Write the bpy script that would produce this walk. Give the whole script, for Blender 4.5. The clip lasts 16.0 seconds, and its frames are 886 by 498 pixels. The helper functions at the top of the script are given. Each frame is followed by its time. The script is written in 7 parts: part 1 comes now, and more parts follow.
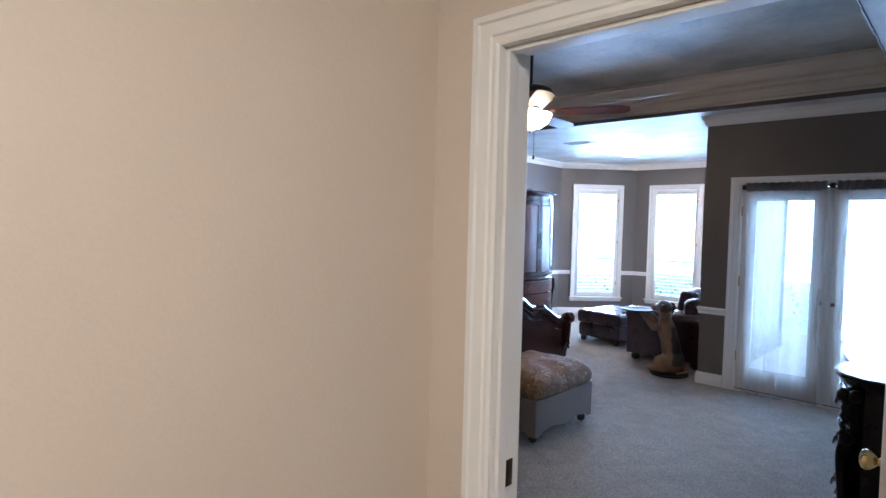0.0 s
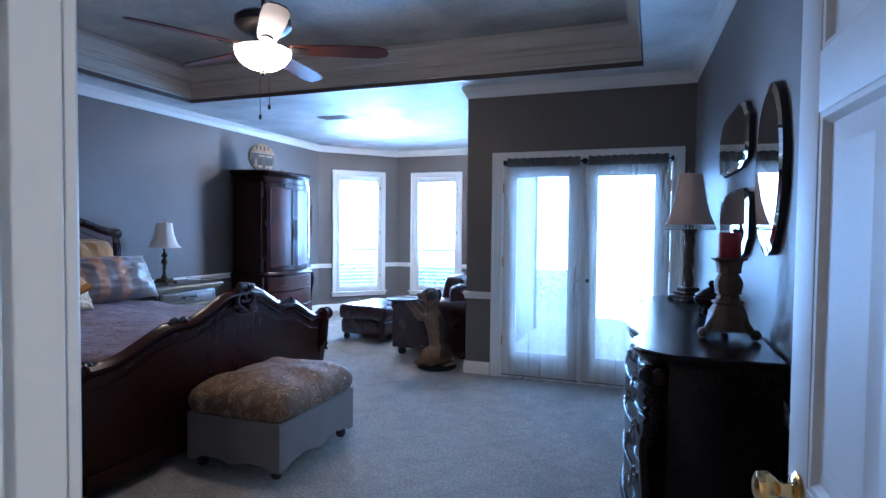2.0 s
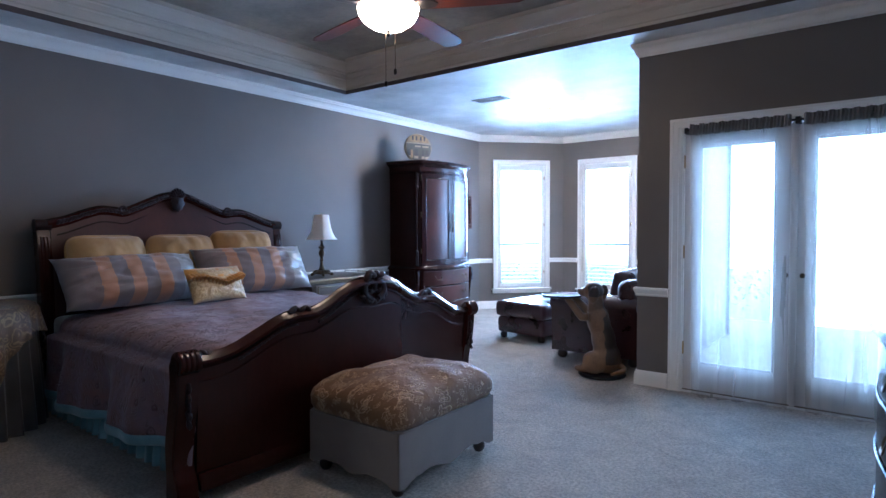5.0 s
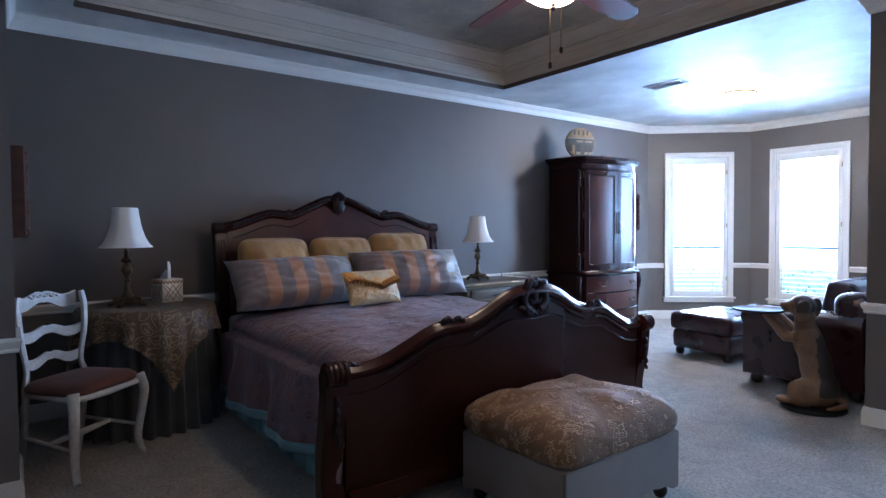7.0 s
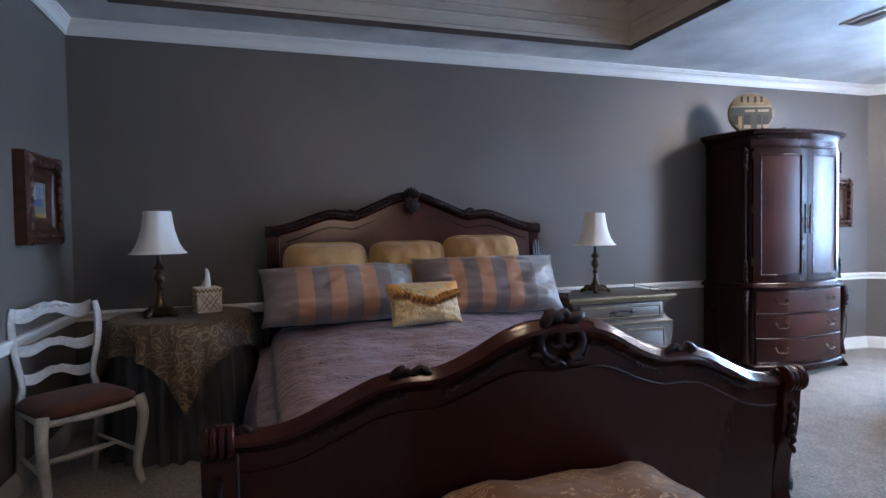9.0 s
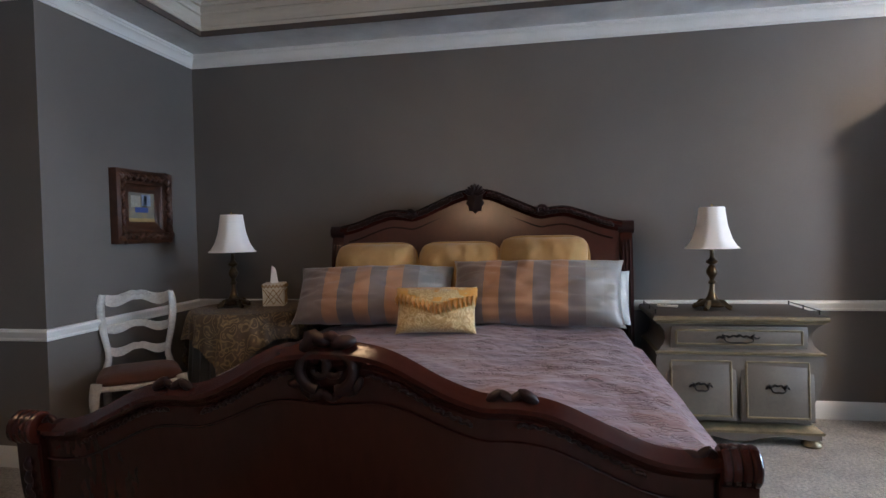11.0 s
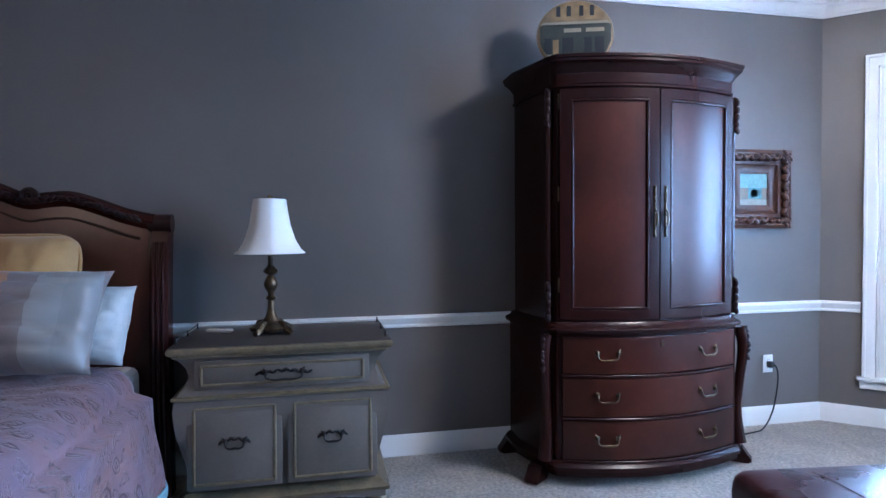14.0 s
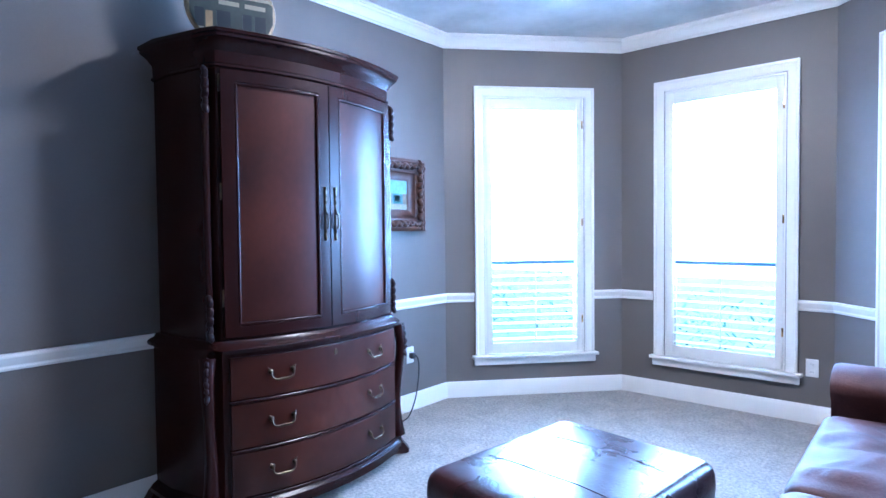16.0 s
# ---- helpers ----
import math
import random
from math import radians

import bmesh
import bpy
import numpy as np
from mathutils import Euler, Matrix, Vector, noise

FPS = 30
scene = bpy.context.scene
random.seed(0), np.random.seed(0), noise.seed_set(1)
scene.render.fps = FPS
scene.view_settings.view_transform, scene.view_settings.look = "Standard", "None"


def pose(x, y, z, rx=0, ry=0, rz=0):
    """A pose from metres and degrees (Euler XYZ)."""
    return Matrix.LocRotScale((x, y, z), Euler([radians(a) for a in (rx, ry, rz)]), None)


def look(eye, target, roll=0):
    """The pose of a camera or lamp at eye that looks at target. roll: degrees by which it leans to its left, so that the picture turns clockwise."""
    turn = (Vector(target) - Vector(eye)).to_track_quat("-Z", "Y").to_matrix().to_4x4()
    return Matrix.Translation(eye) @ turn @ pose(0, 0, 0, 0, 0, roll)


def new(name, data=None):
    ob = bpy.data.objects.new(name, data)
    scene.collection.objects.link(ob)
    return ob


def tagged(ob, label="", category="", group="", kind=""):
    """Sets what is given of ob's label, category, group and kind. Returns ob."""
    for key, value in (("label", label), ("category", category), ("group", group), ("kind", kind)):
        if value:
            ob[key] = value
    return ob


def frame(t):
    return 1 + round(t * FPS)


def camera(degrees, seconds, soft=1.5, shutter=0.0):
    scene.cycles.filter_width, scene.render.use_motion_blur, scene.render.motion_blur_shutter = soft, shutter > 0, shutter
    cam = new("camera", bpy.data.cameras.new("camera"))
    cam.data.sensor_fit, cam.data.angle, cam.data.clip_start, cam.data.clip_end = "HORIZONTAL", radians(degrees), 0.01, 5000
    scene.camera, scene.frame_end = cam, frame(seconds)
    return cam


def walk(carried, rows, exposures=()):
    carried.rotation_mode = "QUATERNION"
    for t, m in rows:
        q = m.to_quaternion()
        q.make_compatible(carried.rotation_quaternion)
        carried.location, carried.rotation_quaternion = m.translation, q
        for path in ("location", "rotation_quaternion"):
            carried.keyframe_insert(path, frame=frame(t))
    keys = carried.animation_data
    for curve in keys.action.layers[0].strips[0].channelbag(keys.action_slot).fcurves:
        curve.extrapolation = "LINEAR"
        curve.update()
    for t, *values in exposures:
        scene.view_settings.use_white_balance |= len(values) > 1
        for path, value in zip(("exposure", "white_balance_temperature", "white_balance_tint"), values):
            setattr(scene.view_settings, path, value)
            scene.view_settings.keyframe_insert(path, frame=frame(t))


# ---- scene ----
cam = camera(75.5, 16.0)
PATH = [
    (0, (0.416, 0.935, 1.598), (-0.95, 2.393, 1.51), 1.4),
    (0.5, (0.314, 1.112, 1.557), (-0.796, 2.774, 1.48), 1.0),
    (1, (0.195, 1.426, 1.528), (-0.736, 3.194, 1.451), 0.8),
    (1.5, (0.118, 1.633, 1.468), (-0.694, 3.459, 1.395), 0.8),
    (2, (0.021, 1.809, 1.406), (-0.667, 3.686, 1.336), 0.6),
    (2.5, (-0.007, 1.988, 1.33), (-0.658, 3.878, 1.262), 0.6),
    (3, (-0.011, 2.232, 1.298), (-0.673, 4.117, 1.222), 0.4),
    (3.5, (-0.066, 2.357, 1.29), (-0.814, 4.21, 1.216), 0.1),
    (4, (-0.123, 2.47, 1.305), (-1.025, 4.253, 1.23), 0.0),
    (4.5, (-0.113, 2.462, 1.315), (-1.159, 4.165, 1.239), -0.0),
    (5, (-0.095, 2.431, 1.29), (-1.311, 4.017, 1.218), -0.2),
    (7.5, (-0.467, 2.898, 1.294), (-2.15, 3.976, 1.234), -0.5),
    (8, (-0.562, 3.211, 1.282), (-2.341, 4.125, 1.226), -0.6),
    (8.5, (-0.68, 3.568, 1.295), (-2.532, 4.321, 1.236), -0.7),
    (9, (-0.75, 3.91, 1.317), (-2.657, 4.509, 1.252), -0.9),
    (9.5, (-0.832, 4.235, 1.314), (-2.8, 4.587, 1.25), -1.0),
    (10, (-0.843, 4.674, 1.315), (-2.838, 4.797, 1.253), -1.0),
    (12.5, (-1.493, 6.561, 1.322), (-3.34, 5.797, 1.258), -1.3),
    (13, (-1.71, 6.83, 1.285), (-3.65, 6.346, 1.225), -1.1),
    (13.5, (-1.777, 6.843, 1.257), (-3.776, 6.84, 1.215), -0.7),
    (14, (-1.969, 6.782, 1.268), (-3.926, 7.189, 1.213), -0.4),
    (14.5, (-2.158, 6.828, 1.263), (-3.988, 7.634, 1.203), -0.5),
    (15, (-2.325, 6.884, 1.259), (-4.013, 7.955, 1.201), -0.7),
    (15.5, (-2.382, 6.818, 1.277), (-3.891, 8.129, 1.217), -0.6),
    (16, (-2.349, 6.7, 1.281), (-3.654, 8.214, 1.219), -0.6),
]
EXPOSURES = [
    (0.0, 0.0, 5050, 10), (0.5, 0.0, 4850, 10), (1.5, 0.0, 4480, 9), (2.5, 0.1, 4280, 7), (3.5, 0.1, 4280, 7), (4.2, 0.2, 4530, 9),
    (5.0, 0.25, 4730, 9), (7.5, 0.15, 4880, 9), (8.5, 0.15, 5080, 9), (9.3, 0.1, 5580, 10), (10.0, 0.08, 6280, 10), (13.2, 0.05, 6280, 10),
    (14.0, -0.08, 4760, 10), (14.6, 0.14, 4560, 9), (15.2, 0.2, 4330, 9), (16.0, 0.42, 4280, 9)]
walk(cam, [(t, look(eye, target, roll)) for t, eye, target, roll in PATH], EXPOSURES)

# ---- world, sun, large lights ----
world = bpy.data.worlds.new("world")
scene.world = world
world.use_nodes = True
sky = world.node_tree.nodes.new("ShaderNodeTexSky")
sky.sky_type, sky.sun_disc = "NISHITA", False
sky.sun_elevation, sky.sun_rotation = radians(75), radians(180)
world.node_tree.links.new(sky.outputs[0], world.node_tree.nodes["Background"].inputs[0])
world.node_tree.nodes["Background"].inputs[1].default_value = 0.12

sun = bpy.data.lights.new("sun", "SUN")
sun.energy, sun.angle, sun.color = 4.5, radians(12), (1.0, 0.95, 0.88)
new("sun", sun).matrix_world = look((0, -3, 12), (0, 0, 0))

DAY = (0.52, 0.72, 1.0)
WARM = (1.0, 0.72, 0.45)


def window_light(name, middle, towards, width, height, watts):
    """Daylight in front of an opening, outside the glass."""
    lamp = bpy.data.lights.new(name, "AREA")
    lamp.shape, lamp.size, lamp.size_y, lamp.energy, lamp.color = "RECTANGLE", width, height, watts, DAY
    new(name, lamp).matrix_world = look(middle, towards)


window_light("daylight_bay_west", (-5.12, 10.92, 1.72), (-4.4, 10.2, 1.85), 0.86, 1.7, 480)
window_light("daylight_bay_middle", (-3.52, 11.62, 1.72), (-3.52, 10.6, 2.15), 0.86, 1.7, 370)
window_light("daylight_bay_east", (-1.86, 10.90, 1.72), (-2.6, 10.15, 1.85), 0.86, 1.7, 175)
window_light("daylight_french_door", (-0.78, 7.72, 1.16), (-0.78, 6.7, 0.72), 1.5, 2.24, 128)

hall = bpy.data.lights.new("hall_lamp", "AREA")
hall.shape, hall.size, hall.energy, hall.color = "DISK", 0.35, 54, (1.0, 0.81, 0.60)
new("hall_lamp", hall).matrix_world = look((0.90, 0.25, 2.52), (0.35, 0.7, 0))

# ---- materials ----
def mat(name, base, rough=0.6, metal=0.0, second=None, scale=3.0, fine=60.0, bump=0.1, depth=0.01, mix=0.5, spec=0.5, stretch=(1, 1, 1), sheen=0.0, coat=0.0, grain=0.12, coords="Object", vary=0.07):
    """A surface with a broad drift between two colours, fine grain in colour and roughness, and fine relief."""
    m = bpy.data.materials.new(name)
    m.use_nodes = True
    nt, n = m.node_tree, m.node_tree.nodes
    b = n["Principled BSDF"]
    b.inputs["Roughness"].default_value, b.inputs["Metallic"].default_value = rough, metal
    b.inputs["Specular IOR Level"].default_value = spec
    b.inputs["Sheen Weight"].default_value, b.inputs["Coat Weight"].default_value = sheen, coat
    tc, mp = n.new("ShaderNodeTexCoord"), n.new("ShaderNodeMapping")
    mp.inputs["Scale"].default_value = stretch
    nt.links.new(tc.outputs[coords], mp.inputs[0])
    big, small = n.new("ShaderNodeTexNoise"), n.new("ShaderNodeTexNoise")
    for tex, s, d in ((big, scale, 4), (small, fine, 3)):
        tex.inputs["Scale"].default_value, tex.inputs["Detail"].default_value = s, d
        nt.links.new(mp.outputs[0], tex.inputs["Vector"])
    ramp = n.new("ShaderNodeValToRGB")
    second = second or tuple(c * 0.82 for c in base)
    ramp.color_ramp.elements[0].color, ramp.color_ramp.elements[1].color = (*second, 1), (*base, 1)
    ramp.color_ramp.elements[0].position, ramp.color_ramp.elements[1].position = 0.5 - mix * 0.4, 0.5 + mix * 0.4
    nt.links.new(big.outputs[0], ramp.inputs[0])
    over = n.new("ShaderNodeMix")
    over.data_type, over.blend_type = "RGBA", "OVERLAY"
    over.inputs[0].default_value = grain
    nt.links.new(ramp.outputs[0], over.inputs[6])
    nt.links.new(small.outputs[0], over.inputs[7])
    nt.links.new(over.outputs[2], b.inputs["Base Color"])
    rr = n.new("ShaderNodeMapRange")
    rr.inputs["To Min"].default_value, rr.inputs["To Max"].default_value = max(0.03, rough - vary), min(1, rough + vary)
    nt.links.new(big.outputs[0], rr.inputs[0])
    nt.links.new(rr.outputs[0], b.inputs["Roughness"])
    if bump:
        bu = n.new("ShaderNodeBump")
        bu.inputs["Strength"].default_value, bu.inputs["Distance"].default_value = bump, depth
        nt.links.new(small.outputs[0], bu.inputs["Height"])
        nt.links.new(bu.outputs[0], b.inputs["Normal"])
    return m


def emitter(name, color, strength):
    m = bpy.data.materials.new(name)
    m.use_nodes = True
    b = m.node_tree.nodes["Principled BSDF"]
    b.inputs["Base Color"].default_value = (0.8, 0.8, 0.78, 1)
    b.inputs["Emission Color"].default_value, b.inputs["Emission Strength"].default_value = (*color, 1), strength
    return m


def pattern(name, ground, figure, third, scale, rough=0.7, sheen=0.3, warp=0.35, width=0.12, bump=0.25, ridge=0.004):
    """A woven cloth with scrolling figures: warped rings of a Voronoi field over a mottled ground."""
    m = mat(name, ground, rough, second=third, scale=scale * 0.6, fine=260, bump=0.0, sheen=sheen, mix=0.35)
    nt, n = m.node_tree, m.node_tree.nodes
    b = n["Principled BSDF"]
    tc, no, ad = n.new("ShaderNodeTexCoord"), n.new("ShaderNodeTexNoise"), n.new("ShaderNodeMix")
    no.inputs["Scale"].default_value, no.inputs["Detail"].default_value = scale * 0.55, 2
    ad.data_type, ad.blend_type = "RGBA", "ADD"
    ad.inputs[0].default_value = warp
    vo = n.new("ShaderNodeTexVoronoi")
    vo.feature, vo.inputs["Scale"].default_value = "F1", scale
    si, ma = n.new("ShaderNodeMath"), n.new("ShaderNodeMath")
    si.operation, ma.operation = "PINGPONG", "GREATER_THAN"
    si.inputs[1].default_value, ma.inputs[1].default_value = 0.16, 0.16 - width
    soft = n.new("ShaderNodeMapRange")
    soft.inputs["From Min"].default_value, soft.inputs["From Max"].default_value = 0.16 - width - 0.05, 0.16 - width + 0.05
    mx = n.new("ShaderNodeMix")
    mx.data_type = "RGBA"
    nt.links.new(tc.outputs["Object"], no.inputs["Vector"])
    nt.links.new(tc.outputs["Object"], ad.inputs[6])
    nt.links.new(no.outputs["Color"], ad.inputs[7])
    nt.links.new(ad.outputs[2], vo.inputs["Vector"])
    nt.links.new(vo.outputs["Distance"], si.inputs[0])
    nt.links.new(si.outputs[0], soft.inputs[0])
    nt.links.new(soft.outputs[0], mx.inputs[0])
    old = b.inputs["Base Color"].links[0].from_socket
    nt.links.new(old, mx.inputs[6])
    mx.inputs[7].default_value = (*figure, 1)
    nt.links.new(mx.outputs[2], b.inputs["Base Color"])
    bu = n.new("ShaderNodeBump")
    bu.inputs["Strength"].default_value, bu.inputs["Distance"].default_value = bump, ridge
    nt.links.new(soft.outputs[0], bu.inputs["Height"])
    nt.links.new(bu.outputs[0], b.inputs["Normal"])
    return m


def paisley(name, rose, blue, dark, size=1.0, cover=0.32, eye=1.0, rough=0.42, sheen=0.15):
    """Woven jacquard: scattered dark eye-shaped figures and faint scrolls over a shifting rose and mauve ground, softly crumpled."""
    m = mat(name, rose, rough, second=blue, scale=8.0, fine=240, bump=0.0, sheen=sheen, mix=0.75, stretch=(1, 0.55, 1))
    nt, n = m.node_tree, m.node_tree.nodes
    b = n["Principled BSDF"]
    co = n.new("ShaderNodeTexCoord")

    def figure(scale, rings_at, squash, turn, cover):
        mp, wob, add = n.new("ShaderNodeMapping"), n.new("ShaderNodeTexNoise"), n.new("ShaderNodeMix")
        mp.inputs["Scale"].default_value, mp.inputs["Rotation"].default_value = squash, (0, 0, turn)
        wob.inputs["Scale"].default_value = scale * 1.6
        add.data_type, add.blend_type = "RGBA", "ADD"
        add.inputs[0].default_value = 0.06 if eye == 1.0 else 0.16
        cell, ramp = n.new("ShaderNodeTexVoronoi"), n.new("ShaderNodeValToRGB")
        cell.inputs["Scale"].default_value, cell.inputs["Randomness"].default_value = scale, 0.55
        nt.links.new(co.outputs["Object"], mp.inputs[0])
        nt.links.new(mp.outputs[0], wob.inputs["Vector"])
        nt.links.new(mp.outputs[0], add.inputs[6])
        nt.links.new(wob.outputs["Color"], add.inputs[7])
        nt.links.new(add.outputs[2], cell.inputs["Vector"])
        nt.links.new(cell.outputs["Distance"], ramp.inputs[0])
        cr = ramp.color_ramp
        cr.elements[0].position, cr.elements[0].color = 0.0, (0, 0, 0, 1)
        cr.elements[1].position, cr.elements[1].color = 1.0, (0, 0, 0, 1)
        for at, wide, level in rings_at:
            for p, v in ((at - wide, 0), (at, level), (at + wide, 0)):
                cr.elements.new(max(0.001, p)).color = (v, v, v, 1)
        mask, cut, mul = n.new("ShaderNodeTexNoise"), n.new("ShaderNodeMapRange"), n.new("ShaderNodeMath")
        mask.inputs["Scale"].default_value, mul.operation = scale * 1.1, "MULTIPLY"
        cut.inputs["From Min"].default_value, cut.inputs["From Max"].default_value = cover, cover + 0.16
        nt.links.new(mp.outputs[0], mask.inputs["Vector"])
        nt.links.new(mask.outputs[0], cut.inputs[0])
        nt.links.new(ramp.outputs[0], mul.inputs[0])
        nt.links.new(cut.outputs[0], mul.inputs[1])
        return mul.outputs[0]

    eyes = figure(7.5 / size, ((0.10, 0.06, 0.8 * eye), (0.27, 0.06, eye)), (1.5, 0.8, 1.0), 0.25, cover)
    vines = figure(12.0 / size, ((0.18, 0.06, 0.65), (0.36, 0.06, 0.6)), (1.3, 0.8, 1.0), -0.4, cover + 0.04)
    top, mx = n.new("ShaderNodeMath"), n.new("ShaderNodeMix")
    top.operation, mx.data_type = "MAXIMUM", "RGBA"
    nt.links.new(eyes, top.inputs[0])
    nt.links.new(vines, top.inputs[1])
    nt.links.new(top.outputs[0], mx.inputs[0])
    nt.links.new(b.inputs["Base Color"].links[0].from_socket, mx.inputs[6])
    mx.inputs[7].default_value = (*dark, 1)
    nt.links.new(mx.outputs[2], b.inputs["Base Color"])
    fold, mix, bump = n.new("ShaderNodeTexNoise"), n.new("ShaderNodeMath"), n.new("ShaderNodeBump")
    fold.inputs["Scale"].default_value, fold.inputs["Detail"].default_value, fold.inputs["Distortion"].default_value = 13, 3, 0.8
    mix.operation = "SUBTRACT"
    nt.links.new(co.outputs["Object"], fold.inputs["Vector"])
    nt.links.new(fold.outputs[0], mix.inputs[0])
    nt.links.new(top.outputs[0], mix.inputs[1])
    bump.inputs["Strength"].default_value, bump.inputs["Distance"].default_value = 0.5, 0.018
    nt.links.new(mix.outputs[0], bump.inputs["Height"])
    nt.links.new(bump.outputs[0], b.inputs["Normal"])
    return m


def striped(name, colours, period, axis=0, rough=0.4, sheen=0.3):
    """Satin with broad woven stripes along one axis of the cloth."""
    m = mat(name, colours[0], rough, scale=8, fine=300, bump=0.15, depth=0.002, sheen=sheen)
    nt, n = m.node_tree, m.node_tree.nodes
    b = n["Principled BSDF"]
    tc, sp, wr, ramp, mx = (n.new("ShaderNode" + k) for k in ("TexCoord", "SeparateXYZ", "Math", "ValToRGB", "Mix"))
    mul = n.new("ShaderNodeMath")
    mul.operation, mul.inputs[1].default_value = "MULTIPLY", 1.0 / period
    wr.operation = "FRACT"
    nt.links.new(tc.outputs["Object"], sp.inputs[0])
    nt.links.new(sp.outputs[axis], mul.inputs[0])
    nt.links.new(mul.outputs[0], wr.inputs[0])
    nt.links.new(wr.outputs[0], ramp.inputs[0])
    cr = ramp.color_ramp
    cr.interpolation = "CONSTANT"
    cr.elements[0].color = (*colours[0], 1)
    cr.elements[1].position, cr.elements[1].color = 1 / len(colours), (*colours[1], 1)
    for i in range(2, len(colours)):
        cr.elements.new(i / len(colours)).color = (*colours[i], 1)
    mx.data_type, mx.blend_type = "RGBA", "MULTIPLY"
    mx.inputs[0].default_value = 0.25
    old = b.inputs["Base Color"].links[0].from_socket
    nt.links.new(ramp.outputs[0], mx.inputs[6])
    nt.links.new(old, mx.inputs[7])
    nt.links.new(mx.outputs[2], b.inputs["Base Color"])
    return m


def glass(name, tint=(1, 1, 1), rough=0.0):
    m = bpy.data.materials.new(name)
    m.use_nodes = True
    nt, n = m.node_tree, m.node_tree.nodes
    n.remove(n["Principled BSDF"])
    tr, gl, fr, mx = (n.new("ShaderNode" + k) for k in ("BsdfTransparent", "BsdfGlossy", "Fresnel", "MixShader"))
    tr.inputs[0].default_value, gl.inputs["Roughness"].default_value = (*tint, 1), rough
    fr.inputs[0].default_value = 1.45
    nt.links.new(fr.outputs[0], mx.inputs[0])
    nt.links.new(tr.outputs[0], mx.inputs[1])
    nt.links.new(gl.outputs[0], mx.inputs[2])
    nt.links.new(mx.outputs[0], n["Material Output"].inputs[0])
    return m


def sheer(name, color, cover):
    """Thin open-weave cloth: part see-through, part translucent."""
    m = bpy.data.materials.new(name)
    m.use_nodes = True
    nt, n = m.node_tree, m.node_tree.nodes
    n.remove(n["Principled BSDF"])
    tr, tl, df, m1, m2 = (n.new("ShaderNode" + k) for k in ("BsdfTransparent", "BsdfTranslucent", "BsdfDiffuse", "MixShader", "MixShader"))
    tl.inputs[0].default_value = df.inputs[0].default_value = (*color, 1)
    tc, wv, mr = n.new("ShaderNodeTexCoord"), n.new("ShaderNodeTexNoise"), n.new("ShaderNodeMapRange")
    mp = n.new("ShaderNodeMapping")
    mp.inputs["Scale"].default_value = (1.6, 1.6, 0.12)
    wv.inputs["Scale"].default_value, wv.inputs["Detail"].default_value = 9, 5
    mr.inputs["To Min"].default_value, mr.inputs["To Max"].default_value = cover - 0.18, cover + 0.18
    nt.links.new(tc.outputs["Object"], mp.inputs[0])
    nt.links.new(mp.outputs[0], wv.inputs["Vector"])
    nt.links.new(wv.outputs[0], mr.inputs[0])
    m1.inputs[0].default_value = 0.5
    nt.links.new(tl.outputs[0], m1.inputs[1])
    nt.links.new(df.outputs[0], m1.inputs[2])
    nt.links.new(mr.outputs[0], m2.inputs[0])
    nt.links.new(tr.outputs[0], m2.inputs[1])
    nt.links.new(m1.outputs[0], m2.inputs[2])
    nt.links.new(m2.outputs[0], n["Material Output"].inputs[0])
    return m


M_WALL = mat("taupe_wall_paint", (0.142, 0.127, 0.112), 0.5, second=(0.114, 0.102, 0.091), scale=1.2, fine=140, bump=0.12, depth=0.003, grain=0.06)
M_HALL = mat("beige_wall_paint", (0.60, 0.525, 0.43), 0.6, second=(0.57, 0.495, 0.40), scale=1.5, fine=110, bump=0.18, depth=0.004, grain=0.05)
M_TRIM = mat("white_trim_paint", (0.74, 0.73, 0.69), 0.35, second=(0.70, 0.69, 0.65), scale=4, fine=90, bump=0.04, depth=0.002, grain=0.04)
M_CREAM = mat("cream_glazed_moulding", (0.60, 0.545, 0.46), 0.45, second=(0.52, 0.47, 0.39), scale=3, fine=60, bump=0.06, depth=0.003, stretch=(1, 1, 6))
M_CEIL = mat("mottled_ceiling_paint", (0.80, 0.79, 0.76), 0.55, second=(0.56, 0.555, 0.53), scale=2.2, fine=22, bump=0.16, depth=0.006, mix=0.4, grain=0.15)
M_TRAY = mat("faux_finish_tray_paint", (0.50, 0.455, 0.37), 0.55, second=(0.25, 0.235, 0.195), scale=1.7, fine=26, bump=0.14, depth=0.006, mix=0.4, grain=0.2)
M_CARPET = mat("cream_pile_carpet", (0.70, 0.63, 0.53), 0.95, second=(0.44, 0.39, 0.32), scale=58, fine=170, bump=1.0, depth=0.05, sheen=0.3, grain=0.6, mix=0.3)
# footprints and vacuum tracks: broad patches where the pile lies another way
nt = M_CARPET.node_tree
tracks, span, shade = nt.nodes.new("ShaderNodeTexNoise"), nt.nodes.new("ShaderNodeMapRange"), nt.nodes.new("ShaderNodeMix")
tracks.inputs["Scale"].default_value, tracks.inputs["Detail"].default_value, tracks.inputs["Distortion"].default_value = 5.5, 6, 1.2
span.inputs["From Min"].default_value, span.inputs["From Max"].default_value = 0.36, 0.62
span.inputs["To Min"].default_value, span.inputs["To Max"].default_value = 0.80, 1.0
shade.data_type, shade.blend_type = "RGBA", "MULTIPLY"
shade.inputs[0].default_value = 1.0
nt.links.new(nt.nodes["Principled BSDF"].inputs["Base Color"].links[0].from_socket, shade.inputs[6])
nt.links.new(nt.nodes["Texture Coordinate"].outputs["Object"], tracks.inputs["Vector"])
nt.links.new(tracks.outputs[0], span.inputs[0])
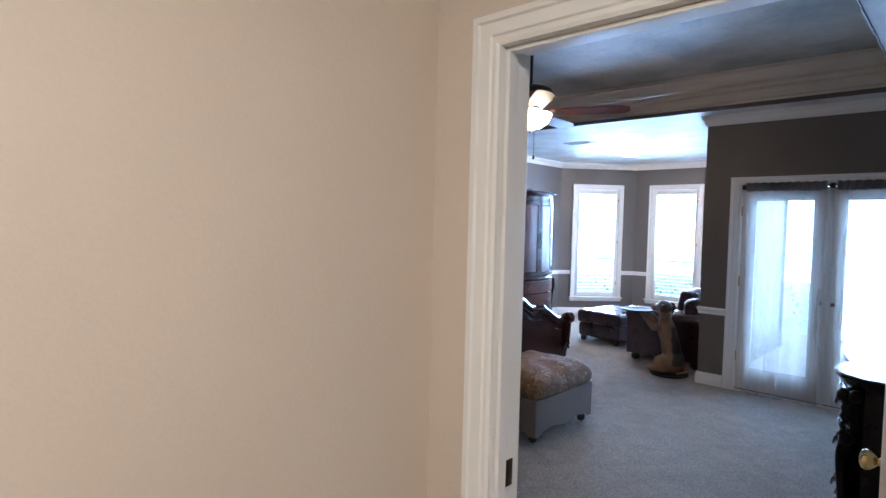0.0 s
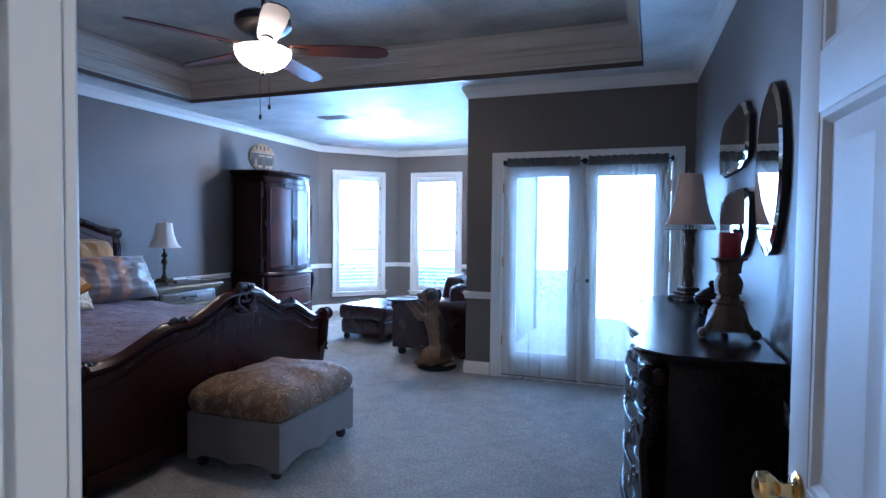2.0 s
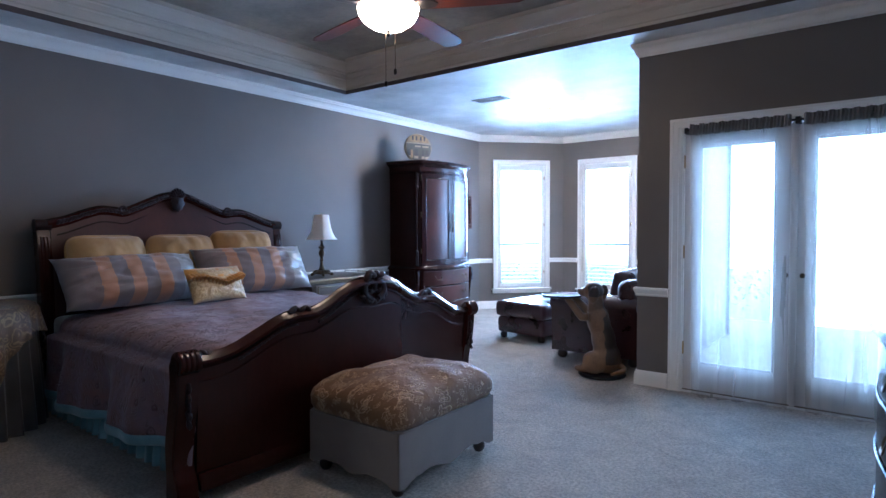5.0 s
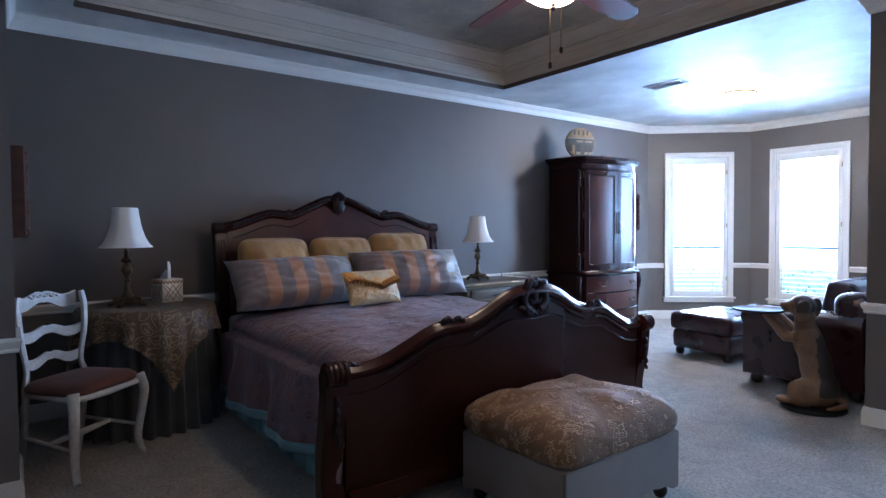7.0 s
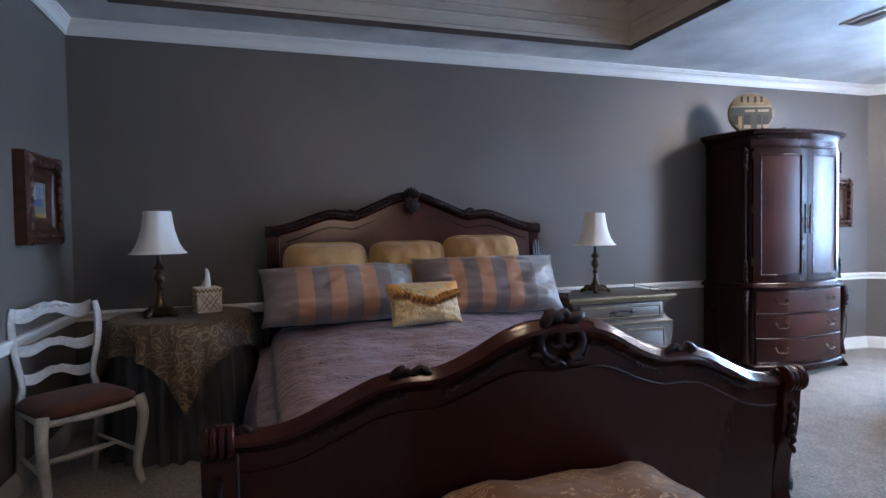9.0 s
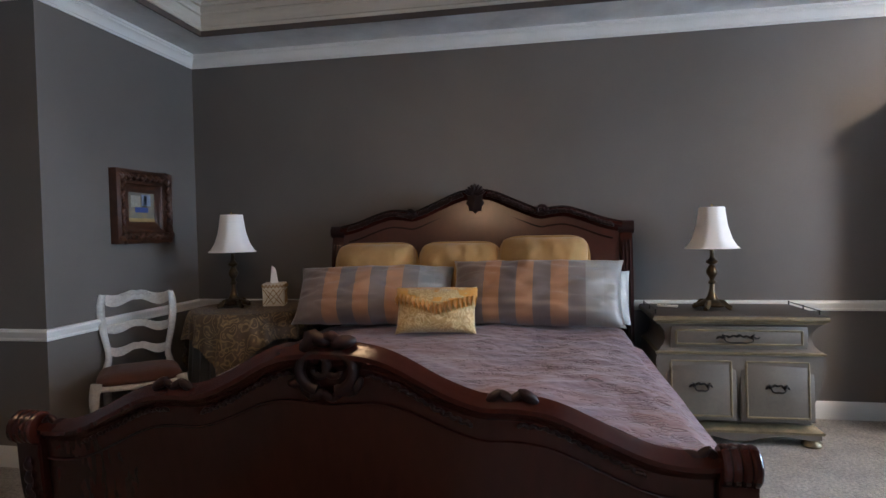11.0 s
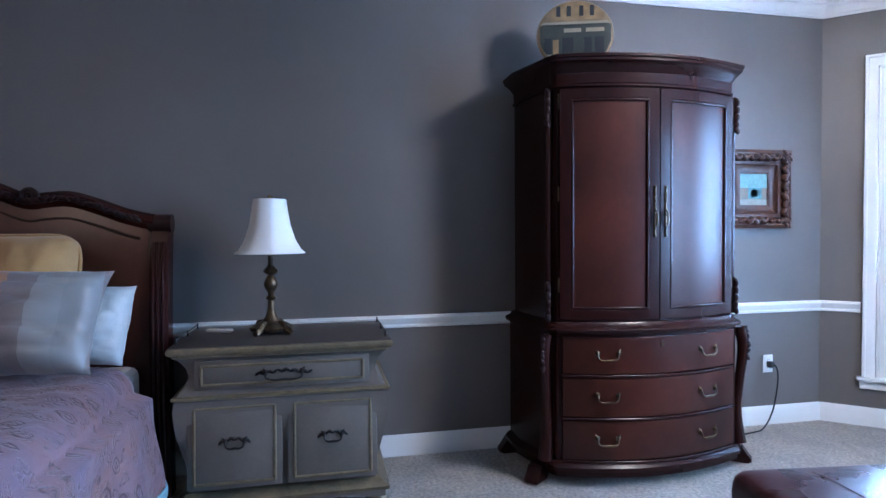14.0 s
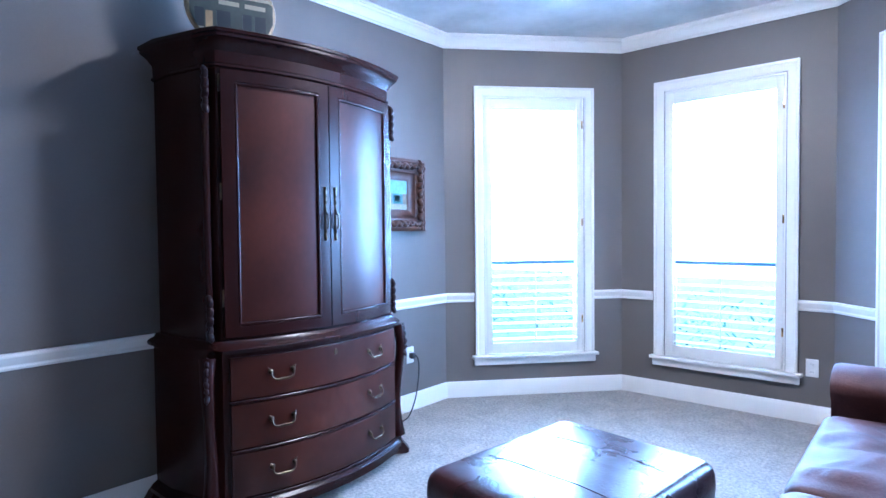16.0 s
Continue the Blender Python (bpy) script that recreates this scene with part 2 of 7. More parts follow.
nt.links.new(span.outputs[0], shade.inputs[7])
nt.links.new(shade.outputs[2], nt.nodes["Principled BSDF"].inputs["Base Color"])
M_WOOD = mat("dark_cherry_wood", (0.036, 0.0085, 0.0055), 0.24, second=(0.024, 0.0058, 0.004), scale=3, fine=45, bump=0.0, depth=0.002, stretch=(1, 1, 0.3), spec=0.28, grain=0.2, vary=0.015)
M_CASE = mat("deep_cherry_case_wood", (0.020, 0.0055, 0.0042), 0.26, second=(0.013, 0.0038, 0.003), scale=3, fine=45, bump=0.0, stretch=(1, 1, 0.3), spec=0.2, grain=0.2, vary=0.015)
M_CARVE = mat("carved_dark_wood", (0.018, 0.0048, 0.0036), 0.42, second=(0.008, 0.003, 0.0025), scale=9, fine=70, bump=0.15, depth=0.003, spec=0.22, grain=0.3)
M_PANEL = mat("red_cherry_veneer", (0.052, 0.0125, 0.0062), 0.32, second=(0.017, 0.0046, 0.003), scale=2.6, fine=40, bump=0.0, depth=0.002, stretch=(1, 1, 0.7), spec=0.27, vary=0.015, mix=0.38, coat=0.0, grain=0.25)
M_HEAD = mat("polished_cherry_veneer", (0.060, 0.014, 0.007), 0.29, second=(0.034, 0.008, 0.004), scale=2.6, fine=40, bump=0.0, stretch=(1, 1, 0.7), spec=0.55, vary=0.0, mix=0.38, grain=0.25)
M_BRASS = mat("polished_brass", (0.78, 0.55, 0.22), 0.18, 1.0, scale=20, fine=80, bump=0.02)
M_ANTIQUE = mat("antique_brass", (0.13, 0.09, 0.045), 0.36, 0.8, second=(0.045, 0.032, 0.02), scale=22, fine=80, bump=0.25, depth=0.003, grain=0.4)
M_IRON = mat("dark_iron", (0.03, 0.026, 0.024), 0.42, 0.7, scale=15, fine=80, bump=0.1)
M_SHADE = mat("white_silk_shade", (0.82, 0.79, 0.74), 0.75, second=(0.78, 0.75, 0.70), scale=6, fine=240, bump=0.08, depth=0.001, sheen=0.2, grain=0.05)
M_SILVER = mat("silver_grey_paint", (0.132, 0.112, 0.090), 0.42, second=(0.10, 0.085, 0.068), scale=6, fine=70, bump=0.08, depth=0.002, grain=0.15)
M_GILT = mat("champagne_gilt", (0.23, 0.18, 0.10), 0.42, 0.4, second=(0.13, 0.105, 0.065), scale=14, fine=90, bump=0.1, grain=0.3)
M_LEATHER = mat("burgundy_leather", (0.034, 0.010, 0.011), 0.28, second=(0.021, 0.0065, 0.0075), scale=5, fine=120, bump=0.25, depth=0.003, coat=0.15, grain=0.3)
M_BROWNLEATHER = mat("worn_brown_leather", (0.085, 0.036, 0.031), 0.55, spec=0.25, second=(0.045, 0.018, 0.017), scale=7, fine=120, bump=0.3, depth=0.003, grain=0.3)
M_DARK = mat("black_brown_wood", (0.018, 0.012, 0.010), 0.35, scale=5, fine=50, bump=0.05)
M_DRESSER = mat("espresso_wood", (0.009, 0.004, 0.0035), 0.22, second=(0.008, 0.004, 0.003), scale=3, fine=45, bump=0.0, depth=0.002, stretch=(1, 0.2, 1), spec=0.2, vary=0.015, grain=0.2)
M_TAUPECLOTH = mat("taupe_bench_linen", (0.155, 0.128, 0.107), 0.85, scale=6, fine=320, bump=0.4, depth=0.002, sheen=0.2, grain=0.3)
M_GLASS = glass("window_glass")
M_DOORPAINT = mat("white_door_paint", (0.62, 0.60, 0.57), 0.58, second=(0.58, 0.56, 0.53), scale=3, fine=70, bump=0.05, depth=0.002, grain=0.04)
M_WHITE = mat("white_plastic", (0.78, 0.77, 0.74), 0.35, bump=0)
M_BLACK = mat("black_rubber", (0.012, 0.012, 0.013), 0.5, bump=0)


# ---- building helpers ----
def link(name, bm, material, parent=None, label="", smooth=None):
    me = bpy.data.meshes.new(name)
    bmesh.ops.recalc_face_normals(bm, faces=bm.faces[:])
    bm.to_mesh(me)
    bm.free()
    if smooth:
        me.polygons.foreach_set("use_smooth", [True] * len(me.polygons))
        me.set_sharp_from_angle(angle=radians(smooth))
    me.materials.append(material)
    ob = new(name, me)
    if parent is not None:
        ob.parent = parent
    if label:
        ob["label"] = label
    if name in ("carving", "crest", "rosette", "backplate"):
        ob["kind"] = "stuff"
    return ob


def part(name, bm, material, parent, label="", smooth=40):
    return link(name, bm, material, parent, label, smooth)


def thing(name, label, category, at=(0, 0, 0), turn=0, group="", kind=""):
    """An Empty at a thing's base, which parents its parts."""
    ob = tagged(new(name), label, category, group, kind)
    ob.matrix_basis = pose(*at, 0, 0, turn)
    return ob


def box(x0, x1, y0, y1, z0, z1, bevel=0.0, bm=None, segs=2):
    own = bmesh.new()
    bmesh.ops.create_cube(own, size=1, matrix=Matrix.Translation(((x0 + x1) / 2, (y0 + y1) / 2, (z0 + z1) / 2)) @ Matrix.Diagonal((x1 - x0, y1 - y0, z1 - z0, 1)))
    if bevel:
        bmesh.ops.bevel(own, geom=own.edges[:], offset=bevel, segments=segs, affect="EDGES", profile=0.5)
    return into(bm, own)


def into(bm, own, m=None):
    """Adds the bmesh own to bm, moved by m."""
    if m is not None:
        own.transform(m)
    if bm is None:
        return own
    me = bpy.data.meshes.new("tmp")
    own.to_mesh(me)
    own.free()
    bm.from_mesh(me)
    bpy.data.meshes.remove(me)
    return bm


def rings(loops, closed=True, caps=True, bm=None):
    """Skins a list of loops that have the same count of points."""
    own = bmesh.new()
    vs = [[own.verts.new(p) for p in loop] for loop in loops]
    n = len(vs[0])
    for a, b in zip(vs, vs[1:]):
        for i in range(n if closed else n - 1):
            j = (i + 1) % n
            own.faces.new((a[i], a[j], b[j], b[i]))
    if caps and closed:
        own.faces.new(vs[0][::-1])
        own.faces.new(vs[-1])
    return into(bm, own)


def lathe(profile, segs=24, at=(0, 0, 0), sx=1.0, sy=1.0, bm=None, lobes=0, lobe=0.0, caps=True):
    loops = []
    for r, z in profile:
        r = max(r, 0.0005)
        loops.append([(at[0] + sx * r * (1 + lobe * math.cos(lobes * a)) * math.cos(a), at[1] + sy * r * (1 + lobe * math.cos(lobes * a)) * math.sin(a), at[2] + z)
                      for a in (2 * math.pi * i / segs for i in range(segs))])
    return rings(loops, True, caps, bm)


def tube(points, radius, segs=8, bm=None, lobes=0, lobe=0.0, flat=1.0, caps=True):
    """A round rod along points; radius a number or a function of 0..1; flat squeezes it along its second normal."""
    pts = [Vector(p) for p in points]
    loops, up = [], None
    for i, p in enumerate(pts):
        d = (pts[min(i + 1, len(pts) - 1)] - pts[max(i - 1, 0)]).normalized()
        if up is None:
            up = d.orthogonal().normalized() if abs(d.z) > 0.95 else (Vector((0, 0, 1)) - d * d.z).normalized()
        up = (up - d * up.dot(d)).normalized()
        side = d.cross(up)
        r = radius(i / (len(pts) - 1)) if callable(radius) else radius
        loops.append([p + r * (1 + lobe * math.cos(lobes * a)) * (up * math.cos(a) + side * flat * math.sin(a)) for a in (2 * math.pi * k / segs for k in range(segs))])
    return rings(loops, True, caps, bm)


def smooth_curve(points, n=40):
    """Catmull-Rom through points (tuples of any size)."""
    pts = [points[0], *points, points[-1]]
    out = []
    segs = len(points) - 1
    for i in range(n + 1):
        u = i / n * segs
        k = min(int(u), segs - 1)
        f = u - k
        p0, p1, p2, p3 = (np.array(q, float) for q in pts[k:k + 4])
        out.append(tuple(0.5 * (2 * p1 + (p2 - p0) * f + (2 * p0 - 5 * p1 + 4 * p2 - p3) * f * f + (3 * p1 - p0 - 3 * p2 + p3) * f ** 3)))
    return out


def prism(outline, lift, m=None, bevel=0.0, bm=None):
    """A flat outline (x, y), extruded upward by lift, then moved by m."""
    own = bmesh.new()
    f = own.faces.new([own.verts.new((x, y, 0)) for x, y in outline])
    ex = bmesh.ops.extrude_face_region(own, geom=[f])
    bmesh.ops.translate(own, verts=[v for v in ex["geom"] if isinstance(v, bmesh.types.BMVert)], vec=(0, 0, lift))
    if bevel:
        bmesh.ops.bevel(own, geom=own.edges[:], offset=bevel, segments=2, affect="EDGES")
    return into(bm, own, m)


def moulding(path, profile, closed=False, bm=None):
    """A strip along a floor path with mitred corners; profile of (out from the wall to the path's left, z)."""
    n = len(path)
    loops = []
    for i in range(n):
        p = Vector(path[i])
        prev = Vector(path[i - 1]) if i or closed else None
        nxt = Vector(path[(i + 1) % n]) if i < n - 1 or closed else None
        d1 = (p - prev).normalized() if prev is not None else (nxt - p).normalized()
        d2 = (nxt - p).normalized() if nxt is not None else d1
        n1, n2 = Vector((-d1.y, d1.x)), Vector((-d2.y, d2.x))
        mit = (n1 + n2) / (1 + n1.dot(n2))
        loops.append([(p.x + mit.x * o, p.y + mit.y * o, z) for o, z in profile])
    if closed:
        loops.append(loops[0])
    return rings(loops, True, not closed, bm)


def on_wall(p0, p1):
    """A matrix whose x runs along the wall from p0 to p1, y out of it to the left (into the room), z up."""
    d = (Vector(p1) - Vector(p0)).normalized()
    return Matrix(((d.x, -d.y, 0, p0[0]), (d.y, d.x, 0, p0[1]), (0, 0, 1, 0), (0, 0, 0, 1)))


def wall(name, p0, p1, holes=(), material=None, thick=0.12, top=2.80, ext=(0.0, 0.0), label=""):
    """A wall whose room face runs from p0 to p1 with the room on the left; holes of (s0, s1, z0, z1)."""
    length = (Vector(p1) - Vector(p0)).length
    bm = bmesh.new()
    s = -ext[0]
    for s0, s1, z0, z1 in sorted(holes):
        box(s, s0, -thick, 0, 0, top, bm=bm)
        if z0 > 0:
            box(s0, s1, -thick, 0, 0, z0, bm=bm)
        box(s0, s1, -thick, 0, z1, top, bm=bm)
        s = s1
    box(s, length + ext[1], -thick, 0, 0, top, bm=bm)
    bm.transform(on_wall(p0, p1))
    return tagged(link(name, bm, material or M_WALL), label or "taupe painted plaster wall", "wall", kind="structure")


# ---- plan ----
XW, YS, YN, YD, XA = -5.19, 2.68, 7.12, 2.15, -1.68
XE, XN = 0.56, 0.345  # the east wall runs slightly askew, from the door to the french doors
CEIL, TRAY_TOP = 2.765, 3.10
BAY = [(XA, 9.92), (-2.83, 11.07), (-4.24, 11.07), (XW, 10.02)]
T = 0.12
W1 = [0.235, 1.18]
win_hole = lambda s0: (s0 + 0.075, s0 + 0.87, 0.32, 2.31)

wall("wall_east", (XE, YD), (XN, YN), ext=(T, T))
wall("wall_north", (XN, YN), (XA, YN), holes=[(0.165, 1.685, 0.0, 2.045)], ext=(T, 0))
wall("wall_alcove_east", (XA, YN), BAY[0], ext=(-T, T))
wall("wall_bay_east", BAY[0], BAY[1], holes=[win_hole(0.34)], ext=(0.1, 0.1))
wall("wall_bay_middle", BAY[1], BAY[2], holes=[win_hole(0.205)], ext=(0.1, 0.1))
wall("wall_bay_west", BAY[2], BAY[3], holes=[win_hole(0.245)], ext=(0.1, 0.1))
wall("wall_west", BAY[3], (XW, YS), ext=(0.1, T))
wall("wall_south", (XW, YS), (-3.74, YS), ext=(T, 0))
wall("wall_return", (-3.74, YS), (-3.74, YD), ext=(-T, T))
wall("wall_door", (-3.74, YD), (XE, YD), holes=[(3.28, 4.105, 0.0, 2.045)], thick=0.048, ext=(T, T))
# the hall side of the door wall and the hall around the first steps
wall("hall_wall_door", (1.55, 2.05), (-0.665, 2.05), holes=[(1.185, 2.01, 0.0, 2.045)], material=M_HALL, thick=0.048, ext=(T, T), label="beige painted hall wall with a doorway")
wall("hall_wall_west", (-0.665, 2.05), (-0.665, -1.6), material=M_HALL, ext=(0, T), label="plain beige painted hall wall")
wall("hall_wall_south", (-0.665, -1.6), (1.55, -1.6), material=M_HALL, ext=(T, T), label="plain beige painted hall wall")
wall("hall_wall_east", (1.55, -1.6), (1.55, 2.05), material=M_HALL, ext=(T, 0), label="plain beige painted hall wall")
tagged(link("hall_ceiling", box(-0.9, 1.75, -1.8, 2.1, 2.60, 2.68), M_TRIM), "white painted hall ceiling", "ceiling", kind="structure")

# floor: a dense sheet of carpet with its pile in the material, one sheet through the door
tagged(link("floor", box(-5.4, 1.8, -1.8, 11.3, -0.08, 0.0), M_CARPET), "cream cut-pile carpet with worn tracks", "carpet", kind="structure")

# ceiling with a raised tray
tx0, tx1, ty0, ty1 = -4.78, -0.08, 3.03, 6.81
bm = bmesh.new()
box(-5.45, tx0, 2.0, 11.4, CEIL, 3.3, bm=bm)
box(tx1, 0.6, 2.0, 11.4, CEIL, 3.3, bm=bm)
box(tx0, tx1, 2.0, ty0, CEIL, 3.3, bm=bm)
box(tx0, tx1, ty1, 11.4, CEIL, 3.3, bm=bm)
tagged(link("ceiling", bm, M_CEIL), "mottled pale grey ceiling around a raised tray", "ceiling", kind="structure")
tagged(link("tray_ceiling", box(tx0, tx1, ty0, ty1, TRAY_TOP, 3.29), M_TRAY), "mottled grey and tan faux-finish tray ceiling", "ceiling", kind="structure")
tray = [(tx0, ty0), (tx1, ty0), (tx1, ty1), (tx0, ty1)]
bm = moulding(tray, [(0.002, 2.795), (0.020, 2.797), (0.024, 2.815), (0.014, 2.83), (0.014, 2.90), (0.024, 2.905), (0.024, 2.915), (0.016, 2.925), (0.016, 2.965),
                     (0.035, 2.97), (0.035, 2.985), (0.05, 2.995), (0.075, 3.03), (0.11, 3.06), (0.125, 3.062), (0.125, 3.098), (0.002, 3.098)], closed=True)
tagged(link("tray_moulding", bm, M_CREAM, smooth=30), "deep cream crown moulding inside the ceiling tray", "moulding", kind="structure")
bm = moulding(tray, [(0.001, 2.757), (0.012, 2.757), (0.012, 2.796), (0.001, 2.796)], closed=True)
tagged(link("tray_edge_trim", bm, mat("brown_edge_paint", (0.085, 0.065, 0.055), 0.5)), "dark brown painted lower edge of the tray", "trim", kind="structure")

ROOM = [(XE, YD), (XN, YN), (XA, YN), *BAY, (XW, YS), (-3.74, YS), (-3.74, YD)]
CROWN = [(0.001, 2.662), (0.009, 2.662), (0.012, 2.674), (0.018, 2.677), (0.020, 2.690), (0.030, 2.712), (0.042, 2.728), (0.046, 2.730), (0.047, 2.744), (0.054, 2.748), (0.054, 2.764), (0.001, 2.764)]
tagged(link("crown_moulding", moulding(ROOM, CROWN, closed=True), M_TRIM, smooth=30), "white painted crown moulding", "moulding", kind="structure")
BASE = [(0.001, 0.001), (0.016, 0.001), (0.016, 0.095), (0.011, 0.108), (0.007, 0.122), (0.001, 0.122)]
RAIL = [(0.001, 0.735), (0.010, 0.735), (0.014, 0.745), (0.012, 0.755), (0.022, 0.775), (0.027, 0.79), (0.022, 0.803), (0.001, 0.805)]


def along(p0, p1, s):
    d = (Vector(p1) - Vector(p0)).normalized()
    return (p0[0] + d.x * s, p0[1] + d.y * s)


B0, B1, B2, B3 = BAY
for path in ([(XE, YD), (XN, YN), (0.275, YN)], [(-1.435, YN), (XA, YN), B0, B1, B2, B3, (XW, YS), (-3.74, YS), (-3.74, YD), (-0.56, YD)]):
    tagged(link("baseboard", moulding(path, BASE), M_TRIM, smooth=30), "white painted baseboard", "baseboard", kind="structure")
for path in ([(XE - 0.002, YD + 0.08), (XN, YN), (0.275, YN)], [(-1.435, YN), (XA, YN), B0, along(B0, B1, 0.335)], [along(B0, B1, 1.295), B1, along(B1, B2, 0.20)],
             [along(B1, B2, 1.16), B2, along(B2, B3, 0.24)], [along(B2, B3, 1.195), B3, (XW, YS), (-3.74, YS), (-3.74, YD), (-0.56, YD)]):
    tagged(link("chair_rail", moulding(path, RAIL), M_TRIM, smooth=30), "white moulded chair rail", "moulding", kind="structure")

# ---- doorway from the hall ----
def casing(width, height, side=0.085, head=0.085, depth=0.022, foot=0.0):
    """A moulded door casing round an opening of width x height, in x-z, standing out along y."""
    prof = [(0.0, 0.0), (0.0, depth * 0.55), (side * 0.12, depth * 0.75), (side * 0.30, depth * 0.62), (side * 0.36, depth * 0.85), (side * 0.74, depth), (side * 0.80, depth * 1.3), (side, depth * 1.3), (side, 0.0)]
    loops = []
    for px, pz, dx, dz in ((0, foot, -1, 0), (0, height, -1, 1), (width, height, 1, 1), (width, foot, 1, 0)):
        loops.append([(px + dx * o, d, pz + dz * o) for o, d in prof])
    return rings(loops)


DX0, DX1 = -0.46, 0.365
bm = casing(DX1 - DX0 - 0.03, 2.03, 0.072, 0.08)
bm.transform(on_wall((DX1, 2.05), (DX0, 2.05)) @ Matrix.Translation((0.015, 0.001, 0)))
tagged(link("door_casing_hall", bm, M_TRIM, smooth=30), "white moulded door casing", "trim", kind="structure")
bm = box(DX0 - 0.06, DX0 + 0.012, YD + 0.001, YD + 0.02, 0, 2.10, 0.004)
box(DX0 - 0.06, DX1 + 0.06, YD + 0.001, YD + 0.02, 2.034, 2.10, 0.004, bm=bm)
tagged(link("door_casing_room", bm, M_TRIM), "white door casing on the room side", "trim", kind="structure")
bm = box(DX0, DX0 + 0.016, 2.045, YD + 0.002, 0.0, 2.045, 0.002)
box(DX1 - 0.016, DX1, 2.045, YD + 0.002, 0.0, 2.045, 0.002, bm=bm)
box(DX0 + 0.016, DX1 - 0.016, 2.045, YD + 0.002, 2.029, 2.045, 0.002, bm=bm)
box(DX0 + 0.016, DX0 + 0.028, 2.06, 2.095, 0.0, 2.029, 0.003, bm=bm)
box(DX1 - 0.028, DX1 - 0.016, 2.06, 2.095, 0.0, 2.029, 0.003, bm=bm)
box(DX0 + 0.028, DX1 - 0.028, 2.06, 2.095, 2.017, 2.029, 0.003, bm=bm)
jamb = tagged(link("door_jamb", bm, M_TRIM), "white painted door jamb with a stop", "trim", kind="structure")
bm = box(DX0 + 0.0155, DX0 + 0.0185, 2.10, 2.135, 0.925, 0.995, 0.0008)
part("strike_plate", bm, M_ANTIQUE, jamb, "dark brass strike plate")

# the six-panel door, open at a right angle
leaf = thing("door_1", "open white six-panel door with a brass knob", "door", (0.352, 2.165, 0), 3.2, kind="structure")
LW, LH, LT = 0.84, 2.02, 0.042
stiles = bmesh.new()
rows = [(0.012, 0.24), (0.80, 0.98), (1.60, 1.70), (1.90, LH)]
box(-LT, 0, 0, 0.105, 0.012, LH, 0.002, bm=stiles)
box(-LT, 0, LW - 0.105, LW, 0.012, LH, 0.002, bm=stiles)
box(-LT + 0.0005, -0.0005, LW / 2 - 0.05, LW / 2 + 0.05, 0.2, LH - 0.06, 0.002, bm=stiles)
for z0, z1 in rows:
    box(-LT + 0.0003, -0.0003, 0.10, LW - 0.10, z0, z1, 0.002, bm=stiles)
part("door_frame", stiles, M_DOORPAINT, leaf)
for z0, z1 in ((0.24, 0.80), (0.98, 1.60), (1.70, 1.90)):
    for y0, y1 in ((0.105, LW / 2 - 0.05), (LW / 2 + 0.05, LW - 0.105)):
        bm = bmesh.new()
        for sgn in (0, 1):
            loops = []
            for inset, d in ((0.0, 0.002), (0.010, 0.003), (0.020, 0.013), (0.034, 0.014), (0.060, 0.006), (0.062, 0.006)):
                x = -LT + d if sgn == 0 else -d
                loops.append([(x, y0 + inset, z0 + inset), (x, y1 - inset, z0 + inset), (x, y1 - inset, z1 - inset), (x, y0 + inset, z1 - inset)])
            own = rings(loops, True, False)
            own.faces.new([v for v in own.verts[-4:]])
            into(bm, own)
        part("panel", bm, M_DOORPAINT, leaf, smooth=25)
knob_prof = [(0.0, 0.0), (0.031, 0.0), (0.033, 0.004), (0.026, 0.010), (0.012, 0.014), (0.011, 0.030), (0.018, 0.036), (0.027, 0.046), (0.029, 0.056), (0.025, 0.066), (0.012, 0.072), (0.0, 0.073)]
for sgn in (-1, 1):
    bm = lathe(knob_prof, 28)
    bm.transform(Matrix.Translation((-LT if sgn < 0 else 0, LW - 0.068, 0.96)) @ Matrix.Rotation(radians(90 * sgn), 4, "Y"))
    part("door_knob", bm, M_BRASS, leaf, "polished brass knob")
for z in (0.25, 1.0, 1.8):
    part("hinge", tube([(0.004, -0.002, z), (0.004, -0.002, z + 0.09)], 0.006, 10), M_BRASS, leaf)

# ---- bay windows with plantation shutters ----
# the meeting rail's shade against the bright panes, painted as blue-grey
M_SASH_SHADE = mat("shaded_blue_grey_sash", (0.10, 0.16, 0.24), 0.5)
slat_mesh = None


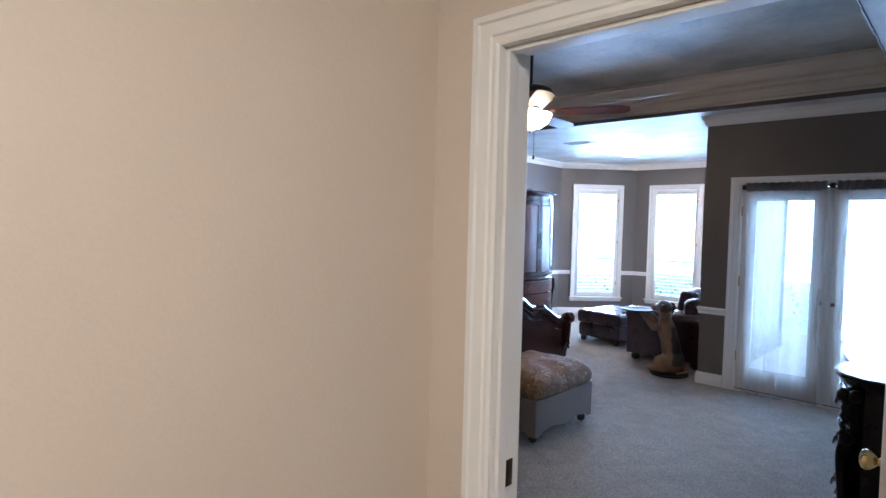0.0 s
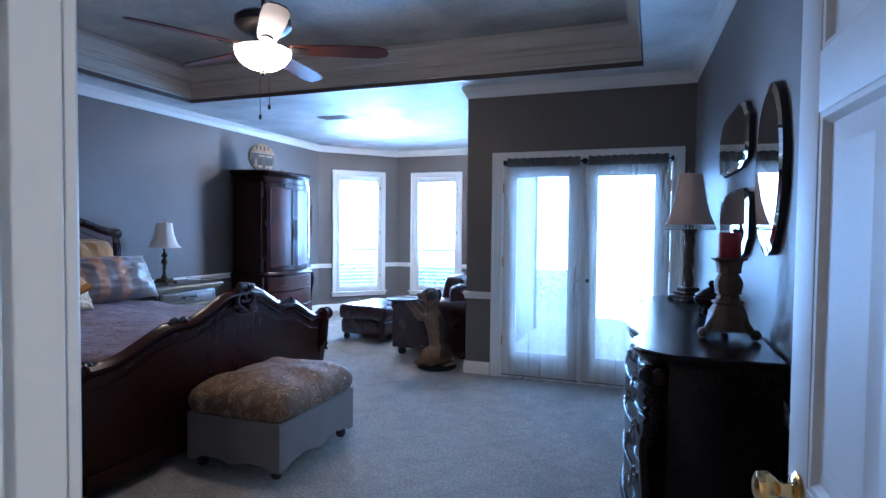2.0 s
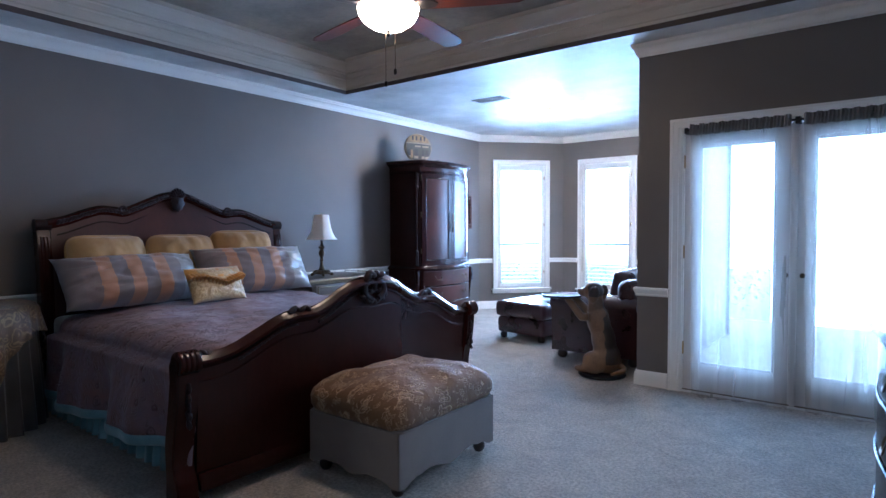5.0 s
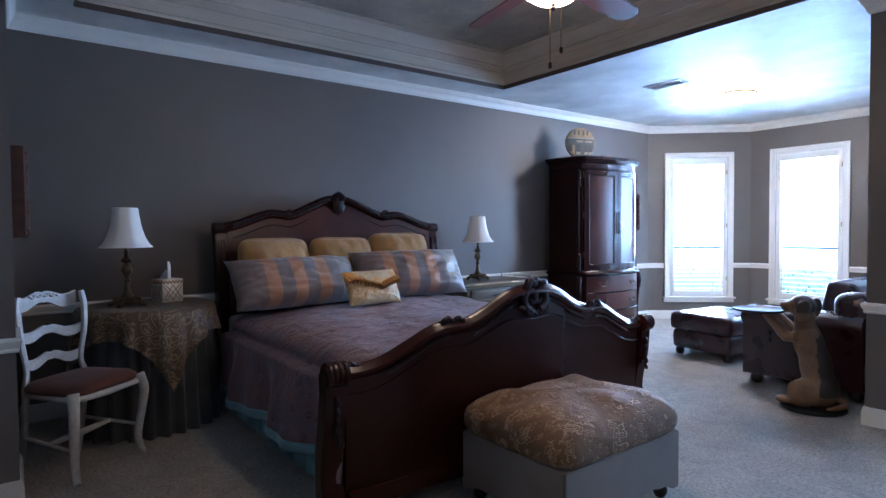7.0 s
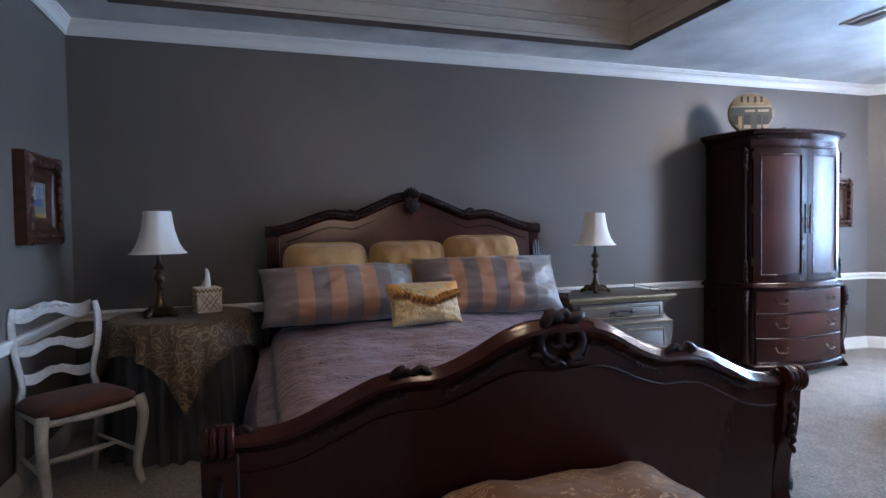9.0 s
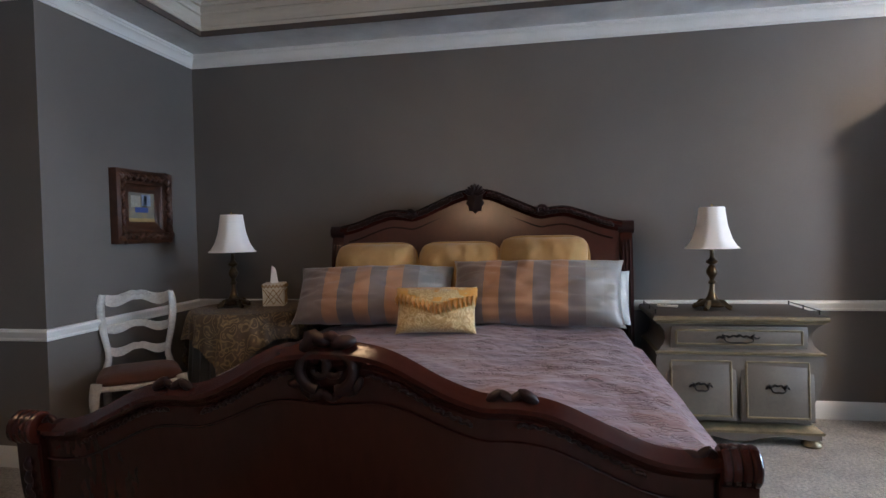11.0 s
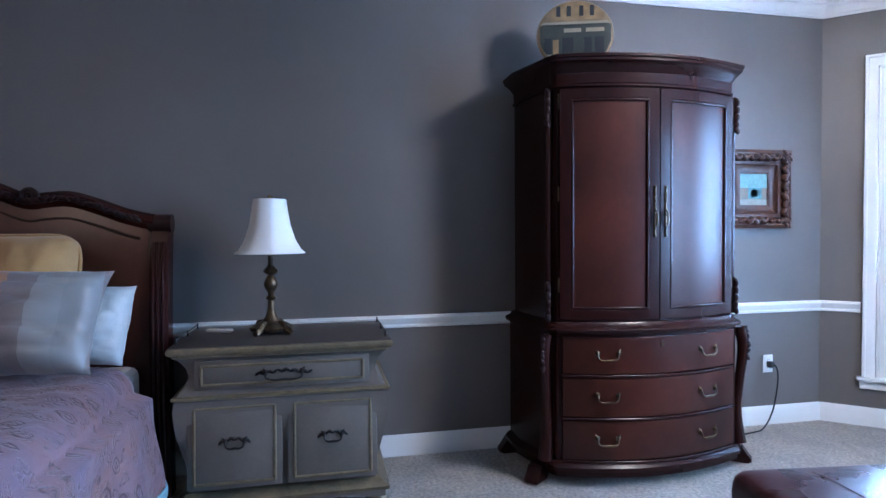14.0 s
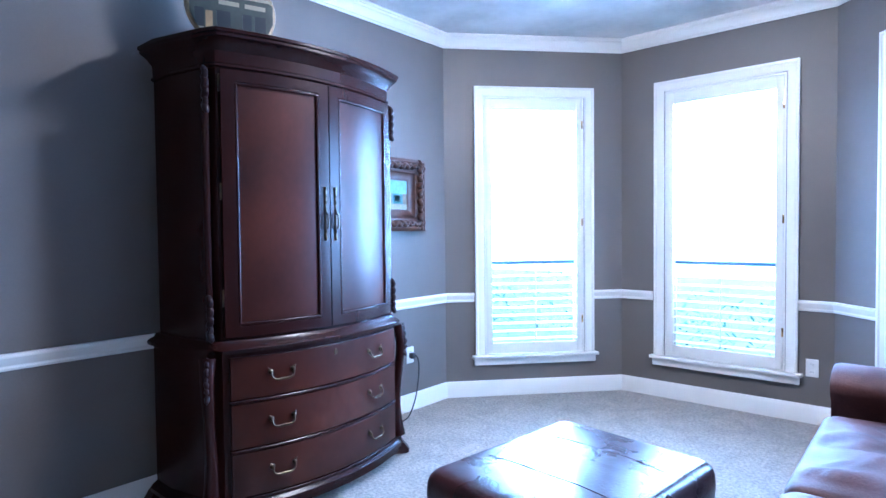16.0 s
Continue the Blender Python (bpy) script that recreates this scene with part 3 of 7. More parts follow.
def bay_window(name, p0, p1, s0):
    """Casing, sill, sash, panes and one tall louvred shutter, between the wall's ends p0 and p1, casing from s0."""
    global slat_mesh
    win = tagged(new(name), "tall white casement with an open louvred plantation shutter", "window", kind="structure")
    win.matrix_basis = on_wall(p0, p1)
    w = 0.945
    bm = bmesh.new()
    prof = [(0.0, 0.0), (0.0, 0.014), (0.012, 0.02), (0.05, 0.022), (0.056, 0.03), (0.07, 0.03), (0.07, 0.0)]
    loops = []
    for px, pz, dx, dz in ((0.07, 0.32, -1, 0), (0.07, 2.31, -1, 1), (w - 0.07, 2.31, 1, 1), (w - 0.07, 0.32, 1, 0)):
        loops.append([(s0 + px + dx * o, d + 0.001, pz + dz * o) for o, d in prof])
    part("window_frame", rings(loops), M_TRIM, win, smooth=30)
    bm = box(s0 - 0.03, s0 + w + 0.03, 0.001, 0.055, 0.298, 0.322, 0.006)
    box(s0 - 0.012, s0 + w + 0.012, 0.001, 0.03, 0.245, 0.297, 0.006, bm=bm)
    box(s0 + 0.076, s0 + w - 0.076, -0.115, 0.001, 0.298, 0.321, bm=bm)
    part("window_sill", bm, M_TRIM, win)
    a, b, z0, z1 = s0 + 0.076, s0 + w - 0.076, 0.322, 2.308
    bm = bmesh.new()
    for x0, x1, q0, q1 in ((a, a + 0.012, z0, z1), (b - 0.012, b, z0, z1), (a + 0.012, b - 0.012, z1 - 0.012, z1)):
        box(x0, x1, -0.11, 0.006, q0, q1, bm=bm)
    part("window_jamb", bm, M_TRIM, win)
    # sash outside the shutter
    bm = bmesh.new()
    for x0, x1, q0, q1 in ((a + 0.012, a + 0.05, z0, z1 - 0.013), (b - 0.05, b - 0.012, z0, z1 - 0.013), (a + 0.05, b - 0.05, z0, z0 + 0.05), (a + 0.05, b - 0.05, z1 - 0.055, z1 - 0.013)):
        box(x0, x1, -0.112, -0.085, q0, q1, 0.003, bm=bm)
    part("sash_frame", bm, M_TRIM, win)
    part("meeting_rail", box(a + 0.05, b - 0.05, -0.112, -0.08, 1.012, 1.052, 0.003), M_SASH_SHADE, win, "meeting rail with its shade put into a blue-grey colour")
    for q0, q1 in ((z0 + 0.05, 1.012), (1.052, z1 - 0.055)):
        pane = part("pane", box(a + 0.05, b - 0.05, -0.10, -0.096, q0, q1), M_GLASS, win)
        pane.visible_shadow = False
    # shutter
    bm = bmesh.new()
    c0, c1 = a + 0.014, b - 0.014
    for x0, x1, q0, q1 in ((c0, c0 + 0.045, z0 + 0.004, z1 - 0.016), (c1 - 0.045, c1, z0 + 0.004, z1 - 0.016), (c0 + 0.045, c1 - 0.045, z0 + 0.004, z0 + 0.085), (c0 + 0.045, c1 - 0.045, z1 - 0.10, z1 - 0.016)):
        box(x0, x1, -0.022, 0.004, q0, q1, 0.003, bm=bm)
    part("shutter_frame", bm, M_TRIM, win)
    for z in (0.55, 1.31, 2.07):
        part("hinge", box(c0 - 0.006, c0 + 0.006, 0.003, 0.010, z, z + 0.06, 0.002), M_BRASS, win)
    length = c1 - c0 - 0.094
    if slat_mesh is None:
        outline = [(-0.031, 0.0), (-0.018, 0.0038), (0.0, 0.005), (0.018, 0.0038), (0.031, 0.0), (0.018, -0.0038), (0.0, -0.005), (-0.018, -0.0038)]
        own = prism(outline, length, Matrix(((0, 0, 1, -length / 2), (1, 0, 0, 0), (0, 1, 0, 0), (0, 0, 0, 1))))
        first = link("louvre", own, M_TRIM)
        slat_mesh = first.data
        bpy.data.objects.remove(first)
    z = z0 + 0.085 + 0.03
    while z < z1 - 0.115:
        ob = new("louvre", slat_mesh)
        ob.parent = win
        ob.matrix_basis = Matrix.Translation(((c0 + c1) / 2, -0.012, z)) @ Matrix.Rotation(radians(-6), 4, "X")
        z += 0.0612
    part("tilt_rod", tube([((c0 + c1) / 2, 0.024, z0 + 0.11), ((c0 + c1) / 2, 0.024, 0.98)], 0.004, 6), M_TRIM, win)
    return win


bay_window("window_1", B2, B3, 0.24)
bay_window("window_2", B1, B2, 0.20)
bay_window("window_3", B0, B1, 0.335)

# ---- french doors ----
fd = tagged(new("door_2"), "white glazed french doors with sheer curtains over them", "french doors", kind="structure")
fd.matrix_basis = on_wall((0.34, YN), (XA, YN))
bm = casing(1.50, 2.035, 0.095, 0.1)
bm.transform(Matrix.Translation((0.17, 0.001, 0)))
part("door_casing", bm, M_TRIM, fd, smooth=30)
bm = bmesh.new()
box(0.161, 0.178, -0.118, 0.002, 0, 2.044, bm=bm)
box(1.662, 1.679, -0.118, 0.002, 0, 2.044, bm=bm)
box(0.178, 1.662, -0.118, 0.002, 2.026, 2.044, bm=bm)
box(0.178, 1.662, -0.118, 0.0, 0.001, 0.018, bm=bm)
part("door_frame", bm, M_TRIM, fd)
for k, (a, b) in enumerate(((0.181, 0.9185), (0.9215, 1.659))):
    bm = bmesh.new()
    y0, y1 = -0.05, -0.008
    box(a, a + 0.115, y0, y1, 0.02, 2.022, 0.003, bm=bm)
    box(b - 0.115, b, y0, y1, 0.02, 2.022, 0.003, bm=bm)
    box(a + 0.115, b - 0.115, y0 + 0.0005, y1 - 0.0005, 0.02, 0.235, 0.003, bm=bm)
    box(a + 0.115, b - 0.115, y0 + 0.0005, y1 - 0.0005, 1.91, 2.022, 0.003, bm=bm)
    dl = part("door_leaf", bm, M_DOORPAINT, fd)
    bm = bmesh.new()
    for x0, x1, q0, q1 in ((a + 0.113, a + 0.131, 0.235, 1.91), (b - 0.131, b - 0.113, 0.235, 1.91), (a + 0.131, b - 0.131, 0.233, 0.251), (a + 0.131, b - 0.131, 1.894, 1.912)):
        box(x0, x1, y1 - 0.006, y1 + 0.006, q0, q1, 0.003, bm=bm)
    part("glazing_bead", bm, M_DOORPAINT, dl)
    pane = part("pane", box(a + 0.114, b - 0.114, -0.031, -0.027, 0.234, 1.911), M_GLASS, dl)
    pane.visible_shadow = False
    kx = b - 0.05 if k == 0 else a + 0.05
    bm = lathe(knob_prof, 20)
    bm.transform(Matrix.Translation((kx, y1, 0.95)) @ Matrix.Rotation(radians(-90), 4, "X") @ Matrix.Scale(0.55, 4))
    part("door_knob", bm, M_ANTIQUE, dl)
    for z in (0.3, 1.05, 1.75):
        hx = a - 0.002 if k == 0 else b + 0.002
        part("hinge", tube([(hx, -0.004, z), (hx, -0.004, z + 0.1)], 0.007, 8), M_BRASS, dl)

part("astragal", box(0.902, 0.938, -0.008, 0.006, 0.02, 2.022, 0.004), M_DOORPAINT, fd)
part("threshold", box(0.179, 1.661, -0.116, 0.0, 0.0181, 0.026), M_ANTIQUE, fd)

M_SHEER = sheer("grey_sheer_voile", (0.66, 0.65, 0.61), 0.30)


def sheer_curtain(name, x0, x1, seed, label):
    """A gathered voile panel on a short rod, with a ruffled heading, long enough to break on the carpet."""
    cur = thing(name, label, "curtain", (0, 0, 0))
    rnd = random.Random(seed)
    ph = [rnd.uniform(0, 6.28) for _ in range(6)]
    n, rows = 150, 34
    bm = bmesh.new()
    grid = []
    for j in range(rows + 1):
        v = j / rows
        z = 2.055 - v * (2.055 - 0.015)
        line = []
        for i in range(n + 1):
            u = i / n
            gather = 1.0 - 0.05 * v
            x = (x0 + x1) / 2 + (u - 0.5) * (x1 - x0) * gather + 0.02 * v * math.sin(7 * u + ph[5])
            amp = 0.010 + 0.016 * min(1, v * 2.2)
            y = 7.045 + amp * math.sin(2 * math.pi * 4.5 * u + ph[0] + 0.7 * math.sin(3 * v + ph[1])) + 0.35 * amp * math.sin(2 * math.pi * 10 * u + ph[2] + 2 * v)
            y += 0.03 * max(0, math.sin(2 * math.pi * 1.6 * u + ph[3]) - 0.6) * v
            if z > 1.985:
                y += 0.006 * math.sin(2 * math.pi * 34 * u + ph[4])
            if abs(z - 2.02) < 0.02:
                y = 7.045 + (y - 7.045) * 0.6
            line.append(bm.verts.new((x, y - 0.012 * max(0, v - 0.96) * 25 * abs(math.sin(9 * u)), z + 0.012 * math.sin(5 * u + ph[1]) * v)))
        grid.append(line)
    for a, b in zip(grid, grid[1:]):
        for i in range(n):
            bm.faces.new((a[i], a[i + 1], b[i + 1], b[i]))
    part("voile", bm, M_SHEER, cur)
    bm = bmesh.new()
    grid = []
    for j in range(6):
        line = []
        for i in range(n + 1):
            u = i / n
            line.append(bm.verts.new((x0 + u * (x1 - x0), 7.030 + 0.012 * math.sin(2 * math.pi * 30 * u + ph[2] + 0.5 * j) - 0.006 * (j == 0), 2.065 - 0.016 * j + 0.004 * math.sin(60 * u))))
        grid.append(line)
    for a, b in zip(grid, grid[1:]):
        for i in range(n):
            bm.faces.new((a[i], a[i + 1], b[i + 1], b[i]))
    part("heading", bm, mat("gathered_heading", (0.27, 0.25, 0.23), 0.9, bump=0.2), cur, "dark gathered rod pocket")
    part("rod", tube([(x0 - 0.03, 7.052, 2.028), (x1 + 0.03, 7.052, 2.028)], 0.008, 10), M_IRON, cur, "dark iron rod")
    for x in (x0 - 0.03, x1 + 0.03):
        part("bracket", box(x - 0.012, x + 0.012, 7.045, 7.130, 2.005, 2.05, 0.004), M_IRON, cur)
    return cur


sheer_curtain("sheer_curtain", -1.265, -0.60, 3, "sheer grey voile curtain on the french door, touching the carpet")
sheer_curtain("sheer_curtain", -0.53, 0.135, 8, "sheer grey voile curtain on the french door, touching the carpet")

# ---- outdoors ----
M_GRASS = mat("lawn", (0.21, 0.27, 0.22), 0.9, second=(0.15, 0.21, 0.16), scale=0.8, fine=30, bump=0.5)
bm = bmesh.new()
bmesh.ops.create_grid(bm, x_segments=2, y_segments=2, size=900, matrix=Matrix.Translation((0, 0, -0.12)))
tagged(link("ground", bm, M_GRASS), "sunlit lawn around the house", "ground", kind="structure")
# added glowing boards: their emission stands in for overexposed daylight outside the openings
glow = bpy.data.materials.new("glowing_distance_board")
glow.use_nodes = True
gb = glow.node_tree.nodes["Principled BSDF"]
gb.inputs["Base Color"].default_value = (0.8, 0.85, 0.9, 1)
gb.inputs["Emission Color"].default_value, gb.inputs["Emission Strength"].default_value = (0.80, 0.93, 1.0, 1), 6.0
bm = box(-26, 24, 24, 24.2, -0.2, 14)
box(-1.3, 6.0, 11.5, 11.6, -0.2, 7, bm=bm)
tagged(link("backdrop", bm, glow), "added glowing boards in place of the overexposed distance beyond the garden", "backdrop", kind="structure")
rnd = random.Random(5)
verts, faces = [], []
for _ in range(4200):
    x, y = rnd.uniform(-8.5, 0.6), rnd.uniform(12.6, 13.9)
    top = 0.62 + 0.16 * math.sin(1.7 * x) + 0.10 * math.sin(4.1 * x + 1)
    z = rnd.uniform(-0.1, top)
    a, b, s = rnd.uniform(0, 6.28), rnd.uniform(-0.9, 0.9), rnd.uniform(0.02, 0.05)
    d, e = Vector((math.cos(a), math.sin(a), b)) * s, Vector((-math.sin(a), math.cos(a), rnd.uniform(-0.5, 0.5))) * s * 0.5
    k = len(verts)
    p = Vector((x, y, z))
    verts += [p - d, p + e, p + d, p - e]
    faces.append((k, k + 1, k + 2, k + 3))
me = bpy.data.meshes.new("hedge")
me.from_pydata(verts, [], faces)
me.materials.append(mat("hedge_leaf", (0.30, 0.46, 0.34), 0.5, second=(0.16, 0.32, 0.22), scale=1, fine=20, bump=0))
tagged(new("hedge", me), "low leafy green hedge outside the bay", "hedge", kind="stuff")

# ---- ceiling fixtures ----
FX, FY = -2.25, 4.76
fan = thing("ceiling_fan", "five-blade ceiling fan with cherry blades and a lit glass bowl", "ceiling fan", (FX, FY, 0))
part("canopy", lathe([(0.0, 3.100), (0.068, 3.099), (0.068, 3.07), (0.05, 3.045), (0.025, 3.032), (0.0, 3.03)], 28), M_IRON, fan, "dark bronze canopy")
part("down_rod", tube([(0, 0, 3.04), (0, 0, 2.70)], 0.012, 12), M_IRON, fan)
part("motor_housing", lathe([(0.0, 2.715), (0.03, 2.715), (0.05, 2.705), (0.145, 2.695), (0.168, 2.675), (0.168, 2.635), (0.14, 2.605), (0.09, 2.585), (0.06, 2.575), (0.0, 2.575)], 36), M_IRON, fan, "dark bronze motor housing")
part("switch_housing", lathe([(0.0, 2.580), (0.055, 2.578), (0.06, 2.535), (0.10, 2.512), (0.155, 2.500), (0.158, 2.493), (0.0, 2.490)], 32), mat("brushed_nickel", (0.5, 0.46, 0.40), 0.3, 0.9, bump=0.02), fan, "brushed nickel fitter")
M_BOWL = emitter("lit_alabaster_glass", (1.0, 0.64, 0.37), 58)
part("glass_bowl", lathe([(0.160, 2.492), (0.168, 2.486), (0.162, 2.456), (0.138, 2.418), (0.092, 2.386), (0.035, 2.368), (0.0, 2.366)], 36), M_BOWL, fan, "glowing frosted glass bowl")
part("finial", lathe([(0.0, 2.372), (0.014, 2.368), (0.010, 2.355), (0.014, 2.348), (0.006, 2.336), (0.0, 2.334)], 14), M_IRON, fan)
for k, (dx, dy, z) in enumerate(((0.03, 0.02, 2.16), (-0.03, 0.01, 2.10))):
    part("pull_chain", tube([(dx, dy, 2.51), (dx, dy, z)], 0.0018, 6), M_ANTIQUE, fan)
    part("pull_knob", lathe([(0.0, 0.0), (0.007, 0.004), (0.009, 0.015), (0.007, 0.03), (0.0, 0.034)], 10, (dx, dy, z - 0.03)), M_IRON, fan)
blade_out = [(0.17, -0.052), (0.30, -0.062), (0.55, -0.072), (0.70, -0.068), (0.755, -0.045), (0.77, 0.0), (0.755, 0.045), (0.70, 0.068), (0.55, 0.072), (0.30, 0.062), (0.17, 0.052)]
M_BLADE = mat("cherry_fan_blade", (0.12, 0.028, 0.013), 0.42, spec=0.22, second=(0.065, 0.016, 0.009), scale=4, fine=50, bump=0.02, stretch=(0.15, 1, 1))
for k in range(5):
    turn = Matrix.Rotation(radians(25.0 + 72 * k), 4, "Z")
    bm = prism(blade_out, 0.007, turn @ Matrix.Translation((0, 0, 2.497)) @ Matrix.Rotation(radians(-12), 4, "X"), 0.002)
    bl = part("blade", bm, M_BLADE, fan, "cherry-stained wooden blade")
    bm = prism([(0.07, -0.012), (0.13, -0.02), (0.19, -0.045), (0.26, -0.03), (0.28, 0.0), (0.26, 0.03), (0.19, 0.045), (0.13, 0.02), (0.07, 0.012)], 0.006, turn @ Matrix.Translation((0, 0, 2.490)) @ Matrix.Rotation(radians(-12), 4, "X"), 0.002)
    part("blade_iron", bm, M_IRON, bl)

vent = thing("ceiling_vent", "white slatted air vent in the ceiling", "vent", (-3.68, 8.02, 0))
bm = bmesh.new()
for x0, x1, y0, y1 in ((-0.20, 0.20, -0.10, -0.075), (-0.20, 0.20, 0.075, 0.10), (-0.20, -0.175, -0.075, 0.075), (0.175, 0.20, -0.075, 0.075)):
    box(x0, x1, y0, y1, 2.753, 2.7648, 0.003, bm=bm)
part("frame", bm, M_TRIM, vent)
part("backing", box(-0.175, 0.175, -0.075, 0.075, 2.763, 2.7649), M_BLACK, vent)
for k in range(8):
    bm = box(-0.174, 0.174, -0.008, 0.008, -0.001, 0.001)
    bm.transform(Matrix.Translation((0, -0.066 + 0.0188 * k, 2.757)) @ Matrix.Rotation(radians(35 if k < 4 else -35), 4, "X"))
    part("slat", bm, M_TRIM, vent)

cl = thing("ceiling_light", "round flush glass ceiling light, switched on", "ceiling light", (-3.45, 9.04, 0))
part("pan", lathe([(0.0, 2.7648), (0.185, 2.7648), (0.19, 2.757), (0.185, 2.745), (0.17, 2.742), (0.0, 2.742)], 40), M_BRASS, cl, "thin brass rim")
part("diffuser", lathe([(0.168, 2.741), (0.16, 2.715), (0.12, 2.69), (0.06, 2.675), (0.0, 2.672)], 40), emitter("lit_white_glass", (1.0, 0.76, 0.58), 270), cl, "glowing white glass dish")
part("finial", lathe([(0.0, 2.675), (0.008, 2.67), (0.005, 2.66), (0.0, 2.655)], 10), M_BRASS, cl)


def outlet(at, m, label):
    ob = tagged(new("wall_outlet"), label, "outlet")
    ob.matrix_basis = m @ Matrix.Translation((at[0], 0.001, at[1]))
    part("plate", box(-0.036, 0.036, 0, 0.006, -0.058, 0.058, 0.003), M_WHITE, ob)
    for z in (-0.026, 0.026):
        bm = lathe([(0.0, 0.0), (0.017, 0.0), (0.017, 0.002), (0.0, 0.002)], 16)
        bm.transform(Matrix.Translation((0, 0.006, z)) @ Matrix.Rotation(radians(-90), 4, "X"))
        part("socket", bm, M_WHITE, ob)
        for x in (-0.006, 0.006):
            part("slot", box(x - 0.0012, x + 0.0012, 0.0079, 0.0085, z - 0.004, z + 0.004), M_BLACK, ob)
    return ob


outlet((0.12, 0.365), on_wall(B1, B2), "white double outlet plate on the bay wall")
outlet((10.02 - 9.62, 0.40), on_wall(B3, (XW, YS)), "white outlet plate beside the armoire")

# ---- carved ornament ----
def leaf_bumps(points, size, bm=None, seed=1, out=(0, 0, 0)):
    """Overlapping carved leaves along a line: small tapered lumps, alternating to both sides."""
    rnd = random.Random(seed)
    bm = bm or bmesh.new()
    pts = [Vector(p) for p in points]
    for i, p in enumerate(pts):
        d = (pts[min(i + 1, len(pts) - 1)] - pts[max(i - 1, 0)]).normalized()
        s = size * rnd.uniform(0.8, 1.2)
        own = bmesh.new()
        bmesh.ops.create_uvsphere(own, u_segments=7, v_segments=5, radius=1)
        q = d.to_track_quat("X", "Z").to_matrix().to_4x4()
        own.transform(Matrix.Translation(p + Vector(out)) @ q @ Matrix.Rotation(radians(32 if i % 2 else -32), 4, "Y") @ Matrix.Diagonal((s * 1.5, s * 0.75, s * 0.7, 1)))
        into(bm, own)
    return bm


def scroll(centre, r, turns, thick, m=None, bm=None, flip=1):
    """A rolled volute in the local x-z plane."""
    pts = []
    n = int(20 * turns)
    for i in range(n + 1):
        a = flip * 2 * math.pi * turns * i / n
        k = r * (1 - 0.8 * i / n)
        pts.append((centre[0] + k * math.cos(a), centre[1], centre[2] + k * math.sin(a)))
    own = tube(pts, lambda u: thick * (1 - 0.5 * u), 7)
    return into(bm, own, m)


# ---- bed ----
bed = thing("bed", "king sleigh bed in carved dark cherry wood, made up", "bed", (0, 0, 0))
HC, HW = 4.99, 1.06
hb_top = smooth_curve([(0.0, 1.575), (0.12, 1.555), (0.25, 1.50), (0.43, 1.425), (0.52, 1.43), (0.62, 1.435), (0.74, 1.40), (0.86, 1.355), (0.98, 1.325)], 44)


def height_at(curve, d):
    d = min(abs(d), curve[-1][0])
    for (a, za), (b, zb) in zip(curve, curve[1:]):
        if a <= d <= b:
            return za + (zb - za) * (d - a) / max(b - a, 1e-6)
    return curve[-1][1]


def bowed_panel(yc, half, curve, zlow, face, thick, n=72, rows=14, drop=0.0):
    """An upright board whose top follows curve and whose face bows as face(z) says."""
    front, back = [], []
    for j in range(rows + 1):
        f, b = [], []
        for i in range(n + 1):
            y = -half + 2 * half * i / n
            z = zlow + (height_at(curve, y) - drop - zlow) * j / rows
            x = face(z)
            f.append((x, yc + y, z))
            b.append((x - thick, yc + y, z))
        front.append(f)
        back.append(b)
    loops = [f + b[::-1] for f, b in zip(front, back)]
    return rings(loops)


hb_face = lambda z: -4.935 - 0.075 * max(0, (z - 0.9) / 0.7) ** 2
part("headboard_panel", bowed_panel(HC, 0.97, hb_top, 0.30, hb_face, 0.045), M_HEAD, bed, "red-brown cherry veneer panel")
rail = [(hb_face(height_at(hb_top, y)) - 0.01, HC + y, height_at(hb_top, y) + 0.005) for y in np.linspace(-0.99, 0.99, 90)]
part("headboard_rail", tube(rail, 0.036, 14, lobes=5, lobe=0.10), M_WOOD, bed, "moulded dark top rail")
inner = [(hb_face(height_at(hb_top, y)) + 0.006, HC + y, height_at(hb_top, y) - 0.085 - 0.03 * math.exp(-(y / 0.16) ** 2)) for y in np.linspace(-0.93, 0.93, 80)]
part("headboard_bead", tube(inner, 0.009, 8), M_CARVE, bed)
for sg in (-1, 1):
    ln = [(hb_face(1.5) + 0.035, HC + sg * y, height_at(hb_top, y) + 0.008) for y in np.linspace(0.10, 0.40, 26)]
    part("carving", leaf_bumps(ln, 0.019, seed=3), M_CARVE, bed, "carved acanthus leaves", 60)
    ln = [(hb_face(1.4) + 0.03, HC + sg * y, height_at(hb_top, y) + 0.008) for y in np.linspace(0.43, 0.92, 40)]
    part("carving", leaf_bumps(ln, 0.016, seed=5), M_CARVE, bed, "carved acanthus leaves", 60)
    bm = bmesh.new()
    own = scroll((0, 0, 0), 0.038, 1.6, 0.012, flip=sg)
    own.transform(Matrix.Translation((hb_face(1.43) + 0.035, HC + sg * 0.46, 1.45)) @ Matrix.Rotation(radians(90), 4, "Z"))
    into(bm, own)
    part("volute", bm, M_CARVE, bed)
# crest shell
bm = bmesh.new()
for k in range(9):
    a = radians(-70 + 17.5 * k)
    L = 0.068 - 0.012 * abs(k - 4) / 4
    own = bmesh.new()
    bmesh.ops.create_uvsphere(own, u_segments=8, v_segments=6, radius=1)
    own.transform(Matrix.Translation((hb_face(1.55) + 0.035, HC + 0.5 * L * math.sin(a) * 1.6, 1.565 + 0.5 * L * math.cos(a) * 1.3)) @ Matrix.Rotation(-a, 4, "X") @ Matrix.Diagonal((0.022, 0.012, L * 0.62, 1)))
    into(bm, own)
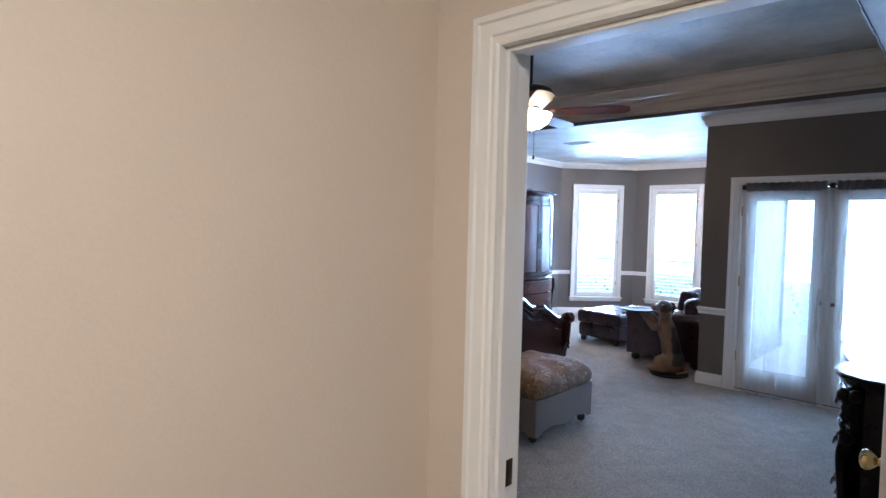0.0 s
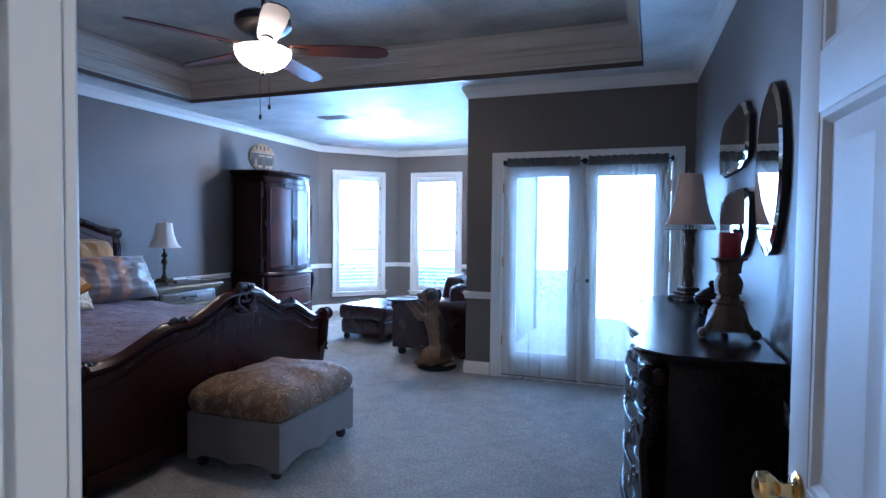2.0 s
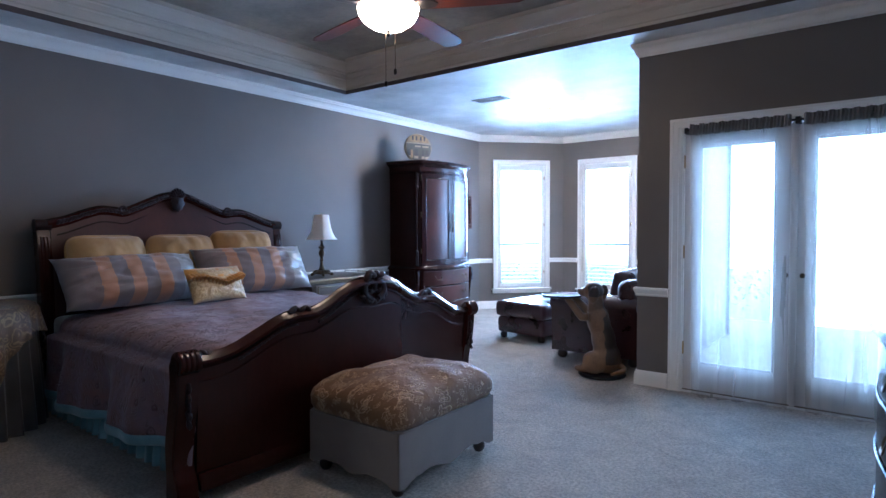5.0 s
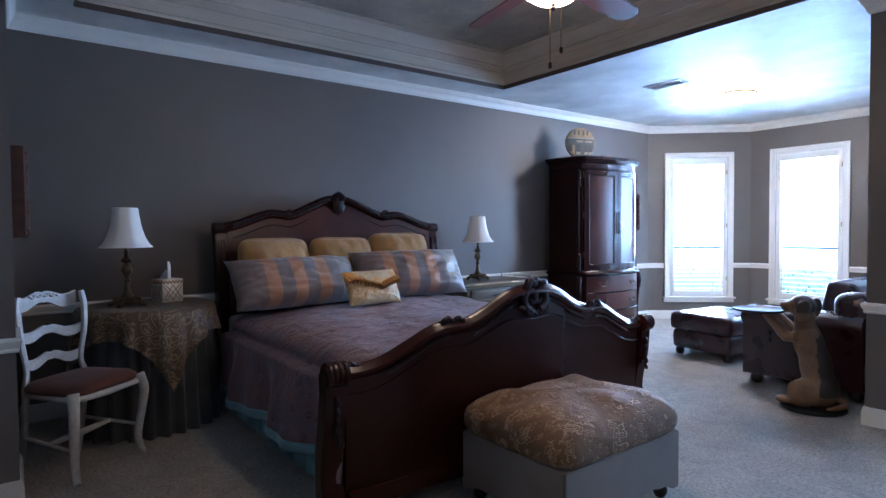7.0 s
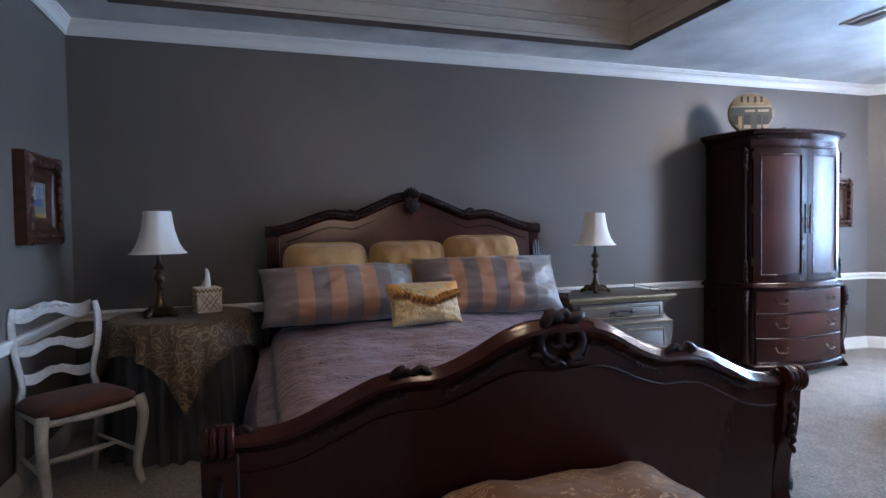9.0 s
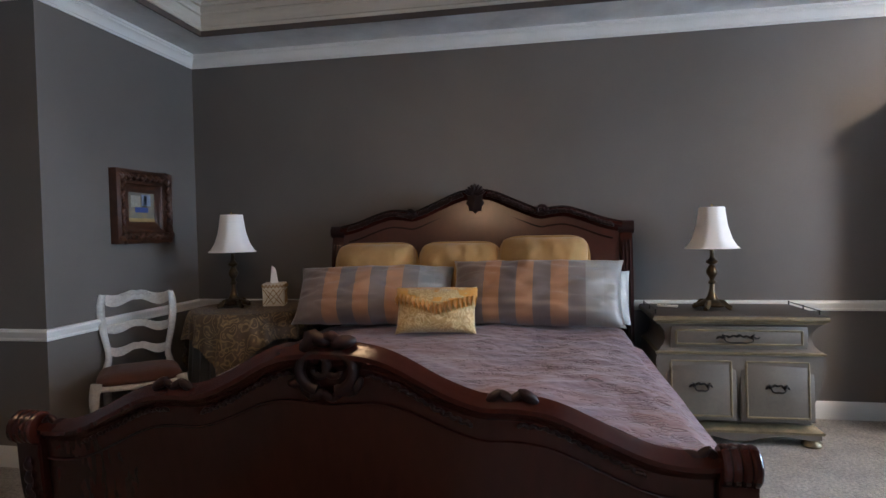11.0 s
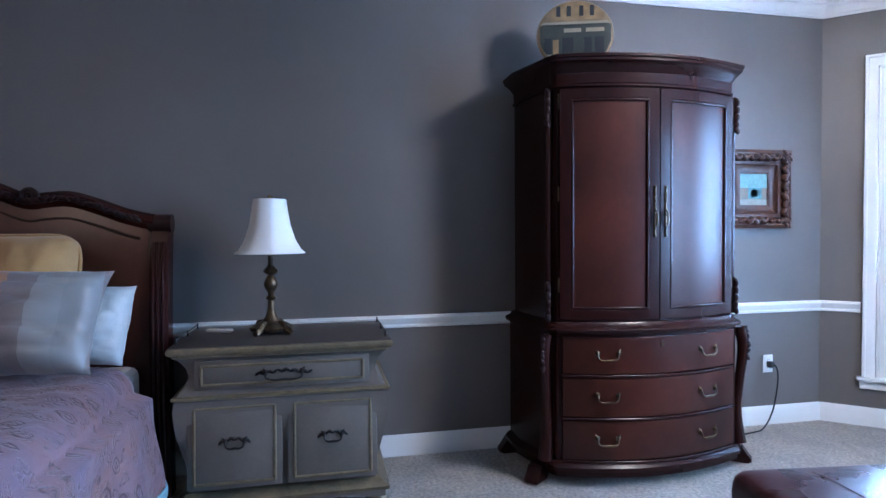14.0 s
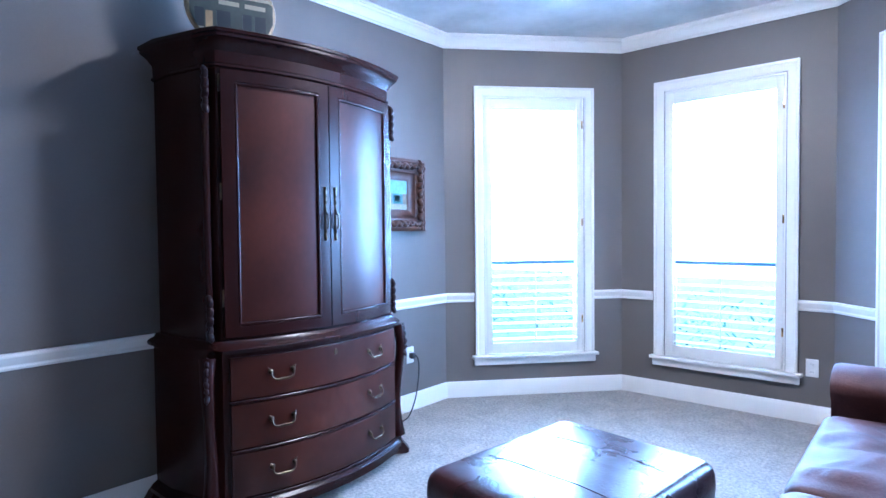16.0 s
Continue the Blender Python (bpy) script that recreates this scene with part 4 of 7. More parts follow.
own = lathe([(0.0, 0.0), (0.055, 0.004), (0.06, 0.014), (0.045, 0.024), (0.02, 0.022), (0.0, 0.03)], 18, lobes=9, lobe=0.12)
own.transform(Matrix.Translation((hb_face(1.5) + 0.008, HC, 1.525)) @ Matrix.Rotation(radians(90), 4, "Y") @ Matrix.Diagonal((1.35, 1, 1, 1)))
into(bm, own)
part("crest", bm, M_CARVE, bed, "carved shell crest", 60)


def sleigh_post(yc, prof, width, name, material):
    bm = prism(prof, width, Matrix(((1, 0, 0, 0), (0, 0, 1, yc - width / 2), (0, 1, 0, 0), (0, 0, 0, 1))), 0.006)
    return part(name, bm, material, bed)


hp = smooth_curve([(-4.90, 0.0), (-4.895, 0.35), (-4.90, 0.75), (-4.915, 1.0), (-4.935, 1.18), (-4.965, 1.30)], 24) + [(-4.99, 1.34), (-5.03, 1.34), (-5.05, 1.30)] + smooth_curve([(-5.035, 1.2), (-5.01, 1.0), (-4.995, 0.6), (-4.995, 0.0)], 16)
for sg in (-1, 1):
    y = HC + sg * 1.015
    sleigh_post(y, hp, 0.085, "headboard_post", M_WOOD)
    bm = tube([(-4.985, y - 0.052, 1.325), (-4.985, y + 0.052, 1.325)], 0.045, 18)
    part("post_scroll", bm, M_CARVE, bed)
    for dy in (-0.022, 0.0, 0.022):
        part("reed", tube([(hx + 0.004, y + dy, hz) for hx, hz in hp[2:22]], 0.008, 6), M_WOOD, bed)

FC = 4.868
before_foot = set(bed.children)
fb_top = smooth_curve([(0.0, 0.968), (0.10, 0.964), (0.19, 0.938), (0.32, 0.868), (0.43, 0.828), (0.52, 0.826), (0.62, 0.810), (0.75, 0.750), (0.88, 0.692), (1.0, 0.672), (1.09, 0.678)], 44)
fb_face = lambda z: -2.585 + 0.035 * math.sin(max(0, z - 0.15) * 2.0) + 0.13 * max(0.0, (z - 0.45)) ** 2
part("footboard_panel", bowed_panel(FC, 1.045, fb_top, 0.13, fb_face, 0.045, 90, 18), M_WOOD, bed, "bowed dark cherry footboard")
rail = [(fb_face(height_at(fb_top, y)) - 0.012, FC + y, height_at(fb_top, y) + 0.006) for y in np.linspace(-1.08, 1.08, 110)]
part("footboard_rail", tube(rail, 0.034, 18, lobes=4, lobe=0.12), M_WOOD, bed, "polished reeded top rail")
inner = [(fb_face(height_at(fb_top, y) - 0.09) + 0.004, FC + y, height_at(fb_top, y) - 0.09 - 0.05 * math.exp(-(y / 0.2) ** 2)) for y in np.linspace(-1.04, 1.04, 90)]
part("footboard_bead", tube(inner, 0.0045, 8), M_WOOD, bed)
bm = box(-2.66, -2.545, FC - 1.045, FC + 1.045, 0.06, 0.15, 0.012)
part("footboard_base", bm, M_WOOD, bed)
fp = smooth_curve([(-2.545, 0.0), (-2.55, 0.10), (-2.585, 0.2), (-2.575, 0.33), (-2.545, 0.46), (-2.535, 0.55), (-2.53, 0.635)], 26) + [(-2.515, 0.675), (-2.53, 0.705), (-2.58, 0.715), (-2.61, 0.675)] + smooth_curve([(-2.605, 0.6), (-2.63, 0.45), (-2.66, 0.3), (-2.655, 0.15), (-2.66, 0.0)], 18)
for sg in (-1, 1):
    y = FC + sg * 1.103
    sleigh_post(y, fp, 0.10, "footboard_post", M_WOOD)
    bm = bmesh.new()
    for dy in (-0.036, -0.012, 0.012, 0.036):
        tube([(-2.545, y + dy - 0.0115, 0.686), (-2.545, y + dy - 0.006, 0.686), (-2.545, y + dy + 0.006, 0.686), (-2.545, y + dy + 0.0115, 0.686)], lambda u: 0.050 + 0.006 * math.sin(math.pi * u), 20, bm=bm)
    part("post_scroll", bm, M_WOOD, bed, "reeded rolled scroll")
    part("carving", leaf_bumps([(-2.555, y - sg * 0.06, 0.709), (-2.555, y - sg * 0.085, 0.714), (-2.56, y - sg * 0.11, 0.704)], 0.022, seed=7), M_CARVE, bed)
    part("carving", leaf_bumps([(-2.53, y, z) for z in np.linspace(0.58, 0.40, 9)], 0.016, seed=8), M_CARVE, bed, "carved leaves down the post", 60)
    ln = [(fb_face(0.88) + 0.012, FC + sg * yy, height_at(fb_top, yy) - 0.042) for yy in np.linspace(0.12, 0.40, 24)]
    part("carving", leaf_bumps(ln, 0.009, seed=4), M_CARVE, bed, "carved acanthus leaves", 60)
    ln = [(fb_face(0.8) + 0.010, FC + sg * yy, height_at(fb_top, yy) - 0.035) for yy in np.linspace(0.54, 0.86, 24)]
    part("carving", leaf_bumps(ln, 0.008, seed=6), M_CARVE, bed, "carved acanthus leaves", 60)
    bm = leaf_bumps([(fb_face(0.86), FC + sg * yy, 0.868) for yy in (0.47, 0.50, 0.53, 0.56)], 0.020, seed=9)
    part("rosette", bm, M_CARVE, bed)
bm = bmesh.new()
for sg in (-1, 1):
    own = scroll((0, 0, 0), 0.062, 1.2, 0.018, flip=sg)
    own.transform(Matrix.Translation((fb_face(0.93) + 0.004, FC + sg * 0.028, 0.938)) @ Matrix.Rotation(radians(90), 4, "Z") @ Matrix.Rotation(radians(90), 4, "Y"))
    into(bm, own)
leaf_bumps([(fb_face(1.0) - 0.008, FC + y, 1.012 + 0.014 * math.cos(y * 30)) for y in (-0.05, -0.025, 0.0, 0.025, 0.05)], 0.026, bm=bm, seed=2)
leaf_bumps([(fb_face(0.85) + 0.01, FC + y, 0.86 + 4 * y * y) for y in (-0.09, -0.06, -0.03, 0.0, 0.03, 0.06, 0.09)], 0.022, bm=bm, seed=12)
bm.transform(Matrix.Translation((0.012, 0, 0.0)))
part("crest", bm, M_CARVE, bed, "pierced carved scroll crest", 60)
for ob in set(bed.children) - before_foot:
    # the whole footboard bows towards the room in plan and stands slightly askew
    for v in ob.data.vertices:
        off = v.co.y - FC
        v.co.x += -0.03 + 0.06 * (1 - min(1.0, abs(off) / 1.1) ** 2) + 0.012 * off
for sg in (-1, 1):
    y = HC - 0.03 + sg * 1.03
    part("side_rail", box(-4.93, -2.63, y - 0.018, y + 0.018, 0.17, 0.33, 0.006), M_WOOD, bed)

# bedding
tagged(link("mattress", box(-4.90, -2.70, 3.99, 5.93, 0.34, 0.66, 0.05, segs=3), mat("mattress_ticking", (0.6, 0.58, 0.54), 0.9)), "thick mattress under the comforter on the bed", "mattress")
tagged(link("box_spring", box(-4.90, -2.70, 4.01, 5.91, 0.12, 0.338, 0.02), mat("box_spring_cloth", (0.5, 0.48, 0.45), 0.9)), "cloth-covered box spring on the bed frame", "box spring")



# the bluish second ground colour paints in the cloth's blue-violet sheen
M_COMF = paisley("mauve_paisley_comforter", (0.235, 0.118, 0.098), (0.15, 0.115, 0.165), (0.066, 0.028, 0.026), 0.85, 0.25)


def drape(u, v):
    """Comforter surface: u from the head to the foot, v from -1 to 1 across, hanging over both sides."""
    x = -4.62 + u * 1.99
    half = 1.0
    s = v * 1.47
    wav = 0.016 * math.sin(4.1 * x + 2.3 * s) + 0.012 * math.sin(9 * s + 3 * x) + 0.024 * noise.noise((x * 4, s * 4, 0.3)) + 0.011 * (1 - abs(noise.noise((x * 7 + 0.6 * s, s * 3.2, 5.1)))) ** 6
    fine = 0.006 * noise.noise((x * 11, s * 11, 1.7))
    crown = 0.10 * max(0, 1 - (abs(s) / half) ** 2.2) * 0.3
    if abs(s) < half - 0.10:
        return (x, HC - 0.03 + s, 0.695 + crown + wav * 0.6 + fine)
    over = abs(s) - (half - 0.10)
    r = 0.12
    sg = 1 if s > 0 else -1
    if over < r * 1.5708:
        a = over / r
        return (x, HC - 0.03 + sg * (half - 0.10 + r * math.sin(a)), 0.695 - r * (1 - math.cos(a)) + wav * 0.5 + fine)
    down = over - r * 1.5708
    fold = 0.048 * math.sin(8.5 * x + 1.1 * sg) * min(1, down / 0.25) + 0.02 * math.sin(19 * x) * min(1, down / 0.3)
    z = 0.695 - r - down * (1.0 if sg < 0 else 0.95)
    return (x + 0.03 * math.sin(7 * x) * down, HC - 0.03 + sg * (half + 0.02 + 0.10 * down + 0.07 + fold), max(z, 0.10))


bm = bmesh.new()
NU, NV = 110, 150
grid = [[bm.verts.new(drape(i / NU, -1 + 2 * j / NV)) for j in range(NV + 1)] for i in range(NU + 1)]
for i in range(NU):
    for j in range(NV):
        bm.faces.new((grid[i][j], grid[i + 1][j], grid[i + 1][j + 1], grid[i][j + 1]))
comf = link("comforter", bm, M_COMF, smooth=180)
so = comf.modifiers.new("thickness", "SOLIDIFY")
so.thickness, so.offset = 0.022, -1
tagged(comf, "mauve and rose woven comforter with dark scroll figures on the bed", "comforter")

M_SKIRT = mat("aqua_satin", (0.20, 0.36, 0.40), 0.5, second=(0.13, 0.26, 0.30), scale=7, fine=200, bump=0.1, sheen=0.3)
# the aqua lining shows along the hem of both hanging sides
for sg in (-1, 1):
    bm = bmesh.new()
    edge = [Vector(drape(i / NU, sg)) for i in range(NU + 1)]
    rows = [[bm.verts.new(p + Vector((0, sg * out, dz))) for p in edge] for out, dz in ((0.004, 0.012), (0.007, -0.004), (0.006, -0.03), (0.001, -0.042))]
    for a, b in zip(rows, rows[1:]):
        for i in range(NU):
            bm.faces.new((a[i], a[i + 1], b[i + 1], b[i]))
    hem = part("lining_hem", bm, M_SKIRT, comf, "aqua satin lining along the hem", 180)
    so = hem.modifiers.new("thickness", "SOLIDIFY")
    so.thickness = 0.004
for sg, lab in ((-1, "aqua gathered bed skirt below the comforter"), (1, "aqua gathered bed skirt below the comforter")):
    bm = bmesh.new()
    rowsv = []
    for j in range(8):
        z = 0.34 - 0.335 * j / 7
        rowsv.append([bm.verts.new((-4.88 + 2.2 * i / 260, HC - 0.03 + sg * (1.015 + 0.012 * (0.3 + j / 7) * math.sin(i * 0.55 + 0.6 * math.sin(i * 0.13)) + 0.03 * j / 7), z)) for i in range(261)])
    for a, b in zip(rowsv, rowsv[1:]):
        for i in range(260):
            bm.faces.new((a[i], a[i + 1], b[i + 1], b[i]))
    ob = tagged(link("bed_skirt", bm, M_SKIRT, smooth=180), lab, "bed skirt")
    so = ob.modifiers.new("thickness", "SOLIDIFY")
    so.thickness = 0.003


def pillow_mesh(w, h, t, seed, ears=0.0, sag=0.0, pw=3.2):
    """A stuffed cushion: w along x, h along z, bulging t along y; ears pull the corners out."""
    nx, nz = 44, 30
    bm = bmesh.new()
    sides = []
    for s in (1, -1):
        g = []
        for j in range(nz + 1):
            line = []
            for i in range(nx + 1):
                u, v = -1 + 2 * i / nx, -1 + 2 * j / nz
                body = max(0.0, (1 - abs(u) ** pw)) ** 0.5 * max(0.0, (1 - abs(v) ** pw)) ** 0.5
                edge = 1 + ears * (abs(u) ** 6) * (abs(v) ** 6) - 0.02 * (abs(v) ** 8) - 0.022 * (abs(u) ** 4) * (1 - v * v)
                edgez = 1 + ears * (abs(u) ** 6) * (abs(v) ** 6) - 0.06 * (abs(v) ** 4) * (1 - u * u) * (1 + sag)
                crease = (1 - abs(noise.noise((u * 2.2 + seed + v, v * 3.4, seed)))) ** 7
                wr = -0.22 * crease * min(1.0, 0.35 + abs(u)) * (1.0 if ears > 0 else 0.15) + 0.10 * noise.noise((u * 3 + seed, v * 3, seed * 1.7)) + 0.06 * noise.noise((u * 8 + seed, v * 5, 4.2)) + 0.05 * math.sin(14 * u + 3 * v + seed) * (abs(v) ** 2)
                y = s * t * 0.5 * body * (1 + wr)
                line.append((u * w / 2 * edge, y, v * h / 2 * edgez))
            g.append(line)
        sides.append(g)
    vs = [[[bm.verts.new(p) for p in line] for line in g] for g in sides]
    for k, g in enumerate(vs):
        for j in range(nz):
            for i in range(nx):
                f = (g[j][i], g[j][i + 1], g[j + 1][i + 1], g[j + 1][i])
                bm.faces.new(f if k else f[::-1])
    bmesh.ops.remove_doubles(bm, verts=bm.verts[:], dist=0.0015)
    return bm


def piping(w, h, r, ears=0.0):
    pts = []
    n = 96
    for i in range(n + 1):
        a = 2 * math.pi * i / n
        c, s = math.cos(a), math.sin(a)
        k = (abs(c) ** 5 + abs(s) ** 5) ** (-1 / 5)
        pts.append((w / 2 * c * k, 0, h / 2 * s * k * (1 - 0.03 * (1 - (c * k) ** 2))))
    return tube(pts, r, 6, caps=False)


def pillow(name, label, material, at, w, h, t, tilt, turn, seed, ears=0.0, pipe=None, group=""):
    """at: the middle of the lower edge; tilt: degrees by which it leans back towards the headboard."""
    ob = thing(name, label, "pillow", at, 0, group)
    ob.matrix_basis = Matrix.Translation(at) @ Matrix.Rotation(radians(90 + turn), 4, "Z") @ Matrix.Rotation(radians(tilt), 4, "X") @ Matrix.Translation((0, 0, h / 2))
    part("cover", pillow_mesh(w, h, t, seed, ears), material, ob, smooth=180)
    if pipe:
        part("piping", piping(w, h, 0.009), pipe, ob)
    return ob


M_GOLD = mat("gold_velvet", (0.42, 0.25, 0.085), 0.8, second=(0.31, 0.175, 0.06), scale=7, fine=200, bump=0.15, depth=0.002, sheen=0.2)
M_STRIPE = striped("taupe_and_copper_stripe_satin", [(0.20, 0.165, 0.16), (0.46, 0.235, 0.12), (0.22, 0.18, 0.17), (0.31, 0.30, 0.28), (0.28, 0.27, 0.255), (0.22, 0.175, 0.16), (0.24, 0.18, 0.16), (0.47, 0.24, 0.125), (0.20, 0.165, 0.16), (0.46, 0.235, 0.12)], 1.0)
M_PALE = mat("pale_blue_satin", (0.44, 0.45, 0.43), 0.45, scale=6, fine=200, bump=0.1, sheen=0.3)
M_RUFFLE = mat("gold_taffeta", (0.62, 0.32, 0.055), 0.42, second=(0.46, 0.22, 0.035), scale=9, fine=180, bump=0.15, sheen=0.3)
M_BROCADE = pattern("cream_gold_brocade", (0.48, 0.33, 0.13), (0.62, 0.48, 0.25), (0.38, 0.25, 0.09), 16, 0.5, 0.3, width=0.06)
GP = "pillows on the bed"
pillow("pillow", "gold velvet pillow with rolled piping against the headboard", M_GOLD, (-4.66, 4.33, 0.75), 0.57, 0.515, 0.29, -16, 3, 1.1, -0.13, M_GOLD, GP)
pillow("pillow", "gold velvet pillow with rolled piping against the headboard", M_GOLD, (-4.66, 4.90, 0.75), 0.56, 0.515, 0.29, -16, -2, 2.4, -0.13, M_GOLD, GP)
pillow("pillow", "gold velvet pillow with rolled piping, tilted up", M_GOLD, (-4.64, 5.45, 0.77), 0.58, 0.525, 0.28, -15, -5, 3.3, -0.11, M_GOLD, GP)
pillow("pillow", "striped taupe and copper satin pillow", M_STRIPE, (-4.36, 4.40, 0.755), 1.0, 0.395, 0.30, -34, 4, 5.5, 0.05, None, GP)
pillow("pillow", "striped taupe and copper satin pillow with a pale edge", M_STRIPE, (-4.36, 5.40, 0.755), 1.02, 0.42, 0.30, -31, -4, 6.2, 0.05, None, GP)
pillow("pillow", "pale crumpled satin pillow behind the striped one", M_PALE, (-4.54, 5.68, 0.74), 0.58, 0.34, 0.24, -26, -6, 7.1, 0.03, None, GP)
small = pillow("throw_pillow", "small gold brocade pillow with a ruffled flap", M_BROCADE, (-4.10, 4.86, 0.745), 0.45, 0.27, 0.16, -26, 4, 9.4, 0.06)
bm = bmesh.new()
n = 120
g = []
for j in range(7):
    line = []
    for i in range(n + 1):
        u = i / n * 2 - 1
        low = 0.085 - 0.075 * max(0.0, 1 - abs(u - 0.1)) ** 1.1
        z = low - 0.055 * j / 6
        body = 0.066 * max(0, 1 - abs(u) ** 3.2) ** 0.5 * max(0.05, 1 - abs(z / 0.13) ** 3.2) ** 0.5
        line.append(bm.verts.new((u * 0.235, -body - 0.008 - (0.004 + 0.026 * j / 6) * (1 + math.sin(2 * math.pi * 9 * u + 1.1 * math.sin(7 * u))), z + 0.012 * j / 6 * math.sin(2 * math.pi * 9 * u + 1.1 * math.sin(7 * u) + 0.8))))
    g.append(line)
for a, b in zip(g, g[1:]):
    for i in range(n):
        bm.faces.new((a[i], a[i + 1], b[i + 1], b[i]))
part("ruffle", bm, M_RUFFLE, small, "pleated gold taffeta ruffle", 180)
bm = bmesh.new()
g = []
for j in range(9):
    line = []
    for i in range(41):
        u = i / 40 * 2 - 1
        low = 0.085 - 0.075 * max(0.0, 1 - abs(u - 0.1)) ** 1.1
        z = 0.132 + (low - 0.132) * j / 8
        body = 0.066 * max(0, 1 - abs(u) ** 3.2) ** 0.5 * max(0.05, 1 - abs(z / 0.13) ** 3.2) ** 0.5
        line.append(bm.verts.new((u * 0.235, -body - 0.007, z)))
    g.append(line)
for a, b in zip(g, g[1:]):
    for i in range(40):
        bm.faces.new((a[i], a[i + 1], b[i + 1], b[i]))
part("flap", bm, M_RUFFLE, small, "gold envelope flap", 180)


# ---- bench at the foot of the bed ----
M_DAMASK = paisley("brown_floral_chenille", (0.165, 0.088, 0.036), (0.085, 0.046, 0.021), (0.42, 0.29, 0.16), 0.95, 0.24, 0.75, 0.75, 0.05)
bench = thing("storage_bench", "upholstered storage bench with a floral chenille lid and taupe sides", "ottoman", (-2.19, 4.81, 0))
BX, BY = 0.315, 0.405


def rounded(hx, hy, r, n=6):
    out = []
    for cx, cy, a0 in ((hx - r, hy - r, 0), (-hx + r, hy - r, 90), (-hx + r, -hy + r, 180), (hx - r, -hy + r, 270)):
        for k in range(n + 1):
            a = radians(a0 + 90 * k / n)
            out.append((cx + r * math.cos(a), cy + r * math.sin(a)))
    return out


def apron_side(p0, p1):
    """A taupe side with a shaped lower edge."""
    p0, p1 = Vector(p0), Vector(p1)
    d = p1 - p0
    nrm = Vector((d.y, -d.x, 0)).normalized()
    n = 40
    f, b = [], []
    for i in range(n + 1):
        u = i / n
        e = min(u, 1 - u) * d.length
        low = 0.055 + 0.04 * min(1, max(0, e - 0.05) / 0.08) - 0.012 * math.sin(min(1, max(0, e - 0.10) / 0.10) * math.pi) + 0.0
        low -= 0.035 * math.exp(-((u - 0.5) * d.length / 0.09) ** 2)
        p = p0 + d * u
        f.append(((p + nrm * 0.008).x, (p + nrm * 0.008).y, low))
        b.append(((p + nrm * 0.008).x, (p + nrm * 0.008).y, 0.322))
    own = bmesh.new()
    lo, hi = [own.verts.new(p) for p in f], [own.verts.new(p) for p in b]
    lo2, hi2 = [own.verts.new((p[0] - nrm.x * 0.012, p[1] - nrm.y * 0.012, p[2])) for p in f], [own.verts.new((p[0] - nrm.x * 0.012, p[1] - nrm.y * 0.012, p[2])) for p in b]
    for i in range(n):
        own.faces.new((lo[i], lo[i + 1], hi[i + 1], hi[i]))
        own.faces.new((lo2[i], hi2[i], hi2[i + 1], lo2[i + 1]))
        own.faces.new((lo[i], lo2[i], lo2[i + 1], lo[i + 1]))
    return own


part("box", box(-BX, BX, -BY, BY, 0.10, 0.322, 0.006), M_TAUPECLOTH, bench, "taupe linen box")
corners = [(-BX, -BY, 0), (BX, -BY, 0), (BX, BY, 0), (-BX, BY, 0)]
for a, b in zip(corners, corners[1:] + corners[:1]):
    part("apron", apron_side(a, b), M_TAUPECLOTH, bench)
loops = []
for r, z in ((-0.006, 0.327), (0.012, 0.335), (0.026, 0.365), (0.028, 0.405), (0.016, 0.445), (-0.018, 0.478), (-0.07, 0.500), (-0.14, 0.517), (-0.22, 0.528), (-0.295, 0.532)):
    q0 = rounded(BX + r, BY + r, max(0.02, 0.085 + r * 0.3 if r > -0.1 else 0.012))
    q = []
    for (xa, ya), (xb, yb) in zip(q0, q0[1:] + q0[:1]):
        k = 12 if (len(q) and (len(q) - 6) % 18 == 0) else 1
        q += [(xa + (xb - xa) * i / k, ya + (yb - ya) * i / k) for i in range(k)]
    loops.append([(x, y, z + 0.022 * noise.noise((x * 7, y * 7, 2.0)) * (z > 0.43)) for x, y in q])
part("lid", rings(loops), M_DAMASK, bench, "padded brown floral chenille lid", 180)
part("welt", tube([(x, y, 0.3235) for x, y in rounded(BX + 0.006, BY + 0.006, 0.04)] + [(BX + 0.006, BY - 0.034, 0.3235)], 0.006, 6), M_TAUPECLOTH, bench)
for sx in (-1, 1):
    for sy in (-1, 1):
        part("foot", lathe([(0.0, 0.0), (0.022, 0.0), (0.034, 0.02), (0.034, 0.045), (0.024, 0.062), (0.028, 0.102), (0.0, 0.102)], 16, (sx * (BX - 0.055), sy * (BY - 0.055), 0)), M_DARK, bench, "black bun foot")


